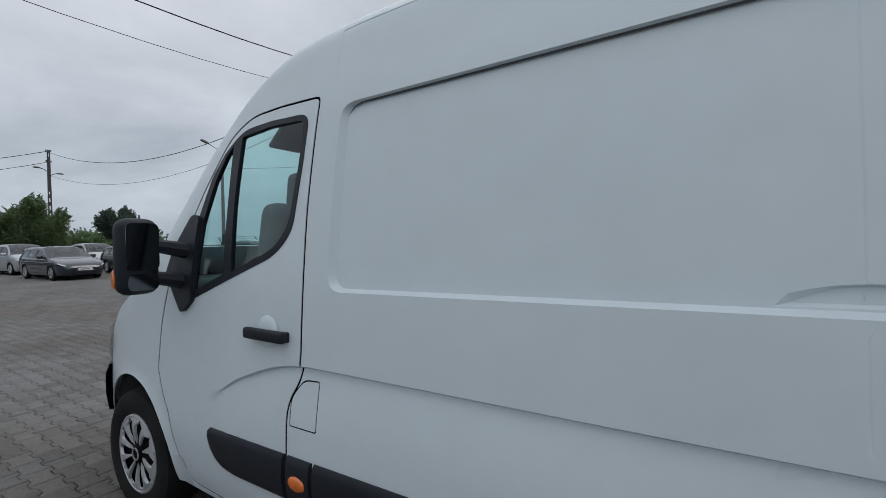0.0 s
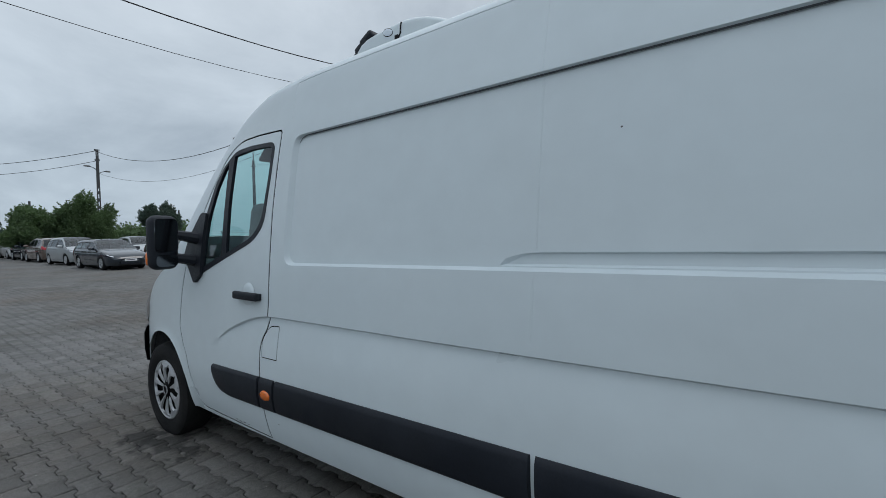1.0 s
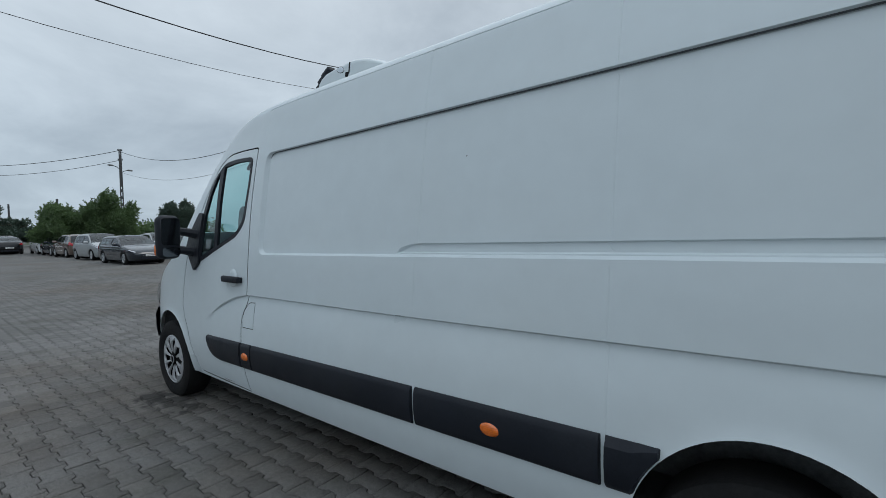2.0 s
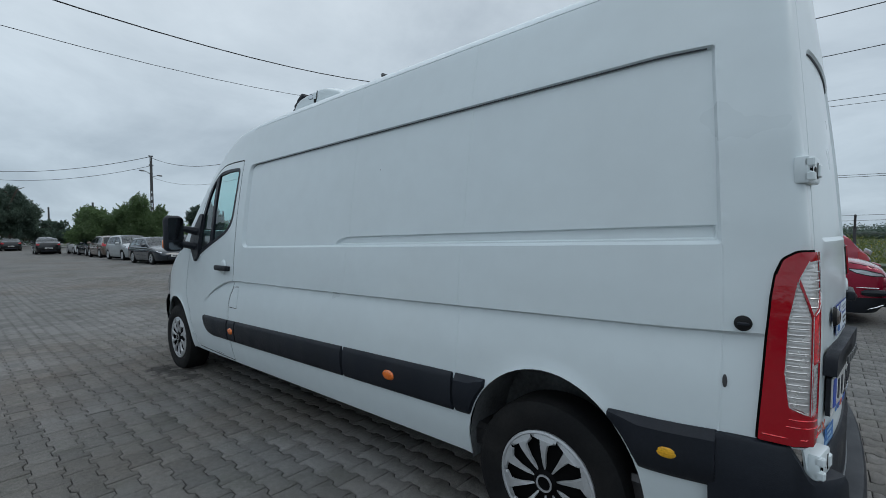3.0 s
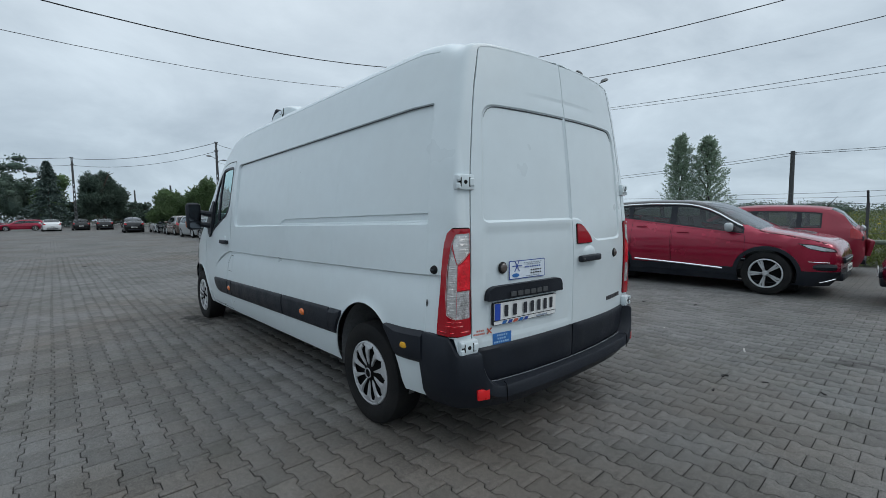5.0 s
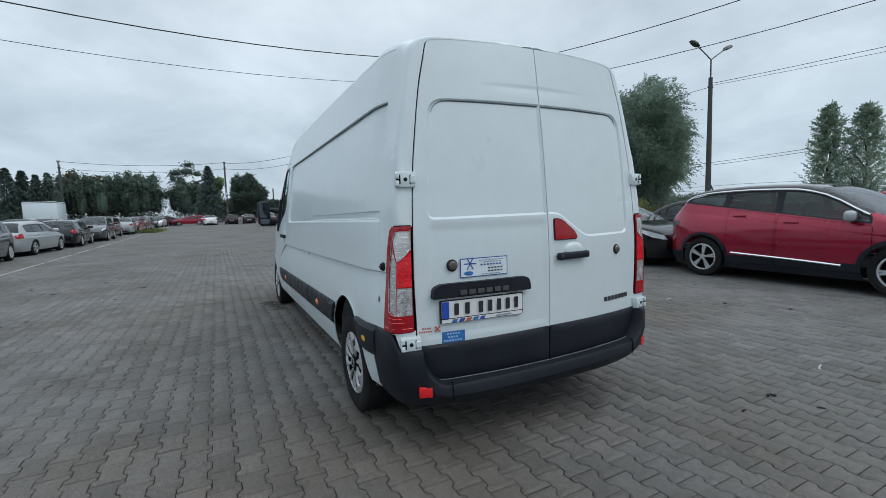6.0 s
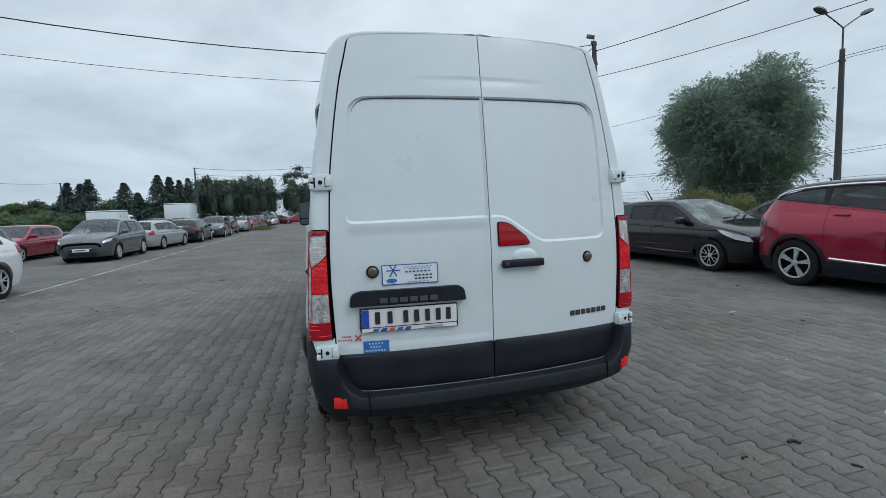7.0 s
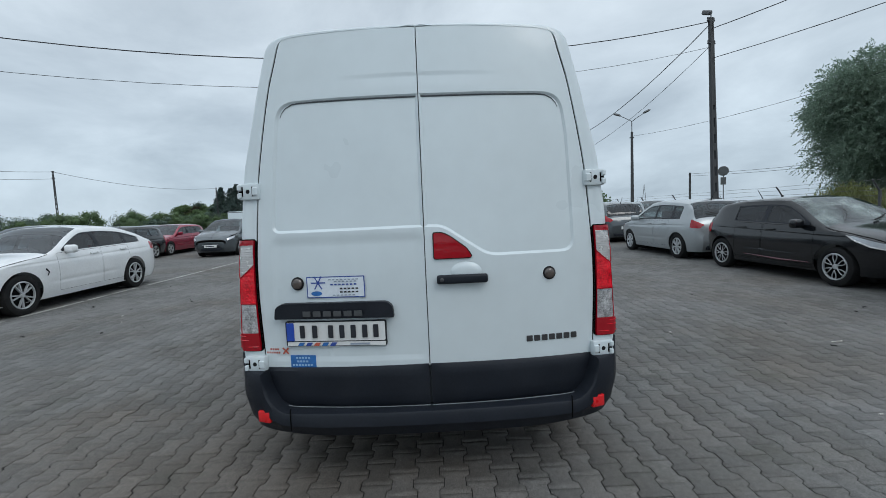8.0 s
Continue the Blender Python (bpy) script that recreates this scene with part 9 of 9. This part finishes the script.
for k in range(5):
    z = 0.4 + 0.95 * k
    w0, w1 = 0.62 - 0.092 * z, 0.62 - 0.092 * (z + 0.95)
    for s in (-1, 1):
        part("brace", mesh_of("brace", *tube([(w0, -s * w0, z), (w1, s * w1, z + 0.95)], 0.035, 4), M["galvanised"]), None, pylon)
sign = thing("road_sign", "round grey road sign seen from behind on a post", "sign", pose(-24.84, 21.83, 0, 0, 0, -36))
v, f = tube([(0, 0, 0), (0, 0, 3.6)], 0.035, 8)
part("post", mesh_of("post", v, f, M["galvanised"]), None, sign)
v, f = lathe([(0.0, 0.02), (0.34, 0.02), (0.36, 0.0), (0.34, -0.015), (0.0, -0.015)], 28, "x")
part("disc", turn_out(mesh_of("disc", v + np.array([0.05, 0, 3.64]), f, M["galvanised"])), None, sign)
bm = box_bm(0.03, 0.36, 0.56, 0.01, Matrix.Translation((0.05, 0, 2.90)), 1)
part("panel", bm, M["galvanised"], sign)


def cable(a, b, sag, r, label="black overhead cable between poles"):
    a, b = np.array(a, float), np.array(b, float)
    pts = [a + (b - a) * t - np.array([0, 0, 4 * sag * t * (1 - t)]) for t in np.linspace(0, 1, 26)]
    v, f = tube(pts, r, 5)
    tagged(new("overhead_cable", mesh_of("overhead_cable", v, f, M["cable"])), label, "cable", "overhead cables")


def on_pole(z):
    return LEAN @ Vector((-8.71, 10.95, z))


cable(on_pole(8.21), (-1.9, -23.8, 9.09), 2.25, 0.016)
cable(on_pole(7.27), (0.39, -24.66, 8.01), 2.38, 0.007)
cable(on_pole(7.93), (19.9, 19.71, 10.64), 1.31, 0.016)
cable(on_pole(6.84), (38.1, 26.9, 16.28), 3.32, 0.013)
cable(on_pole(8.14), (-41.2, 10.4, 8.80), 1.95, 0.018)
cable(on_pole(7.35), (-41.2, 10.4, 7.0), 1.9, 0.010)
cable((-41.2, 10.4, 8.9), (-63.2, -0.2, 8.8), 0.65, 0.025)
cable((-41.2, 10.4, 8.05), (-63.2, -0.2, 8.0), 0.75, 0.02)
cable((-63.2, -0.2, 8.9), (-64.8, -19.2, 8.9), 0.5, 0.025)
cable((-63.2, -0.2, 8.0), (-64.8, -19.2, 8.0), 0.5, 0.02)
cable((-50, -49.5, 8.9), (-88.5, -47.6, 8.9), 1.0, 0.025)
cable((-50, -49.5, 8.9), (-10, -50, 8.9), 1.0, 0.02)
cable((-50, -49.5, 8.0), (-10, -50, 8.0), 1.0, 0.02)
cable((-4.33, 18.5, 6.59), (24.2, 17.9, 5.99), 0.32, 0.010)
cable((-4.33, 18.5, 6.50), (24.2, 18.0, 5.70), 0.36, 0.008)
cable((-4.33, 18.5, 6.45), (-25.12, 15.03, 6.55), 0.45, 0.010)
cable((2.0, 29.8, 4.65), (60, 31, 4.9), 0.5, 0.012)
cable((2.0, 29.8, 4.55), (60, 31, 4.7), 0.5, 0.012)
cable((2.0, 29.8, 4.65), (-32.1, 23.5, 4.00), 0.7, 0.012)
cable((2.0, 29.8, 4.50), (-32.1, 23.5, 3.80), 0.7, 0.012)


# ---------- litter on the paving ----------
def scrap(x, y, pts, r, material, label, rz=0.0):
    """A bent scrap of rubber or trim lying flat."""
    v, f = tube([(a, b, r * 0.7 + 0.001) for a, b in pts], r, 6)
    v[:, 2] = np.maximum(v[:, 2] * 0.8, 0.001)
    tagged(new("litter", mesh_of("litter", v, f, material)), label, "litter", "litter on the paving").matrix_basis = pose(x, y, 0.002, 0, 0, rz)


HOOK = [(-0.045, -0.025), (-0.03, 0.01), (0.0, 0.025), (0.03, 0.012), (0.045, -0.02)]
BENT = [(-0.04, 0.0), (-0.01, 0.012), (0.03, 0.0)]
STICK = [(-0.10, 0.0), (0.0, 0.008), (0.10, -0.006)]
scrap(6.575, 1.64, [(0.62 * a, 0.62 * b) for a, b in HOOK], 0.010, M["leather"], "hooked scrap of black rubber", 60)
scrap(6.61, 1.25, [(0.62 * a, 0.62 * b) for a, b in BENT], 0.008, M["leather"], "small bent scrap of black rubber", 100)
for x, y, pts, rz, key, lab in ((1.66, 3.94, BENT, 20, "leather", "dark crumb of rubber on the paving"), (4.15, 3.92, STICK, 100, "paper", "pale strip of litter"), (0.27, -4.5, HOOK, 10, "leather", "curled dark scrap"),
                                (0.11, -4.27, BENT, 80, "leather", "small dark scrap"), (-2.64, -4.69, STICK, 60, "leather", "dark strip of trim"), (-2.08, -4.89, BENT, 10, "leather", "small dark scrap"),
                                (0.03, -4.67, STICK, 40, "leather", "dark strip of trim"), (-2.39, -3.22, STICK, 90, "leather", "dark strip of trim"), (1.31, -5.04, BENT, 0, "paper", "pale scrap of litter"),
                                (4.26, 3.80, BENT, 50, "leather", "small dark scrap"), (6.494, 2.55, STICK, 110, "paper", "pale dry twig"), (6.85, 1.71, BENT, 30, "leather", "small dark scrap"), (7.20, 1.76, BENT, 140, "leather", "small dark scrap"), (0.44, -6.17, STICK, 10, "leather", "dark strip of trim"), (-19.0, 2.6, STICK, 30, "leather", "dark strip of trim"),
                                (-12.2, -5.3, STICK, 80, "leather", "dark strip of trim"), (-9.0, -1.9, STICK, 85, "leather", "dark strip of trim"), (2.4, -5.6, HOOK, 70, "leather", "curled dark scrap")):
    scrap(x, y, [(0.62 * a, 0.62 * b) for a, b in pts], 0.007, M[key], lab, rz)
# loose crumbs strewn over the open paving
rs = np.random.RandomState(77)
for i in range(26):
    x, y = (rs.uniform(-4.5, 3.0), rs.uniform(-6.6, -3.4)) if i < 16 else (rs.uniform(0.5, 6.2), rs.uniform(2.2, 5.6))
    pale = i % 5 == 3
    scrap(x, y, [(0.45 * a, 0.45 * b) for a, b in (HOOK, BENT, BENT, BENT)[i % 4]], rs.uniform(0.005, 0.010), M["paper" if pale else "leather"], "pale scrap of litter" if pale else "dark crumb of rubber on the paving", rs.uniform(0, 180))

# ---------- paving stones ----------
SX, SY, WAVE = 0.2018, 0.1400, 0.0125
STONE_X, STONE_Y = 5.76, 1.227   # an end joint and the middle of its course


def stone_outline(inset):
    """Bone-shaped stone: wide ends, narrow waist, so that each course locks into the next."""
    L2, w, a = SX / 2, SY / 2, WAVE
    right = [(-L2, w + a), (-0.300 * SX, w + a), (-0.200 * SX, w - a), (0.200 * SX, w - a), (0.300 * SX, w + a), (L2, w + a)]
    return offset_poly(right + [(x, -y) for x, y in right[::-1]], inset)


def stone_arrays():
    i, o = np.array(stone_outline(0.0052)), np.array(stone_outline(0.0024))
    n = len(o)
    V = np.concatenate([np.column_stack([i, np.zeros(n)]), np.column_stack([o, np.full(n, -0.0032)]), np.column_stack([o, np.full(n, -0.009)])])
    tris = []
    # top: a fan of quads between the two long edges
    for k in range(5):
        tris.append((k, 11 - k, 10 - k, k + 1))
    for k in range(n):
        j = (k + 1) % n
        tris.append((k, j, n + j, n + k))
        tris.append((n + k, n + j, 2 * n + j, 2 * n + k))
    F = np.array(tris)
    return V, F[:, ::-1]


def build_paving():
    rs = np.random.RandomState(9)
    V0, F0 = stone_arrays()
    # make sure that tops face up
    a, b, c = V0[F0[0, 0]], V0[F0[0, 1]], V0[F0[0, 2]]
    if np.cross(b - a, c - a)[2] < 0:
        F0 = F0[:, ::-1]
    k0, k1 = int(math.ceil((PY0 - STONE_Y) / SY)), int(math.floor((PY1 - STONE_Y) / SY))
    cells = []
    for k in range(k0, k1 + 1):
        x0 = STONE_X + SX / 2 * (1 + k % 2)
        for x in np.arange(x0 - SX * math.floor((x0 - PX0) / SX), PX1, SX):
            cells.append((x, STONE_Y + k * SY))
    cells = np.array(cells)
    cells += 0.005 * np.stack([np.sin(cells[:, 1] * 1.7), np.sin(cells[:, 0] * 0.9)], 1)
    near = (cells[:, 0] > 6.35) & (cells[:, 0] < 8.75) & (cells[:, 1] > 0.55) & (cells[:, 1] < 4.05)
    idx = np.nonzero(near)[0]
    idx = idx[np.argsort(np.hypot(cells[idx, 0] - 6.9, cells[idx, 1] - 1.9))][:296]
    single = np.zeros(len(cells), bool)
    single[idx] = True
    rest = cells[~single]
    n = len(rest)
    dz = rs.normal(size=n) * 0.0011
    tilt = rs.normal(size=(n, 2)) * 0.005
    ang = rs.normal(size=n) * 0.006
    ca, sa = np.cos(ang)[:, None], np.sin(ang)[:, None]
    x = V0[None, :, 0] * ca - V0[None, :, 1] * sa + rest[:, :1] + rs.normal(size=(n, 1)) * 0.0008
    y = V0[None, :, 0] * sa + V0[None, :, 1] * ca + rest[:, 1:] + rs.normal(size=(n, 1)) * 0.0008
    z = V0[None, :, 2] + dz[:, None] + V0[None, :, 0] * tilt[:, :1] + V0[None, :, 1] * tilt[:, 1:]
    z = np.minimum(z, 0.002)
    V = np.stack([x, y, z], -1).reshape(-1, 3)
    F = (F0[None] + (np.arange(n) * len(V0))[:, None, None]).reshape(-1, 4)
    field_ob = new("paving_stones", fast_mesh("paving_stones", V, F, M["paver_stuff"]))
    field_ob.parent = GROUND
    tagged(field_ob, "interlocking grey concrete paving stones", kind="stuff")
    me = fast_mesh("paving_stone", V0, F0, M["paver"])
    for i in idx:
        ob = new("paving_stone", me)
        ob.parent = GROUND
        ob.matrix_basis = pose(cells[i, 0], cells[i, 1], min(rs.normal() * 0.0012, 0.0015), rs.normal() * 0.3, rs.normal() * 0.3, rs.normal() * 0.35)


build_paving()
